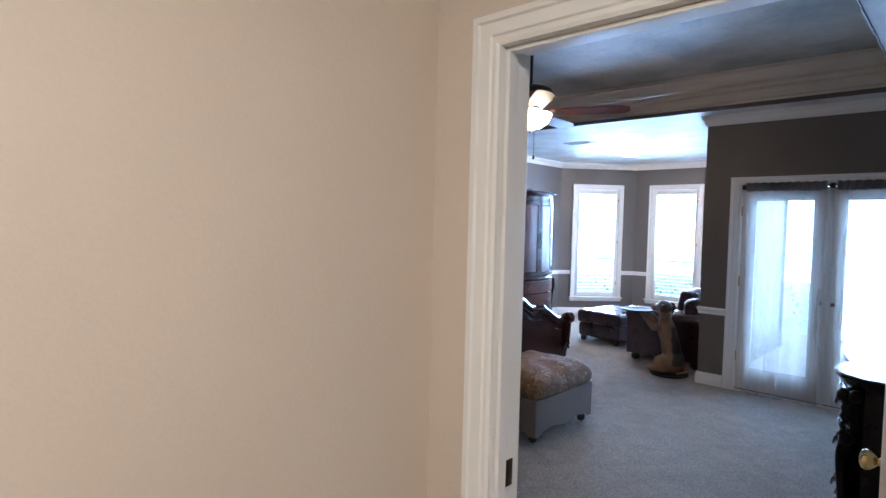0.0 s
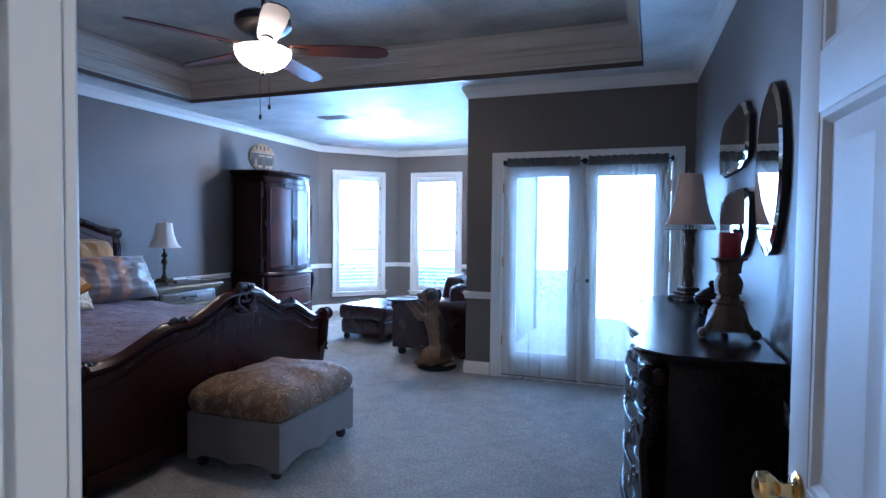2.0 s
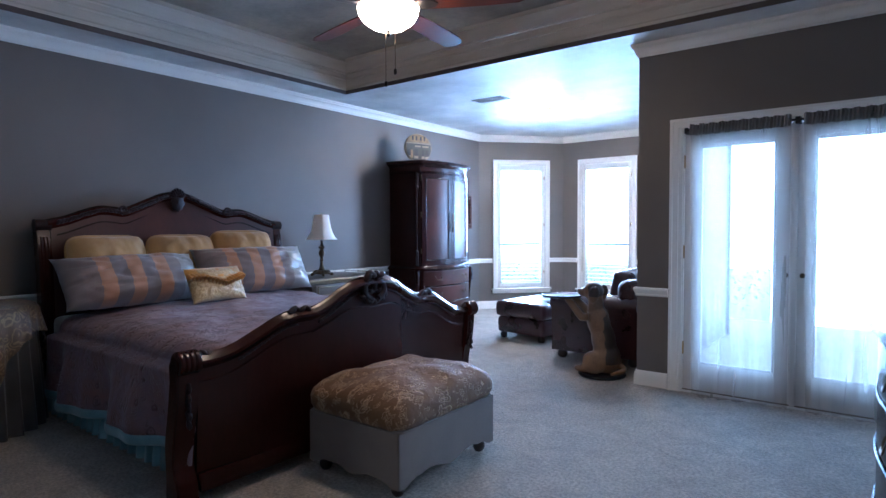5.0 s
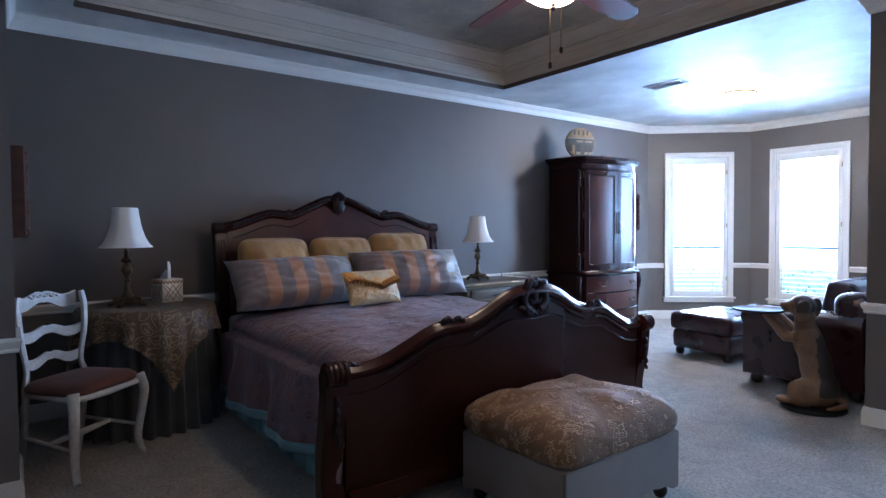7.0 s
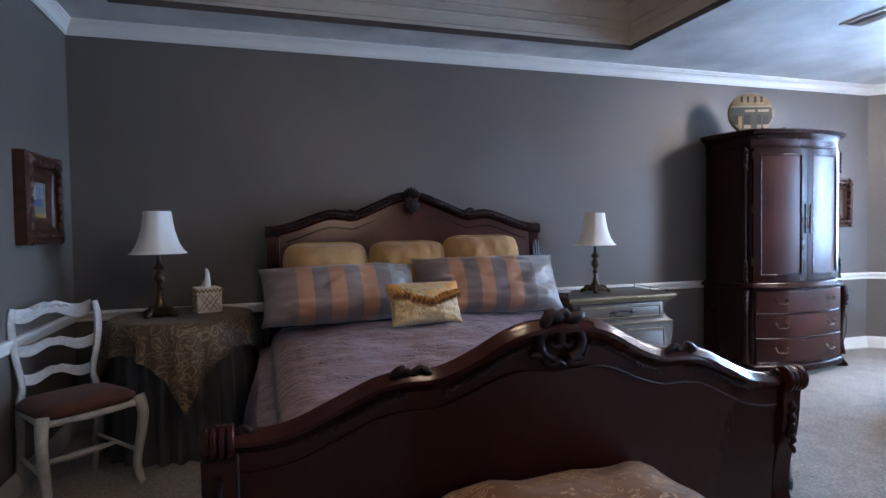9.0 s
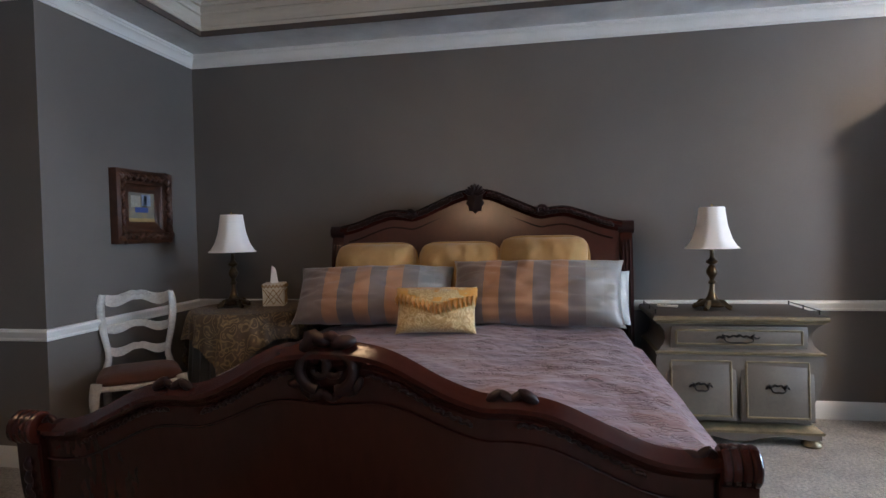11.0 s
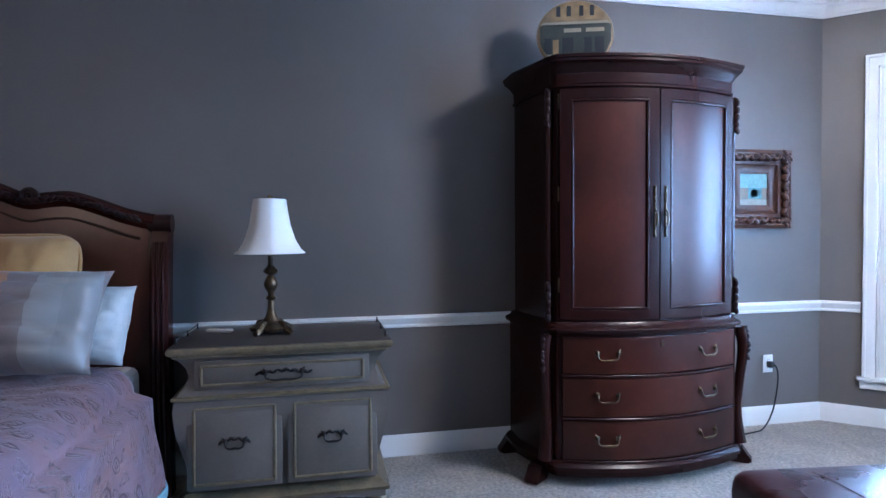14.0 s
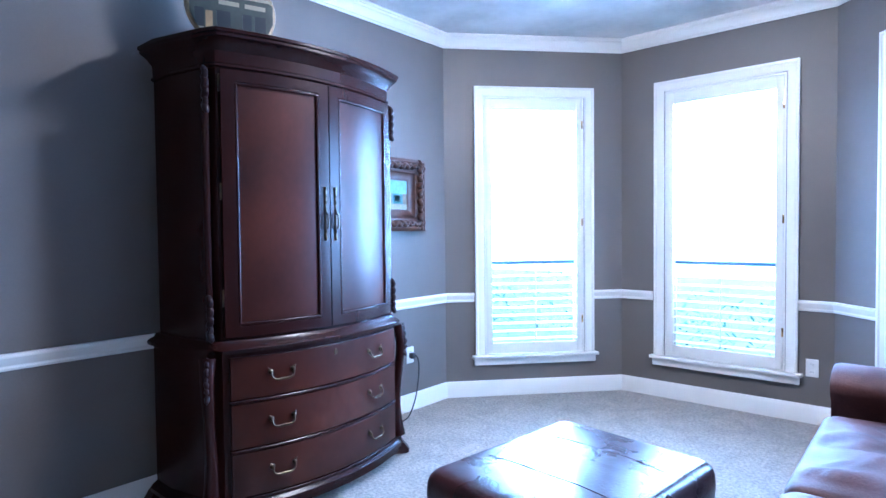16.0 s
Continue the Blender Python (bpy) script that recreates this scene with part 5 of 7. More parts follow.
# ---- table lamps with bell shades ----
def bell_lamp(name, at, label):
    lamp = thing(name, label, "table lamp", at, 12, "bedside lamps")
    bm = bmesh.new()
    for k in range(4):
        a = radians(45 + 90 * k)
        own = tube([(0.03 * math.cos(a), 0.03 * math.sin(a), 0.045), (0.06 * math.cos(a), 0.06 * math.sin(a), 0.034), (0.082 * math.cos(a), 0.082 * math.sin(a), 0.012), (0.092 * math.cos(a), 0.092 * math.sin(a), 0.010)], lambda u: 0.018 - 0.007 * u, 8)
        into(bm, own)
        leaf_bumps([(r * math.cos(a), r * math.sin(a), z) for r, z in ((0.04, 0.055), (0.06, 0.045), (0.078, 0.028))], 0.012, bm=bm, seed=k)
    lathe([(0.0, 0.022), (0.07, 0.022), (0.074, 0.032), (0.055, 0.046), (0.034, 0.062), (0.0, 0.062)], 20, lobes=4, lobe=0.12, bm=bm)
    bm.transform(Matrix.Diagonal((1.3, 1.3, 1.0, 1)))
    part("foot", bm, M_ANTIQUE, lamp, "cast brass scroll foot", 60)
    part("stem", lathe([(0.0, 0.055), (0.036, 0.056), (0.022, 0.085), (0.014, 0.12), (0.012, 0.16), (0.022, 0.172), (0.012, 0.185), (0.012, 0.20), (0.025, 0.225), (0.028, 0.245), (0.016, 0.275), (0.010, 0.285),
                         (0.026, 0.297), (0.030, 0.308), (0.018, 0.322), (0.010, 0.335), (0.010, 0.38), (0.0, 0.38)], 20, (0, 0, 0), 1.25, 1.25), M_ANTIQUE, lamp, "turned antique brass stem")
    n = 48
    loops = []
    for r, z in ((0.078, 0.655), (0.080, 0.650), (0.086, 0.60), (0.098, 0.53), (0.122, 0.455), (0.150, 0.408), (0.170, 0.392), (0.167, 0.390)):
        loops.append([(r * (1 - 0.035 * abs(math.sin(4 * a))) * math.cos(a), r * (1 - 0.035 * abs(math.sin(4 * a))) * math.sin(a), z) for a in (2 * math.pi * i / n for i in range(n))])
    sh = link("shade", rings(loops, True, False), M_SHADE, lamp, "pleated white silk bell shade", 25)
    so = sh.modifiers.new("thickness", "SOLIDIFY")
    so.thickness = 0.003
    part("finial", lathe([(0.0, 0.645), (0.004, 0.646), (0.003, 0.66), (0.007, 0.666), (0.004, 0.675), (0.0, 0.677)], 10), M_BRASS, lamp)
    return lamp


bell_lamp("table_lamp", (-4.69, 3.285, 0.808), "antique brass lamp with a white bell shade on the draped table")
bell_lamp("table_lamp", (-4.88, 6.525, 0.785), "antique brass lamp with a white bell shade on the nightstand")

# ---- round draped table ----
TC, TR = (-4.73, 3.41), 0.40
M_TOPPER = pattern("olive_gold_tapestry", (0.098, 0.062, 0.032), (0.26, 0.185, 0.085), (0.060, 0.038, 0.020), 9, 0.65, 0.1, warp=0.6, width=0.035)
M_GREYSKIRT = mat("charcoal_taffeta", (0.048, 0.050, 0.050), 0.55, second=(0.022, 0.023, 0.025), scale=6, fine=160, bump=0.15, sheen=0.2)
tab = thing("round_table", "round bedside table hidden under a charcoal floor-length skirt", "table", (*TC, 0))
part("tabletop", lathe([(0.0, 0.77), (TR - 0.01, 0.77), (TR - 0.005, 0.78), (TR - 0.012, 0.79), (0.0, 0.79)], 48), M_DARK, tab)
part("pedestal", lathe([(0.0, 0.0), (0.2, 0.0), (0.19, 0.03), (0.05, 0.06), (0.035, 0.4), (0.05, 0.74), (0.09, 0.77), (0.0, 0.77)], 20), M_DARK, tab)
loops = []
for j in range(14):
    v = j / 13
    loops.append([((TR + 0.008 + 0.035 * v + (0.006 + 0.022 * v) * math.sin(26 * a + 1.2 * math.sin(3 * a))) * math.cos(a), (TR + 0.008 + 0.035 * v + (0.006 + 0.022 * v) * math.sin(26 * a + 1.2 * math.sin(3 * a))) * math.sin(a), 0.793 - 0.786 * v)
                  for a in (2 * math.pi * i / 260 for i in range(260))])
sk = link("skirt", rings(loops, True, False), M_GREYSKIRT, tab, "pleated charcoal cloth skirt", 180)
loops = [[(0.02 * math.cos(a), 0.02 * math.sin(a), 0.806) for a in (2 * math.pi * i / 160 for i in range(160))]]
for j in range(1, 5):
    r = TR * j / 4
    loops.append([(r * math.cos(a), r * math.sin(a), 0.806 + 0.002 * noise.noise((9 * r * math.cos(a), 9 * r * math.sin(a), 0))) for a in (2 * math.pi * i / 160 for i in range(160))])
for j in range(0, 13):
    v = j / 12
    loop = []
    for i in range(160):
        a = 2 * math.pi * i / 160
        b = a - radians(-38)
        k = 1 / max(abs(math.cos(b)), abs(math.sin(b)))
        hang = min(0.52, 0.17 + 0.62 * (k - 1) / 0.414 * 0.55)
        w = 0.016 * math.sin(13 * a) * v + 0.012 * math.sin(29 * a + 1) * v
        r = TR + 0.016 + 0.020 * math.sin(min(1, v * 6) * 1.57) + 0.045 * v * hang / 0.4 + w
        loop.append((r * math.cos(a), r * math.sin(a), 0.803 - hang * v))
    loops.append(loop)
top = link("tablecloth", rings(loops, True, False), M_TOPPER, smooth=180)
top.matrix_basis = pose(*TC, 0)
tagged(top, "olive tapestry square cloth with corners hanging over the round table", "tablecloth")
tb = thing("tissue_box", "cream square tissue box cover with rope border and lattice", "tissue box", (-4.79, 3.55, 0.809), 18)
tb.scale = (1.15, 1.15, 1.2)
part("cover", box(-0.066, 0.066, -0.066, 0.066, 0, 0.135, 0.006), mat("cream_ceramic", (0.74, 0.69, 0.58), 0.4), tb)
M_ROPE = mat("gilded_rope", (0.35, 0.22, 0.09), 0.5)
for zz in (0.118,):
    for k in range(4):
        m = Matrix.Rotation(radians(90 * k), 4, "Z")
        bm = tube([m @ Vector((-0.064 + 0.128 * i / 24, -0.068 - 0.003 * math.sin(i * 1.57), zz + 0.008 * math.cos(i * 1.57))) for i in range(25)], 0.0045, 6)
        part("rope_border", bm, M_ROPE, tb)
for k in range(4):
    m = Matrix.Rotation(radians(90 * k), 4, "Z")
    for s in (-1, 1):
        for off in (-0.045, 0.0, 0.045):
            a = [Vector((max(-0.06, min(0.06, off - s * 0.045)), -0.067, 0.012)), Vector((max(-0.06, min(0.06, off + s * 0.045)), -0.067, 0.10))]
            part("lattice", tube([m @ p for p in a], 0.0025, 5), M_ROPE, tb)
bm = bmesh.new()
g = []
for j in range(9):
    v = j / 8
    g.append([bm.verts.new((0.045 * (1 - 0.55 * v) * math.sin(a + 0.8 * v) + 0.012 * v, 0.022 * (1 - 0.4 * v) * math.cos(2 * a + v), 0.134 + 0.105 * v * (0.75 + 0.25 * math.sin(a * 1.5 + 0.5)))) for a in (math.pi * i / 14 - 1.57 for i in range(15))])
for a, b in zip(g, g[1:]):
    for i in range(14):
        bm.faces.new((a[i], a[i + 1], b[i + 1], b[i]))
part("tissue", bm, mat("white_tissue", (0.85, 0.84, 0.82), 0.9, bump=0.1), tb, "white folded tissue", 180)

# ---- ladder-back chair ----
M_CHAIRPAINT = mat("chalky_white_paint", (0.56, 0.55, 0.52), 0.36, second=(0.36, 0.34, 0.30), scale=9, fine=60, bump=0.15, depth=0.002, grain=0.3, mix=0.7)
M_SEAT = mat("rust_brown_velvet", (0.085, 0.027, 0.014), 0.85, second=(0.055, 0.017, 0.01), scale=8, fine=160, bump=0.2, sheen=0.08)
chair = thing("dining_chair", "white-painted ladder-back chair with a rust-brown padded seat", "chair", (-4.11, 2.972, 0), -51)
chair.scale = (1.0, 0.87, 1.01)
# local: x across, y to the front
for s in (-1, 1):
    pts = smooth_curve([(s * 0.185, -0.27, 0.0), (s * 0.185, -0.225, 0.24), (s * 0.185, -0.205, 0.46), (s * 0.17, -0.215, 0.56), (s * 0.198, -0.215, 0.72), (s * 0.208, -0.222, 0.86), (s * 0.195, -0.23, 0.945)], 36)
    part("back_post", tube(pts, lambda u: 0.022 + 0.006 * math.sin(6 * u) ** 2, 10, flat=0.7), M_CHAIRPAINT, chair)
    pts = smooth_curve([(s * 0.225, 0.20, 0.465), (s * 0.238, 0.222, 0.38), (s * 0.232, 0.21, 0.27), (s * 0.215, 0.19, 0.12), (s * 0.222, 0.205, 0.03), (s * 0.232, 0.225, 0.0)], 30)
    part("front_leg", tube(pts, lambda u: 0.031 - 0.014 * u + 0.006 * math.exp(-((u - 1) / 0.06) ** 2), 10), M_CHAIRPAINT, chair)
    part("side_stretcher", tube([(s * 0.185, -0.235, 0.20), (s * 0.22, 0.19, 0.17)], lambda u: 0.010 + 0.006 * math.sin(math.pi * u) ** 4, 8), M_CHAIRPAINT, chair)
    part("side_rail", tube([(s * 0.185, -0.205, 0.43), (s * 0.225, 0.20, 0.43)], 0.017, 8), M_CHAIRPAINT, chair)
part("front_rail", tube([(-0.225, 0.20, 0.43), (0.0, 0.212, 0.425), (0.225, 0.20, 0.43)], 0.017, 8), M_CHAIRPAINT, chair)
part("back_rail", tube([(-0.185, -0.205, 0.43), (0.185, -0.205, 0.43)], 0.015, 8), M_CHAIRPAINT, chair)
part("cross_stretcher", tube([(-0.20, -0.02, 0.186), (0.0, 0.0, 0.19), (0.20, -0.02, 0.186)], lambda u: 0.011 + 0.010 * math.sin(math.pi * u) ** 6, 8), M_CHAIRPAINT, chair)


def ladder_slat(z, h, yb, half, crest):
    up, lo = [], []
    n = 40
    for i in range(n + 1):
        u = -1 + 2 * i / n
        wave = 0.030 * math.cos(1.5 * math.pi * u) * (1 - 0.3 * abs(u)) if not crest else 0.028 * math.cos(1.5 * math.pi * u)
        notch = -0.012 * math.exp(-(u / 0.10) ** 2)
        y = yb - 0.022 * (1 - u * u)
        up.append((u * half, y, z + wave * 0.6 + h / 2 + notch))
        lo.append((u * half, y, z + wave * 0.8 - h / 2 + notch * 0.5))
    loops = []
    for k in range(n + 1):
        (x, y, zu), (_, _, zl) = up[k], lo[k]
        loops.append([(x, y - 0.009, zl), (x, y + 0.009, zl), (x, y + 0.011, (zl + zu) / 2), (x, y + 0.009, zu), (x, y - 0.009, zu)])
    return rings(loops)


part("ladder_slat", ladder_slat(0.59, 0.050, -0.222, 0.180, False), M_CHAIRPAINT, chair)
part("ladder_slat", ladder_slat(0.735, 0.052, -0.242, 0.195, False), M_CHAIRPAINT, chair)
crest = part("crest_rail", ladder_slat(0.915, 0.068, -0.283, 0.195, True), M_CHAIRPAINT, chair, "carved wavy crest rail")
part("carving", leaf_bumps([(x, -0.288, 0.925 + 0.012 * math.cos(9 * x)) for x in np.linspace(-0.08, 0.08, 9)], 0.012, seed=11), M_CHAIRPAINT, crest)
loops = []
for r, z in ((0.0, 0.445), (0.012, 0.455), (0.012, 0.475), (-0.01, 0.495), (-0.06, 0.508), (-0.13, 0.514), (-0.185, 0.516)):
    loops.append([(x * (1.0 + 0.10 * y), y, z) for x, y in ((px, py + 0.0) for px, py in rounded(0.215 + r, 0.215 + r, 0.09 + min(0, r * 0.4)))])
part("seat", rings(loops), M_SEAT, chair, "padded rust-brown velvet seat", 180)

# ---- handles ----
def bail_pull(parent, m, w=0.085, drop=0.028, material=None, name="handle"):
    """Two rosettes and a swung bail; local x along the drawer, y out of it, z up."""
    bm = bmesh.new()
    for s in (-1, 1):
        own = lathe([(0.0, 0.0), (0.011, 0.0), (0.012, 0.003), (0.007, 0.008), (0.005, 0.014), (0.0, 0.015)], 10)
        own.transform(Matrix.Translation((s * w / 2, 0, 0)) @ Matrix.Rotation(radians(-90), 4, "X"))
        into(bm, own)
        leaf_bumps([(s * (w / 2 + 0.006), 0.004, 0.012), (s * (w / 2 - 0.004), 0.004, -0.010)], 0.006, bm=bm, seed=3)
    pts = smooth_curve([(-w / 2, 0.012, 0), (-w / 2 + 0.004, 0.018, -drop * 0.7), (-w / 4, 0.02, -drop), (0, 0.02, -drop * 0.95), (w / 4, 0.02, -drop), (w / 2 - 0.004, 0.018, -drop * 0.7), (w / 2, 0.012, 0)], 24)
    tube(pts, lambda u: 0.0038 + 0.0022 * math.sin(math.pi * u) ** 4, 7, bm=bm)
    bm.transform(m)
    return part(name, bm, material or M_ANTIQUE, parent, "dark brass bail pull")


# ---- armoire ----
arm = thing("armoire", "tall bow-front cherry armoire with carved corners and three drawers", "armoire", (0, -0.198, 0))
arm.scale = (1.0, 1.025, 1.018)
AY, AB = 8.41, -5.11


def arm_outline(grow, bow=0.105, n=24):
    """Plan of the armoire, grown outward by grow: square back, chamfered corners, bowed front."""
    pts = [(AB, AY - 0.55 - grow), (-4.95, AY - 0.55 - grow), (-4.70 + grow * 0.6, AY - 0.50 - grow * 0.6)]
    for i in range(n + 1):
        u = -1 + 2 * i / n
        pts.append((-4.668 + grow + bow * (1 - u * u), AY + u * (0.485 + grow * 0.4)))
    pts += [(-4.70 + grow * 0.6, AY + 0.50 + grow * 0.6), (-4.95, AY + 0.55 + grow), (AB, AY + 0.55 + grow)]
    return pts


def arm_stack(levels):
    return rings([[(x, y, z) for x, y in arm_outline(g)] for g, z in levels])


def arc_slab(y0, y1, z0, z1, d0, d1, bow=0.105, half=0.485, n=14):
    """A piece that follows the bowed front between y0 and y1, from depth d0 to d1 proud of it."""
    f = lambda y, d: (-4.668 + bow * (1 - ((y - AY) / half) ** 2) + d, y)
    loops = []
    for i in range(n + 1):
        y = y0 + (y1 - y0) * i / n
        (xa, ya), (xb, yb) = f(y, d0), f(y, d1)
        e = 0.003
        loops.append([(xa, ya, z0), (xb - e, yb, z0), (xb, yb, z0 + e), (xb, yb, z1 - e), (xb - e, yb, z1), (xa, ya, z1)])
    return rings(loops)


def arc_point(y, d, z, bow=0.105, half=0.485):
    return Vector((-4.668 + bow * (1 - ((y - AY) / half) ** 2) + d, y, z))


part("upper_body", arm_stack([(0.0, 0.80), (0.0, 1.955)]), M_CASE, arm, "dark cherry upper case")
part("lower_body", arm_stack([(0.03, 0.10), (0.03, 0.755)]), M_CASE, arm, "dark cherry lower case")
part("waist_moulding", arm_stack([(0.03, 0.752), (0.055, 0.757), (0.06, 0.772), (0.05, 0.782), (0.03, 0.79), (0.02, 0.806), (0.0, 0.808)]), M_CASE, arm)
part("cornice", arm_stack([(0.0, 1.950), (0.012, 1.955), (0.012, 1.965), (0.004, 1.972), (0.006, 2.02), (0.014, 2.028), (0.028, 2.045), (0.052, 2.062), (0.06, 2.066), (0.06, 2.078), (0.068, 2.082), (0.068, 2.095), (0.06, 2.10)]), M_CASE, arm, "stepped dark cornice")
part("base_moulding", arm_stack([(0.045, 0.075), (0.06, 0.08), (0.062, 0.10), (0.05, 0.112), (0.032, 0.125)]), M_CASE, arm)
part("apron", arm_stack([(0.035, 0.045), (0.045, 0.05), (0.045, 0.08)]), M_CASE, arm)
for y0, y1, inner in ((AY - 0.477, AY - 0.003, 1), (AY + 0.003, AY + 0.477, -1)):
    bm = bmesh.new()
    z0, z1, st = 0.815, 1.945, 0.052
    for a, b, q0, q1 in ((y0, y0 + st, z0, z1), (y1 - st, y1, z0, z1), (y0 + st, y1 - st, z0, z0 + st), (y0 + st, y1 - st, z1 - st, z1)):
        into(bm, arc_slab(a, b, q0, q1, 0.002, 0.022))
    dr = part("door", bm, M_CASE, arm, "framed cherry door", 30)
    part("panel", arc_slab(y0 + st, y1 - st, z0 + st, z1 - st, 0.001, 0.012), M_PANEL, dr, "glossy red cherry panel", 30)
    loop = []
    c = [(y0 + st + 0.006, z0 + st + 0.006), (y1 - st - 0.006, z0 + st + 0.006), (y1 - st - 0.006, z1 - st - 0.006), (y0 + st + 0.006, z1 - st - 0.006)]
    for (ya, za), (yb, zb) in zip(c, c[1:] + c[:1]):
        pts = [arc_point(ya + (yb - ya) * i / 16, 0.016, za + (zb - za) * i / 16) for i in range(17)]
        part("bead", tube(pts, 0.008, 10), M_CASE, dr)
    hy = y1 - 0.026 if inner > 0 else y0 + 0.026
    p = arc_point(hy, 0.022, 1.36)
    bm = bmesh.new()
    tube([p + Vector((0.002, 0, dz)) for dz in (-0.14, -0.07, 0, 0.06, 0.11)], lambda u: 0.004 + 0.003 * abs(math.cos(3 * math.pi * u)), 8, bm=bm)
    tube([p + Vector((0.004, 0, -0.01)), p + Vector((0.022, 0, -0.02)), p + Vector((0.026, 0, -0.06)), p + Vector((0.018, 0, -0.085))], 0.005, 7, bm=bm)
    leaf_bumps([p + Vector((0.006, 0, dz)) for dz in (-0.13, -0.10, -0.07, -0.035, 0.0, 0.035, 0.07, 0.10)], 0.0065, bm=bm, seed=2)
    part("handle", bm, M_ANTIQUE, dr, "long ornate dark brass pull")
    for z in (0.95, 1.40, 1.85):
        ey = y0 - 0.002 if inner > 0 else y1 + 0.002
        q = arc_point(ey, 0.014, z)
        part("hinge", tube([q, q + Vector((0, 0, 0.07))], 0.005, 8), M_ANTIQUE, dr)
for k, (z0, z1) in enumerate(((0.555, 0.735), (0.345, 0.535), (0.135, 0.325))):
    d = part("drawer", arc_slab(AY - 0.472, AY + 0.472, z0, z1, 0.025, 0.046, n=22), M_PANEL, arm, "bowed red cherry drawer front", 30)
    part("divider", arc_slab(AY - 0.477, AY + 0.477, z0 - 0.016, z0 - 0.004, 0.028, 0.052, n=22), M_CASE, arm)
    for s in (-1, 1):
        y = AY + s * 0.27
        ang = math.atan2(2 * 0.105 * (y - AY) / 0.485 ** 2, 1)
        m = Matrix.Translation(arc_point(y, 0.046, (z0 + z1) / 2 + 0.015)) @ Matrix.Rotation(radians(-90) + ang, 4, "Z")
        bail_pull(d, m, 0.10, 0.034)
    if k == 0:
        own = lathe([(0.0, 0.0), (0.011, 0.0), (0.010, 0.004), (0.0, 0.004)], 12)
        own.transform(Matrix.Translation(arc_point(AY, 0.046, z1 - 0.035)) @ Matrix.Rotation(radians(90), 4, "Y") @ Matrix.Diagonal((1.4, 1, 1, 1)))
        part("keyhole", own, M_ANTIQUE, d)
for s in (-1, 1):
    cx, cy = -4.72, AY + s * 0.515
    part("corner_post", tube([(cx + 0.02, cy, 0.81), (cx + 0.02, cy, 1.95)], 0.018, 12), M_CASE, arm)
    for za, zb, nn in ((1.93, 1.78, 9), (0.98, 0.83, 9)):
        part("carving", leaf_bumps([(cx + 0.045, cy + s * 0.012, z) for z in np.linspace(za, zb, nn)], 0.018, seed=5), M_CARVE, arm, "carved leaf drop", 60)
    pts = smooth_curve([(cx + 0.055, cy + s * 0.03, 0.74), (cx + 0.068, cy + s * 0.042, 0.64), (cx + 0.055, cy + s * 0.03, 0.45), (cx + 0.045, cy + s * 0.02, 0.28), (cx + 0.055, cy + s * 0.03, 0.12)], 24)
    part("corner_post", tube(pts, lambda u: 0.038 - 0.014 * math.sin(math.pi * u), 12), M_CASE, arm)
    part("carving", leaf_bumps([Vector(p) + Vector((0.022, s * 0.014, 0)) for p in pts[1:9]], 0.014, seed=6), M_CARVE, arm, "carved leaf drop", 60)
    for x, lean in ((-4.69, 1), (-5.08, 0)):
        y = AY + s * 0.555
        prof = [(0.0, 0.0), (0.105, 0.0), (0.118, 0.016), (0.095, 0.042), (0.065, 0.088), (-0.075, 0.085), (-0.06, 0.05), (-0.02, 0.03)]
        own = prism(prof, 0.075, Matrix.Translation((x - 0.035, y, 0)) @ Matrix.Rotation(radians(s * 90 - (40 * s if lean else 0)), 4, "Z") @ Matrix.Translation((-0.02, 0, 0)) @ Matrix(((1, 0, 0, 0), (0, 0, 1, -0.037), (0, 1, 0, 0), (0, 0, 0, 1))), 0.008)
        part("foot", own, M_CASE, arm, "scrolled bracket foot")

# ornament and small dark crest on the armoire
orb = thing("painted_ornament", "round painted plaque of an old corner shop standing on the armoire", "ornament", (-4.85, 8.11, 2.137), -18)
orb.scale = (1.0, 1.0, 0.90)
OR = 0.205
M_ORB = mat("aged_cream_paint", (0.30, 0.22, 0.11), 0.4, second=(0.13, 0.085, 0.04), scale=9, fine=60, bump=0.15, grain=0.3, mix=0.7)
own = lathe([(0.0, -0.03), (OR * 0.8, -0.03), (OR * 0.97, -0.016), (OR, 0.0), (OR * 0.97, 0.012), (OR * 0.9, 0.016), (0.0, 0.018)], 48)
own.transform(Matrix.Translation((0, 0, OR)) @ Matrix.Rotation(radians(90), 4, "Y"))
disc = part("disc", own, M_ORB, orb, "thick cream-edged disc", 40)


def disc_band(y0, y1, z0, z1, proud, material, name="painted_block"):
    """A thin raised block on the disc's face, trimmed to its rim."""
    rim, n = OR * 0.93, 16
    lo, hi = [], []
    for i in range(n + 1):
        y = y0 + (y1 - y0) * i / n
        h = math.sqrt(max(0.0, rim * rim - y * y))
        lo.append((y, max(z0, -h)))
        hi.append((y, min(z1, h)))
    loops = [[(0.0175, ya, OR + za), (0.0175 + proud, ya, OR + za), (0.0175 + proud, yb, OR + max(zb, za + 0.0005)), (0.0175, yb, OR + max(zb, za + 0.0005))] for (ya, za), (yb, zb) in zip(lo, hi)]
    return part(name, rings(loops), material, disc)


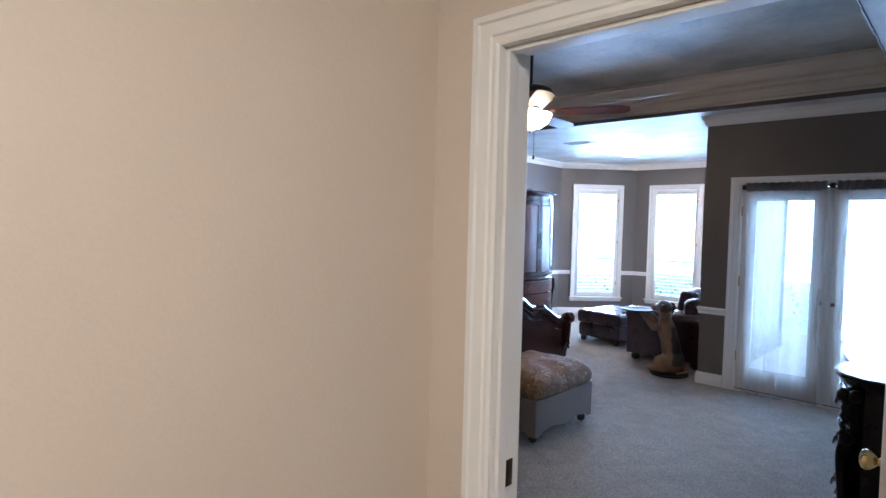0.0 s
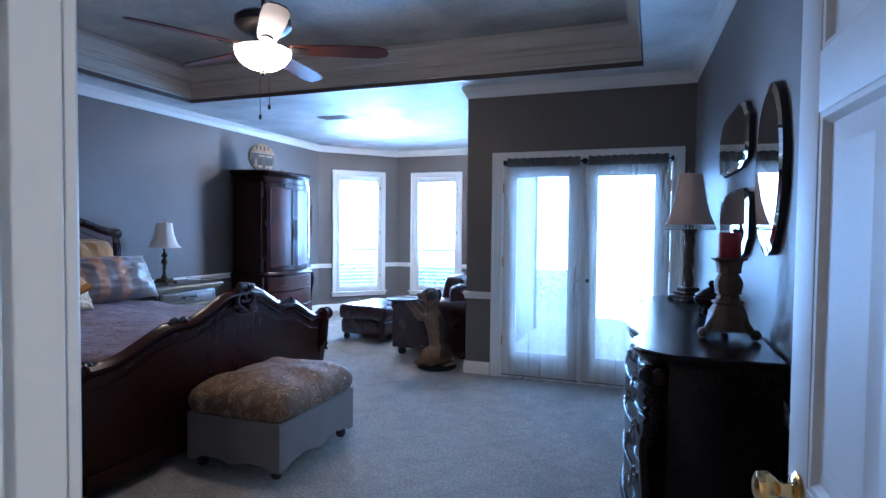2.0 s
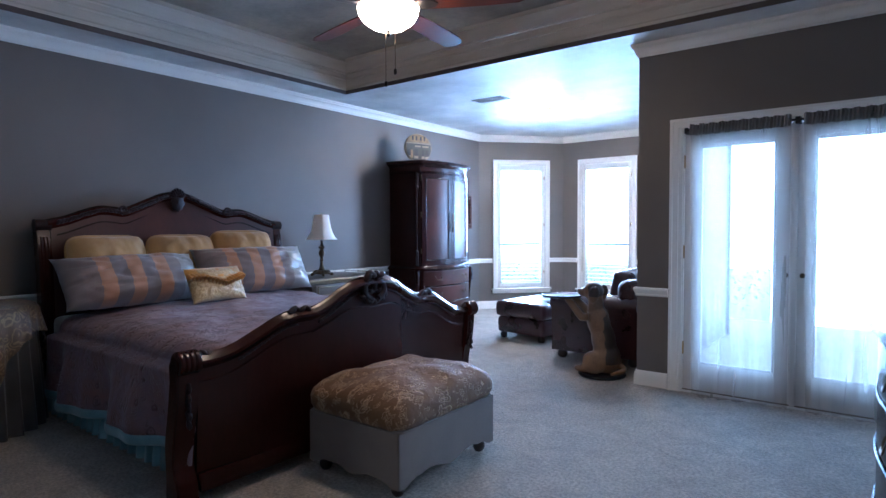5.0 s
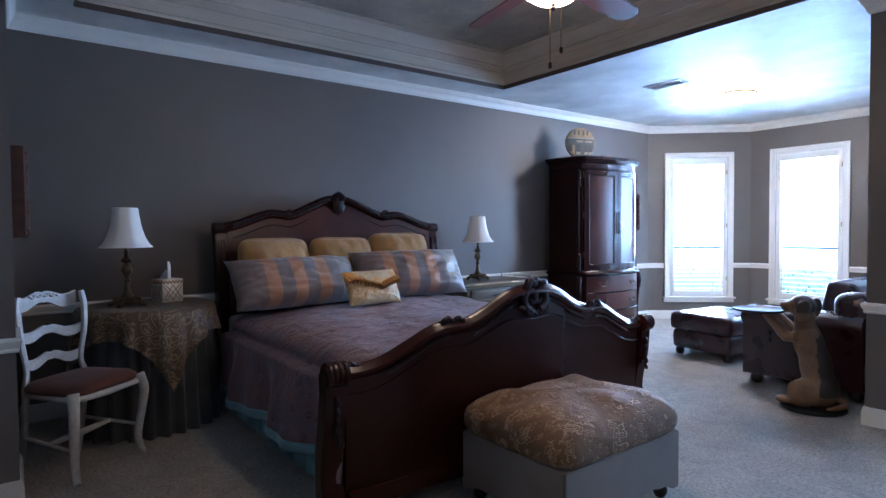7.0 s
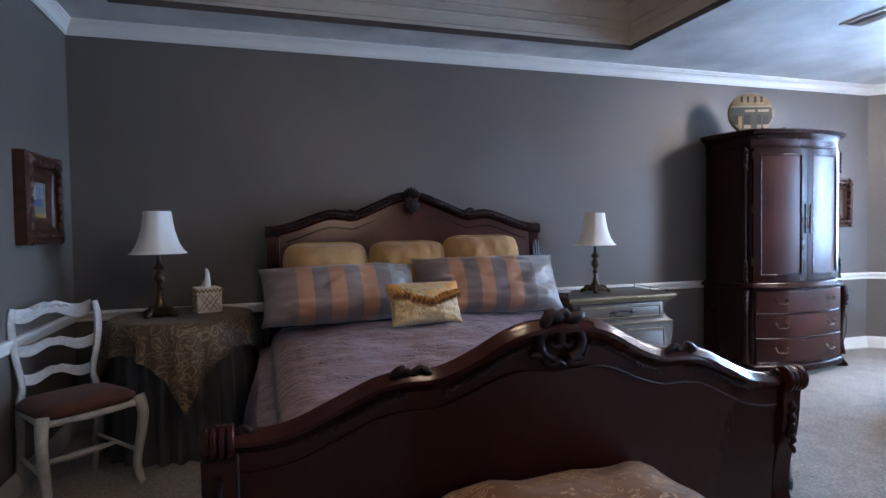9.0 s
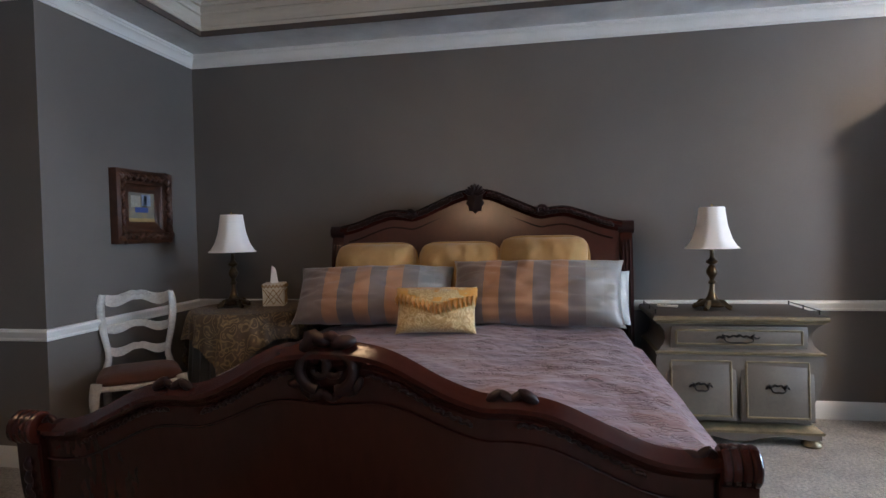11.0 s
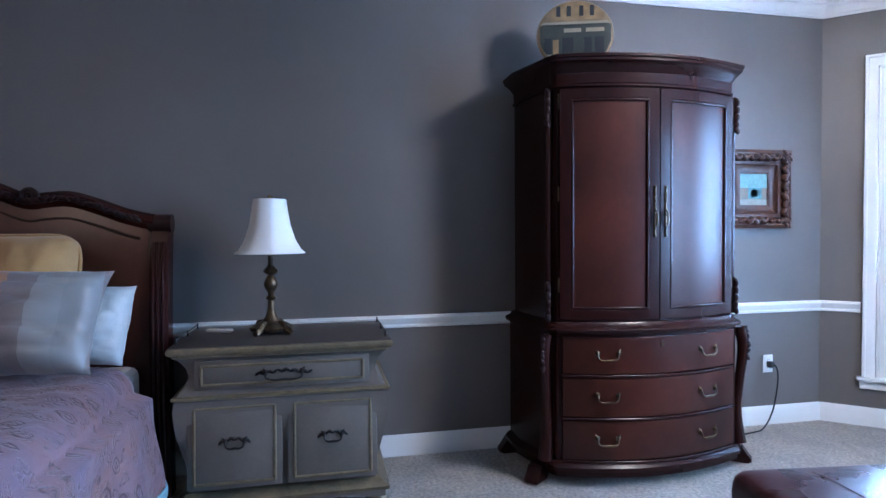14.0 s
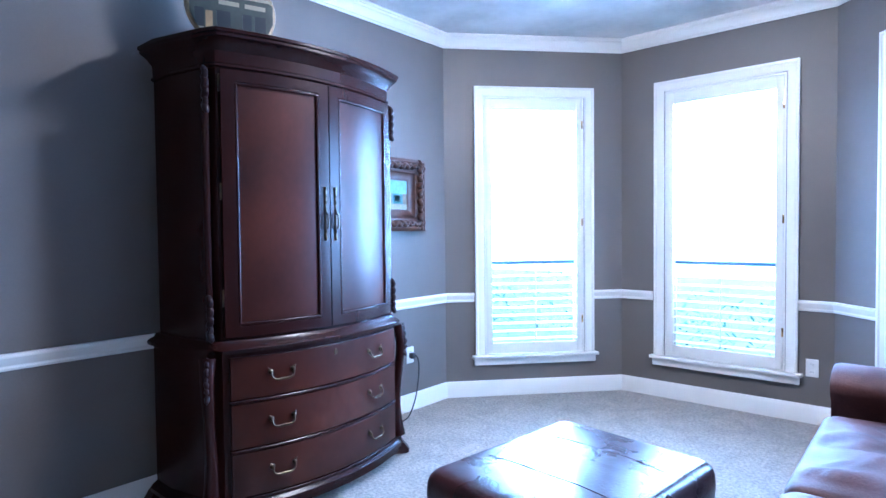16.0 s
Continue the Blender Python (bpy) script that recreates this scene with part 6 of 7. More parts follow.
M_SHOP = mat("dark_green_painted_shop", (0.055, 0.060, 0.042), 0.45, second=(0.025, 0.026, 0.020), scale=16, fine=80, bump=0.1, mix=0.8)
M_OB = mat("dark_painted_panes", (0.018, 0.020, 0.020), 0.35)
M_OG = mat("ochre_painted_stone", (0.32, 0.22, 0.09), 0.55, second=(0.17, 0.105, 0.045), scale=16, fine=80, bump=0.1)
M_OL = mat("pale_painted_blinds", (0.30, 0.26, 0.17), 0.5)
disc_band(-0.185, 0.185, -0.19, 0.065, 0.002, M_SHOP, "shop_front")
disc_band(-0.13, 0.15, 0.085, 0.19, 0.002, M_OG, "upper_storey")
disc_band(-0.185, 0.185, 0.058, 0.072, 0.006, M_OL, "cornice")
for y0 in (-0.10, -0.045, 0.02, 0.075):
    disc_band(y0, y0 + 0.022, 0.105, 0.165, 0.004, M_OB, "window")
for y0, y1 in ((-0.165, -0.125), (-0.07, -0.01), (0.045, 0.085), (0.10, 0.15)):
    disc_band(y0, y1, -0.15, -0.02, 0.004, M_OB, "window")
    disc_band(y0, y1, -0.15, -0.115, 0.0055, M_OL, "window_ledge")
disc_band(-0.06, 0.03, 0.012, 0.034, 0.0045, M_OL, "sign_board")
disc_band(0.055, 0.15, 0.012, 0.034, 0.0045, M_OL, "sign_board")
disc_band(-0.118, -0.088, -0.15, -0.03, 0.0045, M_OG, "doorway")
part("stand", box(-0.05, 0.05, -0.09, 0.09, -0.0005, 0.012, 0.003), M_DARK, orb, "low dark stand")
tagged(link("carved_finial", leaf_bumps([(-4.66, 8.24 + 0.02 * k, 2.148 + 0.014 * math.sin(0.8 * k)) for k in range(6)], 0.018, seed=4), M_CARVE, smooth=60), "small dark carved scroll lying on the armoire", "ornament")
cord = tube(smooth_curve([(-5.175, 9.62, 0.40), (-5.13, 9.635, 0.39), (-5.11, 9.63, 0.30), (-5.115, 9.60, 0.12), (-5.10, 9.52, 0.012), (-5.05, 9.40, 0.008), (-5.03, 9.2, 0.008), (-5.06, 9.0, 0.008)], 50), 0.005, 7)
box(-5.183, -5.145, 9.604, 9.640, 0.378, 0.418, 0.006, bm=cord)
tagged(link("power_cord", cord, M_BLACK, smooth=60), "black power cord plugged in beside the armoire", "cord")


# ---- nightstand ----
ns = thing("nightstand", "bombe nightstand in silvery grey paint with gilt edges", "nightstand", (-4.60, 6.60, 0), 90)
ns.scale = (1.07, 1, 1)
# local: x along the front, y back into the wall is +y after the turn: depth from -0.0 (front) to 0.53


def ns_ring(half, front, z, back=0.55, r=0.03):
    pts = []
    for i in range(15):
        u = -1 + 2 * i / 14
        pts.append((u * half, -front * (1 - 0.25 * u * u), z))
    return pts + [(half, back, z), (-half, back, z)]


NS = [(0.385, -0.045, 0.115), (0.375, -0.05, 0.16), (0.385, -0.045, 0.22), (0.41, -0.028, 0.32), (0.432, -0.012, 0.42), (0.438, -0.008, 0.50), (0.432, -0.012, 0.545)]
part("lower_body", rings([ns_ring(h, f, z) for h, f, z in NS]), M_SILVER, ns, "bulging grey lower case", 50)
part("waist_moulding", rings([ns_ring(h, f, z) for h, f, z in ((0.432, -0.01, 0.544), (0.442, 0.0, 0.549), (0.442, 0.0, 0.560), (0.43, -0.012, 0.566))]), M_GILT, ns)
part("upper_body", rings([ns_ring(h, f, z) for h, f, z in ((0.425, -0.016, 0.565), (0.395, -0.045, 0.60), (0.382, -0.058, 0.64), (0.388, -0.052, 0.68), (0.41, -0.03, 0.715), (0.425, -0.015, 0.73))]), M_SILVER, ns, "waisted grey drawer case", 50)
part("top_moulding", rings([ns_ring(h, f, z) for h, f, z in ((0.425, -0.014, 0.729), (0.437, -0.002, 0.735), (0.437, -0.002, 0.742), (0.452, 0.012, 0.750), (0.456, 0.016, 0.758), (0.456, 0.016, 0.768), (0.45, 0.01, 0.777))]), M_GILT, ns, "stepped gilt edge", 30)
part("top", rings([ns_ring(h, f, z) for h, f, z in ((0.449, 0.008, 0.776), (0.449, 0.008, 0.781), (0.443, 0.002, 0.784))]), mat("dark_umber_top", (0.055, 0.045, 0.038), 0.35), ns, "dark umber top")
part("base_moulding", rings([ns_ring(h, f, z) for h, f, z in ((0.425, -0.008, 0.075), (0.435, 0.002, 0.08), (0.438, 0.005, 0.095), (0.42, -0.012, 0.105), (0.405, -0.03, 0.122), (0.39, -0.04, 0.13))]), M_GILT, ns)
# shaped apron
up, lo = [], []
for i in range(41):
    u = -1 + 2 * i / 40
    up.append((u * 0.42, 0.09))
    lo.append((u * 0.42, 0.052 - 0.022 * math.cos(2 * math.pi * u * 0.9) * (1 - u * u)))
part("apron", prism(lo + up[::-1], 0.03, Matrix(((1, 0, 0, 0), (0, 0, 1, 0.0), (0, 1, 0, 0), (0, 0, 0, 1)))), M_SILVER, ns)
for s in (-1, 1):
    for y in (0.045, 0.50):
        part("foot", lathe([(0.0, 0.0), (0.045, 0.0), (0.055, 0.012), (0.052, 0.026), (0.034, 0.045), (0.040, 0.08), (0.0, 0.08)], 18, (s * 0.385, y, 0)), M_GILT, ns, "scrolled gilt foot")


def raised_frame(parent, name, x0, x1, z0, z1, yf, tilt=0.0, label=""):
    """A door or drawer front with a gilt bead round a sunken panel."""
    bm = box(x0, x1, -0.012, 0.02, z0, z1, 0.004)
    m = Matrix.Translation((0, yf, 0)) @ Matrix.Translation((0, 0, (z0 + z1) / 2)) @ Matrix.Rotation(tilt, 4, "X") @ Matrix.Translation((0, 0, -(z0 + z1) / 2))
    bm.transform(m)
    d = part(name, bm, M_SILVER, parent, label)
    c = [(x0 + 0.028, z0 + 0.024), (x1 - 0.028, z0 + 0.024), (x1 - 0.028, z1 - 0.024), (x0 + 0.028, z1 - 0.024)]
    for (xa, za), (xb, zb) in zip(c, c[1:] + c[:1]):
        own = tube([(xa, -0.013, za), (xb, -0.013, zb)], 0.007, 8)
        own.transform(m)
        part("bead", own, M_GILT, d)
    own = box(x0 + 0.034, x1 - 0.034, -0.0155, -0.011, z0 + 0.03, z1 - 0.03, 0.002)
    own.transform(m)
    part("panel", own, M_SILVER, d)
    return d, m


d, m = raised_frame(ns, "drawer", -0.355, 0.355, 0.585, 0.715, 0.028, 0.0, "grey drawer front with a gilt bead")
bail_pull(d, m @ Matrix.Translation((0, -0.014, 0.655)) @ Matrix.Rotation(radians(180), 4, "Z"), 0.15, 0.034, M_IRON)
part("backplate", leaf_bumps([m @ Vector((x, -0.016, 0.655 + 0.006 * math.cos(30 * x))) for x in np.linspace(-0.105, 0.105, 13)], 0.010, seed=8), M_IRON, d, "scrolling dark backplate", 60)
for x0, x1 in ((-0.385, -0.012), (0.012, 0.385)):
    d, m = raised_frame(ns, "door", x0, x1, 0.155, 0.53, 0.014, radians(-4), "grey cabinet door with a gilt bead")
    xc = (x0 + x1) / 2
    bail_pull(d, m @ Matrix.Translation((xc, -0.014, 0.36)) @ Matrix.Rotation(radians(180), 4, "Z"), 0.075, 0.030, M_IRON)
    part("backplate", leaf_bumps([m @ Vector((xc + x, -0.016, 0.362 + 0.008 * math.cos(45 * x))) for x in np.linspace(-0.055, 0.055, 8)], 0.010, seed=9), M_IRON, d, "scrolling dark backplate", 60)
for s in (-1, 1):
    bm = tube([(s * 0.43, 0.06, 0.806), (s * 0.43, 0.50, 0.806)], 0.003, 6)
    for y in (0.06, 0.28, 0.50):
        tube([(s * 0.43, y, 0.782), (s * 0.43, y, 0.812)], 0.004, 6, bm=bm)
    part("gallery_rail", bm, M_IRON, ns, "low dark metal gallery rail")
rc = thing("remote_control", "white slim remote lying on the nightstand", "remote", (-4.97, 6.27, 0.785), 70)
part("body", box(-0.065, 0.065, -0.02, 0.02, 0, 0.015, 0.006), M_WHITE, rc)
for k in range(4):
    part("button", lathe([(0.0, 0.0145), (0.005, 0.0145), (0.005, 0.0165), (0.0, 0.0165)], 8, (-0.04 + 0.022 * k, 0, 0)), M_BLACK, rc)


# ---- pictures ----
def ornate_picture(m, w, h, label, blocks, seed, border=0.15):
    pic = tagged(new("framed_picture"), label, "picture")
    pic.matrix_basis = m @ Matrix.Diagonal((1, 1.25, 1, 1))
    M_F = M_FRAME
    prof = [(0.0, 0.0), (0.0, 0.045), (0.02, 0.055), (0.055, 0.038), (0.08, 0.03), (0.092, 0.034), (0.10, 0.026), (border - 0.018, 0.022), (border, 0.014), (border, 0.0)]
    loops = []
    for px, pz, dx, dz in ((-w / 2, -h / 2, 1, 1), (w / 2, -h / 2, -1, 1), (w / 2, h / 2, -1, -1), (-w / 2, h / 2, 1, -1)):
        loops.append([(px + dx * o, d, pz + dz * o) for o, d in prof])
    loops.append(loops[0])
    part("frame", rings(loops, True, False), M_F, pic, "deep dark-gilt carved frame", 40)
    sides = [((-w / 2, -h / 2), (w / 2, -h / 2)), ((w / 2, -h / 2), (w / 2, h / 2)), ((w / 2, h / 2), (-w / 2, h / 2)), ((-w / 2, h / 2), (-w / 2, -h / 2))]
    for k, (a, b) in enumerate(sides):
        n = 18
        pts = [(a[0] + (b[0] - a[0]) * i / n, 0.045, a[1] + (b[1] - a[1]) * i / n) for i in range(n + 1)]
        c = Vector((0, 0, 0))
        pts = [(x * (1 - 0.05 / (w / 2) * (abs(x) > w / 2 - 0.001)), y, z * (1 - 0.05 / (h / 2) * (abs(z) > h / 2 - 0.001))) for x, y, z in pts]
        part("carving", leaf_bumps(pts, 0.024, seed=seed + k), M_F, pic, "", 60)
    iw, ih = w / 2 - border, h / 2 - border
    part("canvas", box(-iw, iw, 0.004, 0.012, -ih, ih), mat("painted_ground", (0.24, 0.19, 0.11), 0.6, second=(0.11, 0.12, 0.12), scale=18, fine=90, bump=0.3, mix=0.9), pic, "small painted street scene")
    for x0, x1, z0, z1, col in blocks:
        part("brush_block", box(-iw + x0 * 2 * iw, -iw + x1 * 2 * iw, 0.0121, 0.0132, -ih + z0 * 2 * ih, -ih + z1 * 2 * ih), mat("oil_paint", col, 0.5, second=tuple(c * 0.55 for c in col), scale=40, fine=120, bump=0.3, mix=0.9), pic)
    return pic


M_FRAME = mat("dark_gilded_wood", (0.085, 0.032, 0.015), 0.35, 0.15, second=(0.02, 0.009, 0.006), scale=14, fine=70, bump=0.3, depth=0.004, grain=0.4, mix=0.8)
ornate_picture(Matrix.Translation((-4.53, YS + 0.002, 1.525)), 0.56, 0.50, "painted cafe street scene in a heavy dark-gilt frame on the wall",
               [(0.15, 0.5, 0.55, 0.95, (0.24, 0.30, 0.42)), (0.25, 0.75, 0.32, 0.5, (0.05, 0.09, 0.30)), (0.55, 0.9, 0.5, 0.9, (0.45, 0.42, 0.33)), (0.3, 0.4, 0.6, 0.9, (0.06, 0.09, 0.18)), (0.0, 1.0, 0.0, 0.12, (0.42, 0.28, 0.10))], 20)
ornate_picture(Matrix.Translation((XW + 0.002, 9.49, 1.535)) @ Matrix.Rotation(radians(-90), 4, "Z"), 0.50, 0.50, "painted blue-green scene in a heavy dark-gilt frame on the wall",
               [(0.0, 1.0, 0.55, 1.0, (0.20, 0.38, 0.36)), (0.2, 0.7, 0.2, 0.55, (0.10, 0.24, 0.25)), (0.35, 0.6, 0.28, 0.5, (0.5, 0.5, 0.42)), (0.0, 1.0, 0.0, 0.18, (0.32, 0.32, 0.25))], 30)

# ---- dresser ----
dre = thing("dresser", "long espresso serpentine dresser with bowed drawers and brass pulls", "dresser", (0, 0, 0))
DYC, DH = 4.935, 0.965
DB = 0.445
TOP = 0.975


def front_x(y):
    """The serpentine front: a wide bowed middle, a notch, and a small bowed bay at either end."""
    d = abs(y - DYC)
    if d < 0.60:
        return 0.012 - 0.112 * math.cos(d / 0.60 * math.pi / 2) ** 0.8
    return 0.012 - 0.040 * math.sin(min(1, (d - 0.60) / 0.30) * math.pi) ** 0.8


def dre_outline(g=0.0, n=56):
    """Plan: flat back at the wall, canted ends and the serpentine front, grown by g."""
    pts = [(DB, DYC - DH - g), (0.085, DYC - DH - g), (0.02 - g, DYC - DH + 0.055 - g * 0.4)]
    for i in range(n + 1):
        y = (-1 + 2 * i / n) * (DH - 0.065)
        pts.append((front_x(DYC + y) - g, DYC + y))
    return pts + [(0.02 - g, DYC + DH - 0.055 + g * 0.4), (0.085, DYC + DH + g), (DB, DYC + DH + g)]


def dr_stack(levels):
    return rings([[(x, y, z) for x, y in dre_outline(g)] for g, z in levels])


part("body", dr_stack([(-0.02, 0.10), (-0.02, 0.925)]), M_DRESSER, dre, "espresso wooden case")
part("top", dr_stack([(-0.015, 0.922), (0.0, 0.926), (0.002, 0.934), (0.012, 0.940), (0.014, 0.947), (0.024, 0.952), (0.027, 0.958), (0.027, 0.967), (0.020, TOP - 0.0005)]), M_DRESSER, dre, "polished dark top with a moulded edge", 30)
part("base_moulding", dr_stack([(-0.01, 0.07), (0.008, 0.08), (0.012, 0.10), (0.004, 0.112), (-0.012, 0.13)]), M_DRESSER, dre)
for z0, z1 in ((0.145, 0.325), (0.345, 0.52), (0.54, 0.715), (0.735, 0.905)):
    for y0, y1 in ((DYC - 0.87, DYC - 0.625), (DYC - 0.575, DYC + 0.575), (DYC + 0.625, DYC + 0.87)):
        loops = []
        for i in range(25):
            y = y0 + (y1 - y0) * i / 24
            x = front_x(y) + 0.02
            loops.append([(x + 0.01, y, z0), (x - 0.012, y, z0), (x - 0.016, y, z0 + 0.006), (x - 0.016, y, z1 - 0.006), (x - 0.012, y, z1), (x + 0.01, y, z1)])
        d = part("drawer", rings(loops), M_DRESSER, dre, "bowed espresso drawer front", 30)
        part("bead", tube([(front_x(y0 + (y1 - y0) * i / 24) + 0.001, y0 + (y1 - y0) * i / 24, z0 - 0.010) for i in range(25)], 0.006, 6), M_DRESSER, d)
        for yy in ((y0 + y1) / 2,) if y1 - y0 < 0.5 else (DYC - 0.34, DYC + 0.34):
            bail_pull(d, Matrix.Translation((front_x(yy) + 0.003, yy, (z0 + z1) / 2 + 0.015)) @ Matrix.Rotation(radians(90), 4, "Z"), 0.085, 0.036)
for s in (-1, 1):
    y = DYC + s * (DH - 0.035)
    part("corner_post", tube(smooth_curve([(0.03, y, 0.66), (0.012, y, 0.60), (0.022, y, 0.42), (0.03, y, 0.25), (0.012, y, 0.08)], 24), lambda u: 0.034 - 0.012 * math.sin(math.pi * u), 12), M_DRESSER, dre, "turned corner column")
    bm = bmesh.new()
    for dx, dy, z, r in ((-0.012, -0.012, 0.885, 0.027), (0.034, -0.020, 0.885, 0.027), (0.008, -0.016, 0.835, 0.022), (0.010, -0.014, 0.795, 0.018), (0.006, -0.012, 0.69, 0.028)):
        own = bmesh.new()
        bmesh.ops.create_uvsphere(own, u_segments=14, v_segments=10, radius=1)
        into(bm, own, Matrix.Translation((0.02 + dx, y - s * dy, z)) @ Matrix.Diagonal((r, r * 0.9, r * 1.1, 1)))
    leaf_bumps([(0.012, y + s * 0.014, z) for z in np.linspace(0.86, 0.66, 11)], 0.015, bm=bm, seed=14)
    part("carving", bm, M_CARVE, dre, "carved scroll capital", 60)
    for x in (0.05, 0.34):
        part("foot", lathe([(0.0, 0.0), (0.035, 0.0), (0.048, 0.02), (0.040, 0.045), (0.030, 0.075), (0.0, 0.075)], 14, (x, DYC + s * (DH - 0.07), 0)), M_DRESSER, dre, "turned dark foot")

# candle holder
M_AGED = mat("aged_bronze_resin", (0.15, 0.092, 0.055), 0.5, 0.1, second=(0.05, 0.030, 0.020), scale=18, fine=80, bump=0.4, depth=0.004, grain=0.5, mix=0.8)
ch = thing("candle_holder", "carved bronze-brown pillar candle holder on scrolled feet", "candle holder", (0.315, 4.40, TOP), 60)
ch.scale = (1.07, 1.07, 1.07)
bm = bmesh.new()
lathe([(0.0, 0.03), (0.078, 0.03), (0.074, 0.05), (0.072, 0.07), (0.064, 0.10), (0.052, 0.125), (0.048, 0.128), (0.056, 0.133), (0.055, 0.139), (0.042, 0.146), (0.035, 0.158), (0.034, 0.164), (0.046, 0.169), (0.044, 0.175), (0.047, 0.19), (0.050, 0.208), (0.044, 0.226), (0.034, 0.242), (0.036, 0.246), (0.044, 0.25), (0.042, 0.256), (0.044, 0.275), (0.048, 0.292), (0.062, 0.298), (0.062, 0.305), (0.0, 0.305)], 36, lobes=9, lobe=0.035, bm=bm)
part("stem", bm, M_AGED, ch, "carved baluster stem", 50)
for k in range(3):
    a = radians(30 + 120 * k)
    c, s = math.cos(a), math.sin(a)
    bm = tube(smooth_curve([(0.03 * c, 0.03 * s, 0.10), (0.062 * c, 0.062 * s, 0.058), (0.085 * c, 0.085 * s, 0.032), (0.10 * c, 0.10 * s, 0.018)], 14), lambda u: 0.022 - 0.009 * u, 10)
    own = bmesh.new()
    bmesh.ops.create_uvsphere(own, u_segments=10, v_segments=8, radius=0.021, matrix=Matrix.Translation((0.102 * c, 0.102 * s, 0.021)))
    into(bm, own)
    part("foot", bm, M_AGED, ch, "scrolled foot")
    part("carving", leaf_bumps([((0.052 - 0.004 * i) * math.cos(a + 1.05), (0.052 - 0.004 * i) * math.sin(a + 1.05), 0.07 + 0.018 * i) for i in range(5)], 0.013, seed=k), M_AGED, ch)
cd = thing("candle", "thick red pillar candle on the holder", "candle", (0.315, 4.40, TOP + 0.327))
part("wax", lathe([(0.0, 0.0), (0.042, 0.0), (0.044, 0.004), (0.044, 0.096), (0.040, 0.102), (0.03, 0.098), (0.0, 0.095)], 28), mat("red_wax", (0.30, 0.012, 0.014), 0.4, bump=0.05), cd)
part("wick", tube([(0, 0, 0.094), (0.002, 0, 0.108)], 0.0015, 5), M_BLACK, cd)

# trinket box
jb = thing("trinket_box", "small dark footed urn box with a domed lid", "trinket box", (0.315, 5.08, TOP), 10)
part("bowl", lathe([(0.0, 0.035), (0.05, 0.035), (0.075, 0.06), (0.085, 0.085), (0.078, 0.09), (0.0, 0.09)], 20, lobes=4, lobe=0.06), M_CARVE, jb)
part("lid", lathe([(0.08, 0.091), (0.082, 0.10), (0.06, 0.12), (0.03, 0.135), (0.012, 0.145), (0.02, 0.16), (0.012, 0.175), (0.0, 0.18)], 20), M_CARVE, jb, "domed dark lid with a finial")
for k in range(4):
    a = radians(45 + 90 * k)
    part("foot", lathe([(0.0, 0.0), (0.012, 0.002), (0.016, 0.014), (0.010, 0.028), (0.014, 0.045), (0.0, 0.05)], 10, (0.055 * math.cos(a), 0.055 * math.sin(a), 0)), M_CARVE, jb)
for s in (-1, 1):
    bm = tube(smooth_curve([(0, s * 0.075, 0.08), (0, s * 0.105, 0.085), (0, s * 0.11, 0.065), (0, s * 0.085, 0.055)], 14), 0.006, 7)
    part("handle", bm, M_CARVE, jb)

# lamp with beaded shade
bl = thing("table_lamp", "bronze column lamp with a flared tan shade and bead fringe", "table lamp", (0.235, 5.70, TOP), 30)
bl.scale = (1.12, 1.12, 1.12)
bm = box(-0.075, 0.075, -0.075, 0.075, 0.012, 0.03, 0.006)
box(-0.06, 0.06, -0.06, 0.06, 0.03, 0.05, 0.008, bm=bm)
box(-0.045, 0.045, -0.045, 0.045, 0.05, 0.075, 0.008, bm=bm)
part("base", bm, M_AGED, bl, "stepped bronze-brown base")
for sx in (-1, 1):
    for sy in (-1, 1):
        part("foot", lathe([(0.0, 0.0), (0.015, 0.0), (0.018, 0.008), (0.012, 0.014), (0.0, 0.014)], 10, (sx * 0.066, sy * 0.066, 0)), M_AGED, bl)
loops = []
for i in range(40):
    z = 0.072 + 0.30 * i / 39
    loops.append([((0.026 * (1 + 0.16 * math.cos(3 * a + i * 0.42))) * math.cos(a), (0.026 * (1 + 0.16 * math.cos(3 * a + i * 0.42))) * math.sin(a), z) for a in (2 * math.pi * k / 18 for k in range(18))])
part("column", rings(loops), M_AGED, bl, "twisted leafy column")
part("capital", lathe([(0.0, 0.37), (0.028, 0.37), (0.04, 0.39), (0.046, 0.40), (0.0, 0.402)], 16), M_AGED, bl)
part("neck", tube([(0, 0, 0.40), (0, 0, 0.71)], 0.006, 8), M_ANTIQUE, bl)
M_TAN = mat("tan_silk_shade", (0.56, 0.42, 0.34), 0.7, second=(0.48, 0.35, 0.27), scale=6, fine=220, bump=0.1, sheen=0.3)
loops = []
for r, z in ((0.062, 0.705), (0.065, 0.70), (0.074, 0.64), (0.087, 0.56), (0.106, 0.49), (0.124, 0.445), (0.136, 0.425), (0.134, 0.423)):
    loops.append([(r * (1 - 0.05 * abs(math.sin(3 * a))) * math.cos(a), r * (1 - 0.05 * abs(math.sin(3 * a))) * math.sin(a), z) for a in (2 * math.pi * i / 48 for i in range(48))])
sh = link("shade", rings(loops, True, False), M_TAN, bl, "flared tan silk shade", 25)
so = sh.modifiers.new("thickness", "SOLIDIFY")
so.thickness = 0.003
verts, faces = [], []
bm = bmesh.new()
for k in range(48):
    a = 2 * math.pi * k / 48
    for j in range(2):
        own = bmesh.new()
        bmesh.ops.create_icosphere(own, subdivisions=1, radius=0.0065 if j else 0.005, matrix=Matrix.Translation((0.131 * math.cos(a), 0.131 * math.sin(a), 0.413 - 0.012 * j)))
        into(bm, own)
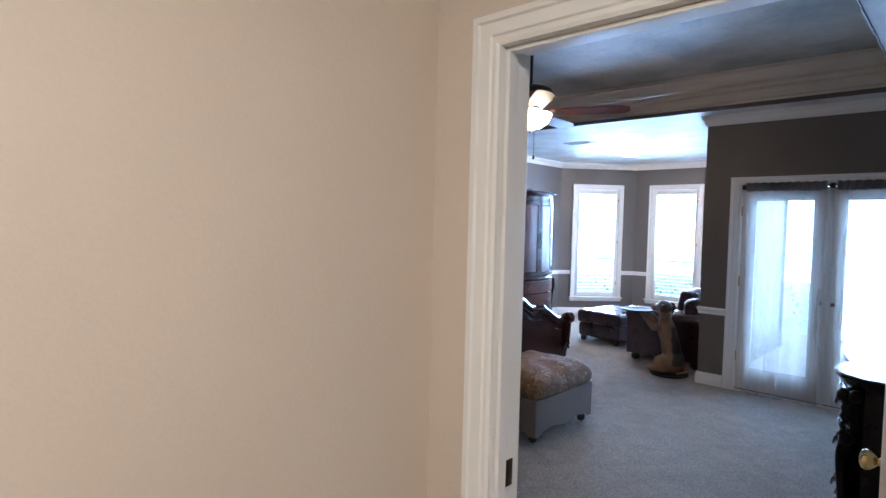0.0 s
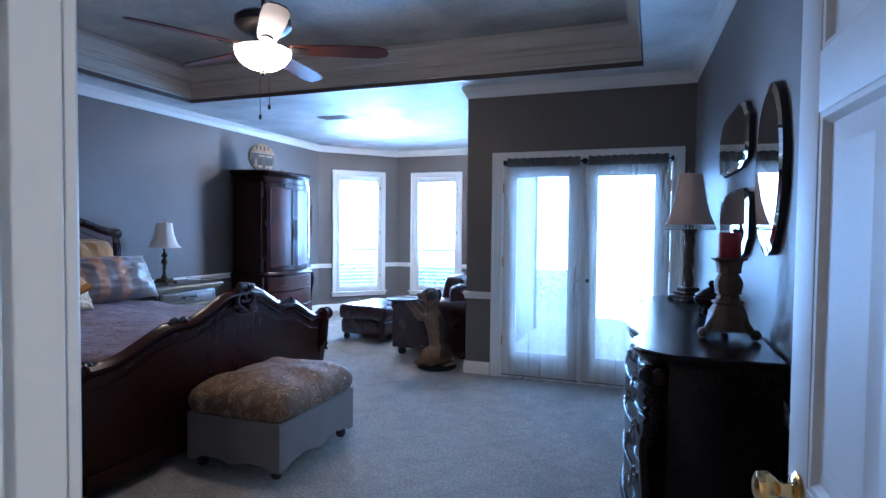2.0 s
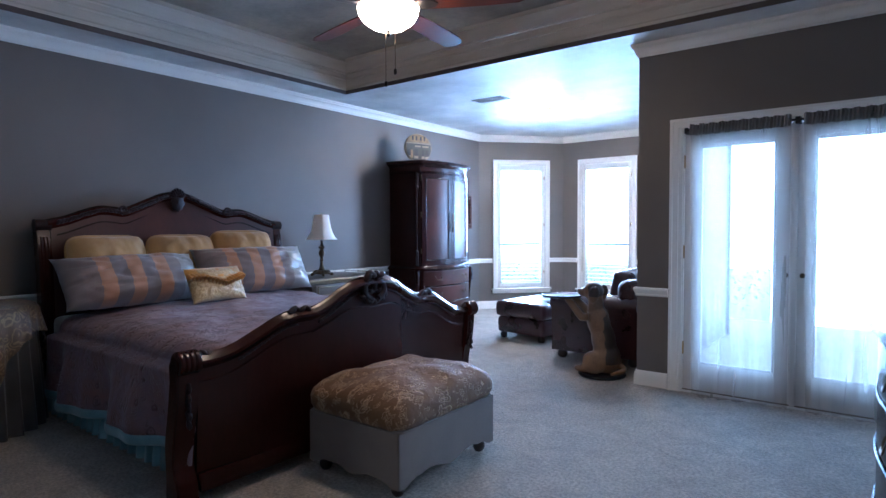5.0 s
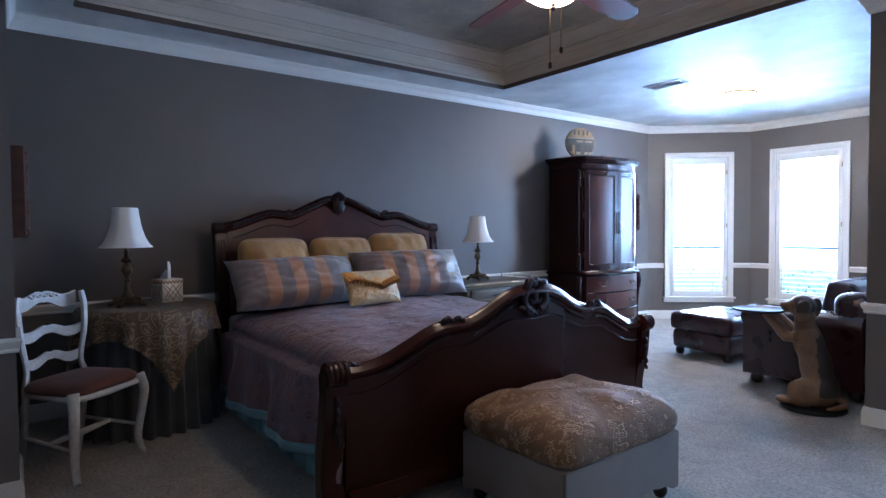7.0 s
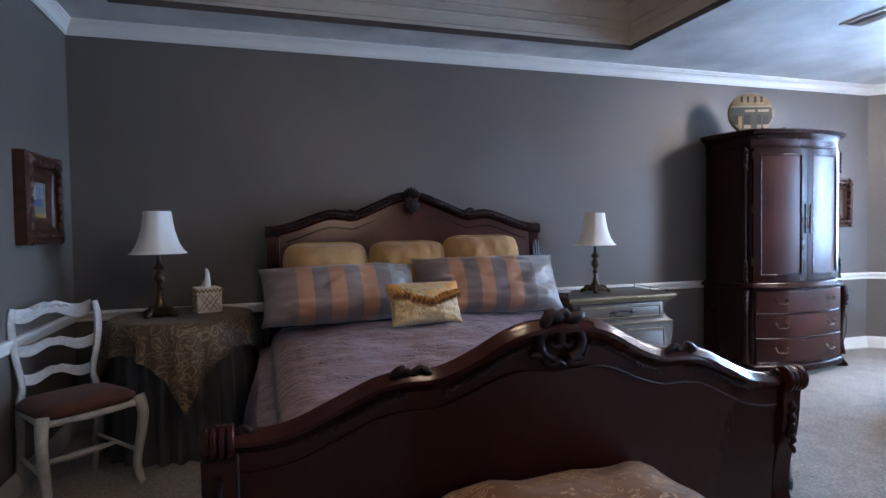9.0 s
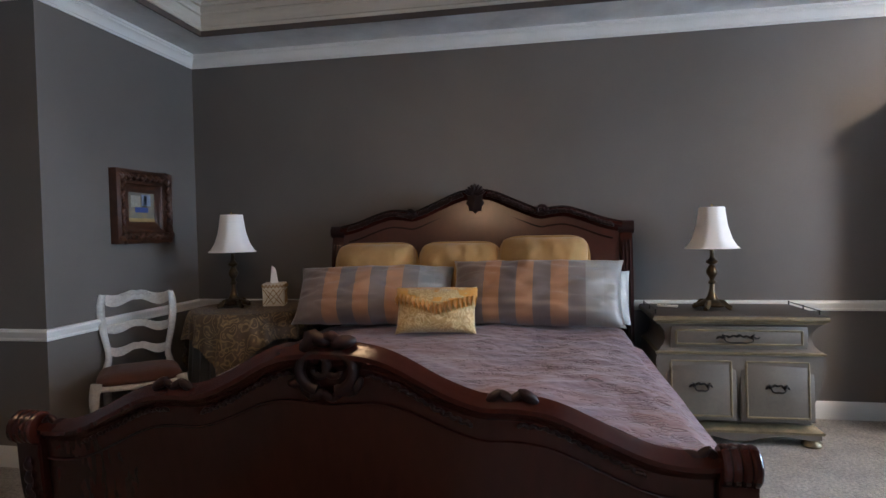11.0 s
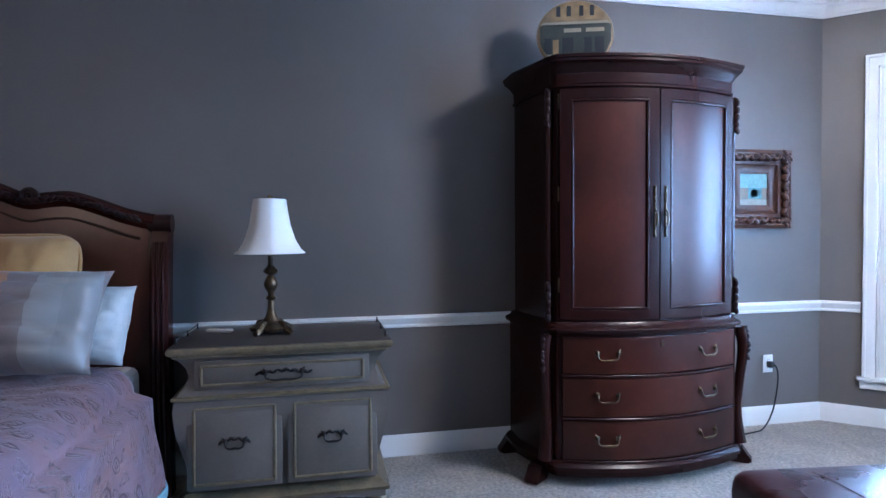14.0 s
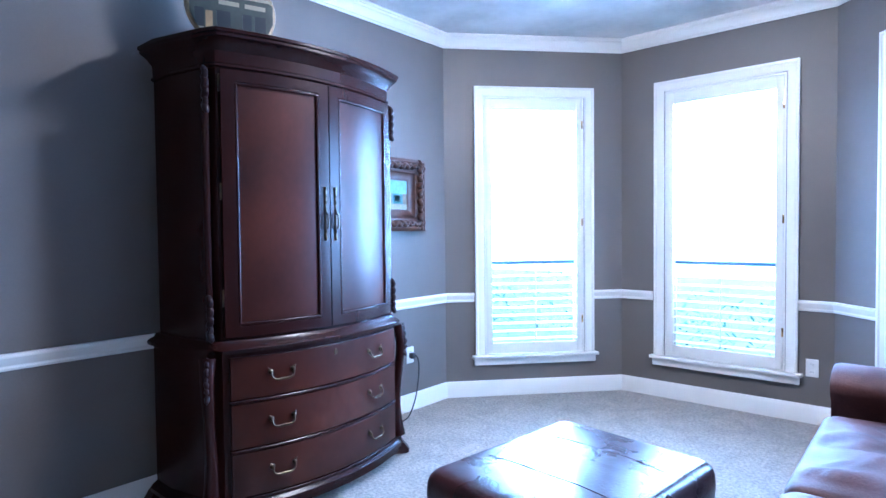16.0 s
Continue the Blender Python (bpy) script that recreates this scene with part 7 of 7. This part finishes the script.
fr = part("bead_fringe", bm, mat("clear_beads", (0.6, 0.62, 0.62), 0.15, bump=0, spec=0.8), bl, "fringe of clear glass beads")
fr["kind"] = "stuff"
part("finial", lathe([(0.0, 0.70), (0.012, 0.705), (0.016, 0.718), (0.008, 0.73), (0.010, 0.738), (0.0, 0.748)], 12), M_AGED, bl)

# ---- wall mirrors ----
M_MIRROR = bpy.data.materials.new("mirror_glass")
M_MIRROR.use_nodes = True
mb = M_MIRROR.node_tree.nodes["Principled BSDF"]
mb.inputs["Base Color"].default_value, mb.inputs["Metallic"].default_value, mb.inputs["Roughness"].default_value = (0.88, 0.90, 0.90, 1), 1.0, 0.015


def wall_mirror(yc, zc, outline, label):
    """A frameless bevelled mirror on the east wall; outline of (y, z) round its middle."""
    mir = thing("wall_mirror", label, "mirror", (XE + (XN - XE) * (yc - YD) / (YN - YD) - 0.002, yc, zc), 2.0, "mirrors over the dresser")
    back = rings([[(0.0, y, z) for y, z in outline], [(-0.022, y, z) for y, z in outline]])
    part("backing", back, M_BLACK, mir, "black edge")
    sc = lambda k: [(y * k, z * k) for y, z in outline]
    part("bevel", rings([[(-0.0225, y, z) for y, z in sc(0.995)], [(-0.030, y, z) for y, z in sc(0.90)]], True, False), M_MIRROR, mir, "bevelled mirror edge", 20)
    part("glass", rings([[(-0.029, y, z) for y, z in sc(0.90)], [(-0.030, y, z) for y, z in sc(0.899)]]), M_MIRROR, mir, "", 10)
    return mir


oval = [(0.225 * math.cos(a), 0.337 * math.sin(a)) for a in (2 * math.pi * i / 64 for i in range(64))]


def shield(w, h, flip):
    pts = [(-w / 2, -h * 0.32), (-w * 0.46, -h * 0.42), (-w * 0.36, -h * 0.44), (-w * 0.30, -h * 0.5), (w * 0.30, -h * 0.5), (w * 0.36, -h * 0.44), (w * 0.46, -h * 0.42), (w / 2, -h * 0.32)]
    top = [(w / 2, h * 0.18), (w * 0.44, h * 0.26), (w * 0.40, h * 0.36)] + [(w * 0.40 * math.cos(a), h * 0.36 + h * 0.14 * math.sin(a)) for a in (math.pi * i / 14 for i in range(1, 14))] + [(-w * 0.40, h * 0.36), (-w * 0.44, h * 0.26), (-w / 2, h * 0.18)]
    out = pts + top
    return [(y, z * flip) for y, z in out][::flip]


wall_mirror(4.365, 1.652, oval, "oval mirror with a cut glass edge on the grey wall")
wall_mirror(5.19, 1.885, shield(0.90, 0.335, 1), "arched mirror with a cut glass edge above the dresser")
wall_mirror(5.12, 1.445, shield(0.84, 0.345, -1), "shield-shaped mirror with a cut glass edge above the dresser")

# ---- leather seating ----
def cushion(hx, hy, z0, z1, r=0.06, puff=0.02, seed=0.0, wrinkle=0.004):
    """A stuffed leather block: rounded plan, soft edges, a crowned and creased top."""
    plan = []
    q = rounded(hx, hy, r, 6)
    for (xa, ya), (xb, yb) in zip(q, q[1:] + q[:1]):
        k = max(1, int(math.hypot(xb - xa, yb - ya) / 0.035))
        plan += [(xa + (xb - xa) * i / k, ya + (yb - ya) * i / k) for i in range(k)]
    h = z1 - z0
    levels = [(0.0, -0.03), (0.006, -0.012), (0.02, -0.003), (h * 0.3, 0.0), (h * 0.55, 0.002), (h - 0.045, 0.0), (h - 0.022, -0.006), (h - 0.007, -0.018), (h, -0.036)]
    loops = [[(x * (1 + g / hx), y * (1 + g / hy), z0 + z) for x, y in plan] for z, g in levels]
    for f in (0.93, 0.86, 0.77, 0.66, 0.54, 0.42, 0.29, 0.15, 0.03):
        k = f * (1 - 0.036 / hx)
        loop = []
        for x, y in plan:
            px, py = x * k, y * f * (1 - 0.036 / hy)
            crease = (1 - abs(noise.noise((px * 5 + seed, py * 9, seed)))) ** 5 - 0.4
            loop.append((px, py, z1 + puff * (1 - f * f) + wrinkle * crease + 0.003 * noise.noise((px * 4, py * 4, seed))))
        loops.append(loop)
    return rings(loops)


of = thing("leather_ottoman", "burgundy leather ottoman with stitched top seams and bun feet", "ottoman", (-3.33, 8.54, 0), -7)
OX, OY = 0.335, 0.41
bm = cushion(OX - 0.01, OY - 0.01, 0.07, 0.265, 0.04, 0.0, 1.0)
part("base", bm, M_LEATHER, of, "burgundy leather base", 60)
part("cushion", cushion(OX + 0.012, OY + 0.012, 0.262, 0.435, 0.055, 0.022, 3.0, 0.0012), M_LEATHER, of, "plump burgundy leather cushion", 60)
for y in (-0.16, 0.16):
    part("seam", tube([(x, y + 0.01 * math.sin(3 * x), 0.4352 + 0.022 * (1 - max(abs(x) / OX, 0.39) ** 2)) for x in np.linspace(-OX + 0.08, OX - 0.08, 20)], 0.0016, 6), M_LEATHER, of, "stitched seam")
for sx in (-1, 1):
    for sy in (-1, 1):
        part("foot", lathe([(0.0, 0.0), (0.03, 0.0), (0.042, 0.02), (0.042, 0.05), (0.03, 0.07), (0.0, 0.07)], 16, (sx * (OX - 0.07), sy * (OY - 0.07), 0)), M_DARK, of, "dark bun foot")

sf = thing("leather_sofa", "brown leather sofa with rolled arms facing the armoire", "sofa", (0, 0, 0))
SX0, SX1, SY0, SY1 = -2.70, -1.80, 7.58, 10.02
part("base", box(SX0 + 0.04, SX1, SY0 + 0.04, SY1 - 0.04, 0.075, 0.30, 0.03, segs=3), M_LEATHER, sf, "dark leather base")


def rolled_arm(y0, y1):
    prof = [(y0 + 0.03, 0.08), (y0 + 0.03, 0.50)]
    c, r = ((y0 + y1) / 2, 0.565), (y1 - y0) / 2 + 0.015
    for k in range(13):
        a = radians(200 - 220 * k / 12)
        prof.append((c[0] + r * math.cos(a), c[1] + 0.085 * math.sin(a) + 0.0))
    prof += [(y1 - 0.03, 0.50), (y1 - 0.03, 0.08)]
    loops = []
    for x, g in ((SX0, 0.96), (SX0 + 0.02, 1.0), (SX1 - 0.1, 1.0), (SX1 - 0.04, 0.97)):
        loops.append([(x, (y0 + y1) / 2 + (y - (y0 + y1) / 2) * g, z if z < 0.1 else 0.08 + (z - 0.08) * (0.985 + 0.015 * (g == 1.0))) for y, z in prof])
    return rings(loops)


part("arm", rolled_arm(SY0, SY0 + 0.27), M_LEATHER, sf, "rolled leather arm", 60)
part("arm", rolled_arm(SY1 - 0.27, SY1), M_BROWNLEATHER, sf, "rolled leather arm", 60)
part("back", box(SX1 - 0.26, SX1, SY0 + 0.06, SY1 - 0.12, 0.28, 0.80, 0.08, segs=4), M_LEATHER, sf, "padded leather back", 60)
for k in range(2):
    yc = SY0 + 0.27 + 0.475 + 0.95 * k
    bm = cushion(0.35, 0.47, 0.30, 0.455, 0.05, 0.035, 5.0 + k, 0.018)
    for v in bm.verts:
        if v.co.z > 0.44:
            v.co.z += 0.005 * math.sin(30 * v.co.y + 4 * v.co.x)
    bm.transform(Matrix.Translation((SX0 + 0.33, yc, 0)))
    part("seat_cushion", bm, M_BROWNLEATHER, sf, "worn wrinkled brown leather seat cushion", 60)
    bm = cushion(0.11, 0.46, 0.46, 0.86, 0.06, 0.02, 8.0 + k, 0.008)
    bm.transform(Matrix.Translation((SX1 - 0.33, yc, 0)) @ Matrix.Translation((0, 0, 0.5)) @ Matrix.Rotation(radians(10), 4, "Y") @ Matrix.Translation((0, 0, -0.5)))
    part("back_cushion", bm, M_LEATHER, sf, "leather back cushion", 60)
for x in (SX0 + 0.09, SX1 - 0.1):
    for y in (SY0 + 0.10, SY1 - 0.14):
        part("foot", lathe([(0.0, 0.0), (0.032, 0.0), (0.048, 0.022), (0.048, 0.055), (0.032, 0.08), (0.0, 0.08)], 16, (x, y, 0)), M_DARK, sf, "dark bun foot")

# ---- statue of a begging dog holding a tray (plain shape) ----
body = bmesh.new()
DOX, DOY = -2.02, 7.19


def blob(x, y, z, rx, ry, rz, rot=0.0):
    own = bmesh.new()
    bmesh.ops.create_uvsphere(own, u_segments=18, v_segments=12, radius=1)
    own.transform(Matrix.Translation((DOX + x, DOY + y, z)) @ Matrix.Rotation(radians(rot), 4, "Y") @ Matrix.Diagonal((rx, ry, rz, 1)))
    into(body, own)


blob(0.03, 0.04, 0.15, 0.115, 0.115, 0.135)
blob(0.01, 0.035, 0.30, 0.092, 0.10, 0.19, -10)
blob(-0.03, 0.025, 0.46, 0.088, 0.095, 0.16, -12)
blob(-0.045, 0.01, 0.60, 0.062, 0.066, 0.10)
blob(-0.06, 0.0, 0.715, 0.08, 0.075, 0.08)
blob(-0.125, 0.0, 0.705, 0.065, 0.045, 0.042, -12)
blob(-0.18, 0.0, 0.72, 0.018, 0.02, 0.016)
for s in (-1, 1):
    blob(-0.02, s * 0.078, 0.695, 0.046, 0.020, 0.08, 14)
    tube([(DOX - 0.06, DOY + s * 0.075, 0.51), (DOX - 0.12, DOY + s * 0.08, 0.50), (DOX - 0.17, DOY + s * 0.075, 0.56), (DOX - 0.24, DOY + s * 0.06, 0.63)], lambda u: 0.040 - 0.012 * u, 10, bm=body)
    blob(-0.245, s * 0.058, 0.634, 0.038, 0.026, 0.018)
    blob(-0.03, 0.03 + s * 0.085, 0.12, 0.095, 0.055, 0.10)
    blob(-0.12, 0.03 + s * 0.09, 0.058, 0.075, 0.04, 0.030)
tube(smooth_curve([(DOX + 0.12, DOY + 0.05, 0.10), (DOX + 0.17, DOY + 0.06, 0.07), (DOX + 0.165, DOY - 0.02, 0.06), (DOX + 0.12, DOY - 0.09, 0.055)], 16), lambda u: 0.028 - 0.012 * u, 8, bm=body)
for v in body.verts:
    v.co = (DOX + (v.co.x - DOX) * 1.10, DOY + (v.co.y - DOY) * 1.22, v.co.z * 1.03)
rough_body = link("rough_body", body, None)
re = rough_body.modifiers.new("blend", "REMESH")
re.mode, re.voxel_size = "VOXEL", 0.011
sm = rough_body.modifiers.new("soften", "SMOOTH")
sm.factor, sm.iterations = 0.5, 9
soft_mesh = bpy.data.meshes.new_from_object(rough_body.evaluated_get(bpy.context.evaluated_depsgraph_get()))
bpy.data.objects.remove(rough_body)
bm = bmesh.new()
bm.from_mesh(soft_mesh)
for f in bm.faces:
    c = f.calc_center_median()
    wob = 0.03 * noise.noise((c.x * 14, c.y * 14, c.z * 14))
    back = c.x - (DOX + 0.07 - 0.13 * (c.z - 0.15)) + wob
    f.material_index = 2 if (back > 0.012 and 0.12 < c.z < 0.66) or (c.z > 0.70 and c.x > DOX - 0.07 + wob) else 0
plate = lathe([(0.0, 0.0), (0.195, 0.0), (0.205, 0.012), (0.198, 0.03), (0.0, 0.034)], 32, (DOX, DOY + 0.04, 0))
into(plate, lathe([(0.0, 0.674), (0.165, 0.674), (0.178, 0.682), (0.18, 0.692), (0.172, 0.694), (0.165, 0.688), (0.0, 0.687)], 36, (DOX - 0.35, DOY - 0.03, 0)))
for f in plate.faces:
    f.material_index = 1
flat = bpy.data.meshes.new("plates")
plate.to_mesh(flat)
bm.from_mesh(flat)
dog = link("dog_statue", bm, mat("tan_glazed_resin", (0.20, 0.115, 0.055), 0.4, second=(0.10, 0.055, 0.028), scale=7, fine=60, bump=0.2, depth=0.003, grain=0.3, mix=0.7), smooth=60)
dog.data.materials.append(mat("black_lacquer", (0.012, 0.012, 0.013), 0.45, bump=0, spec=0.12))
dog.data.materials.append(mat("dark_glazed_resin", (0.035, 0.024, 0.018), 0.4, second=(0.018, 0.014, 0.012), scale=9, fine=60, bump=0.2, depth=0.003))
tagged(dog, "tan and black begging dog statue holding a round serving tray", "statue")
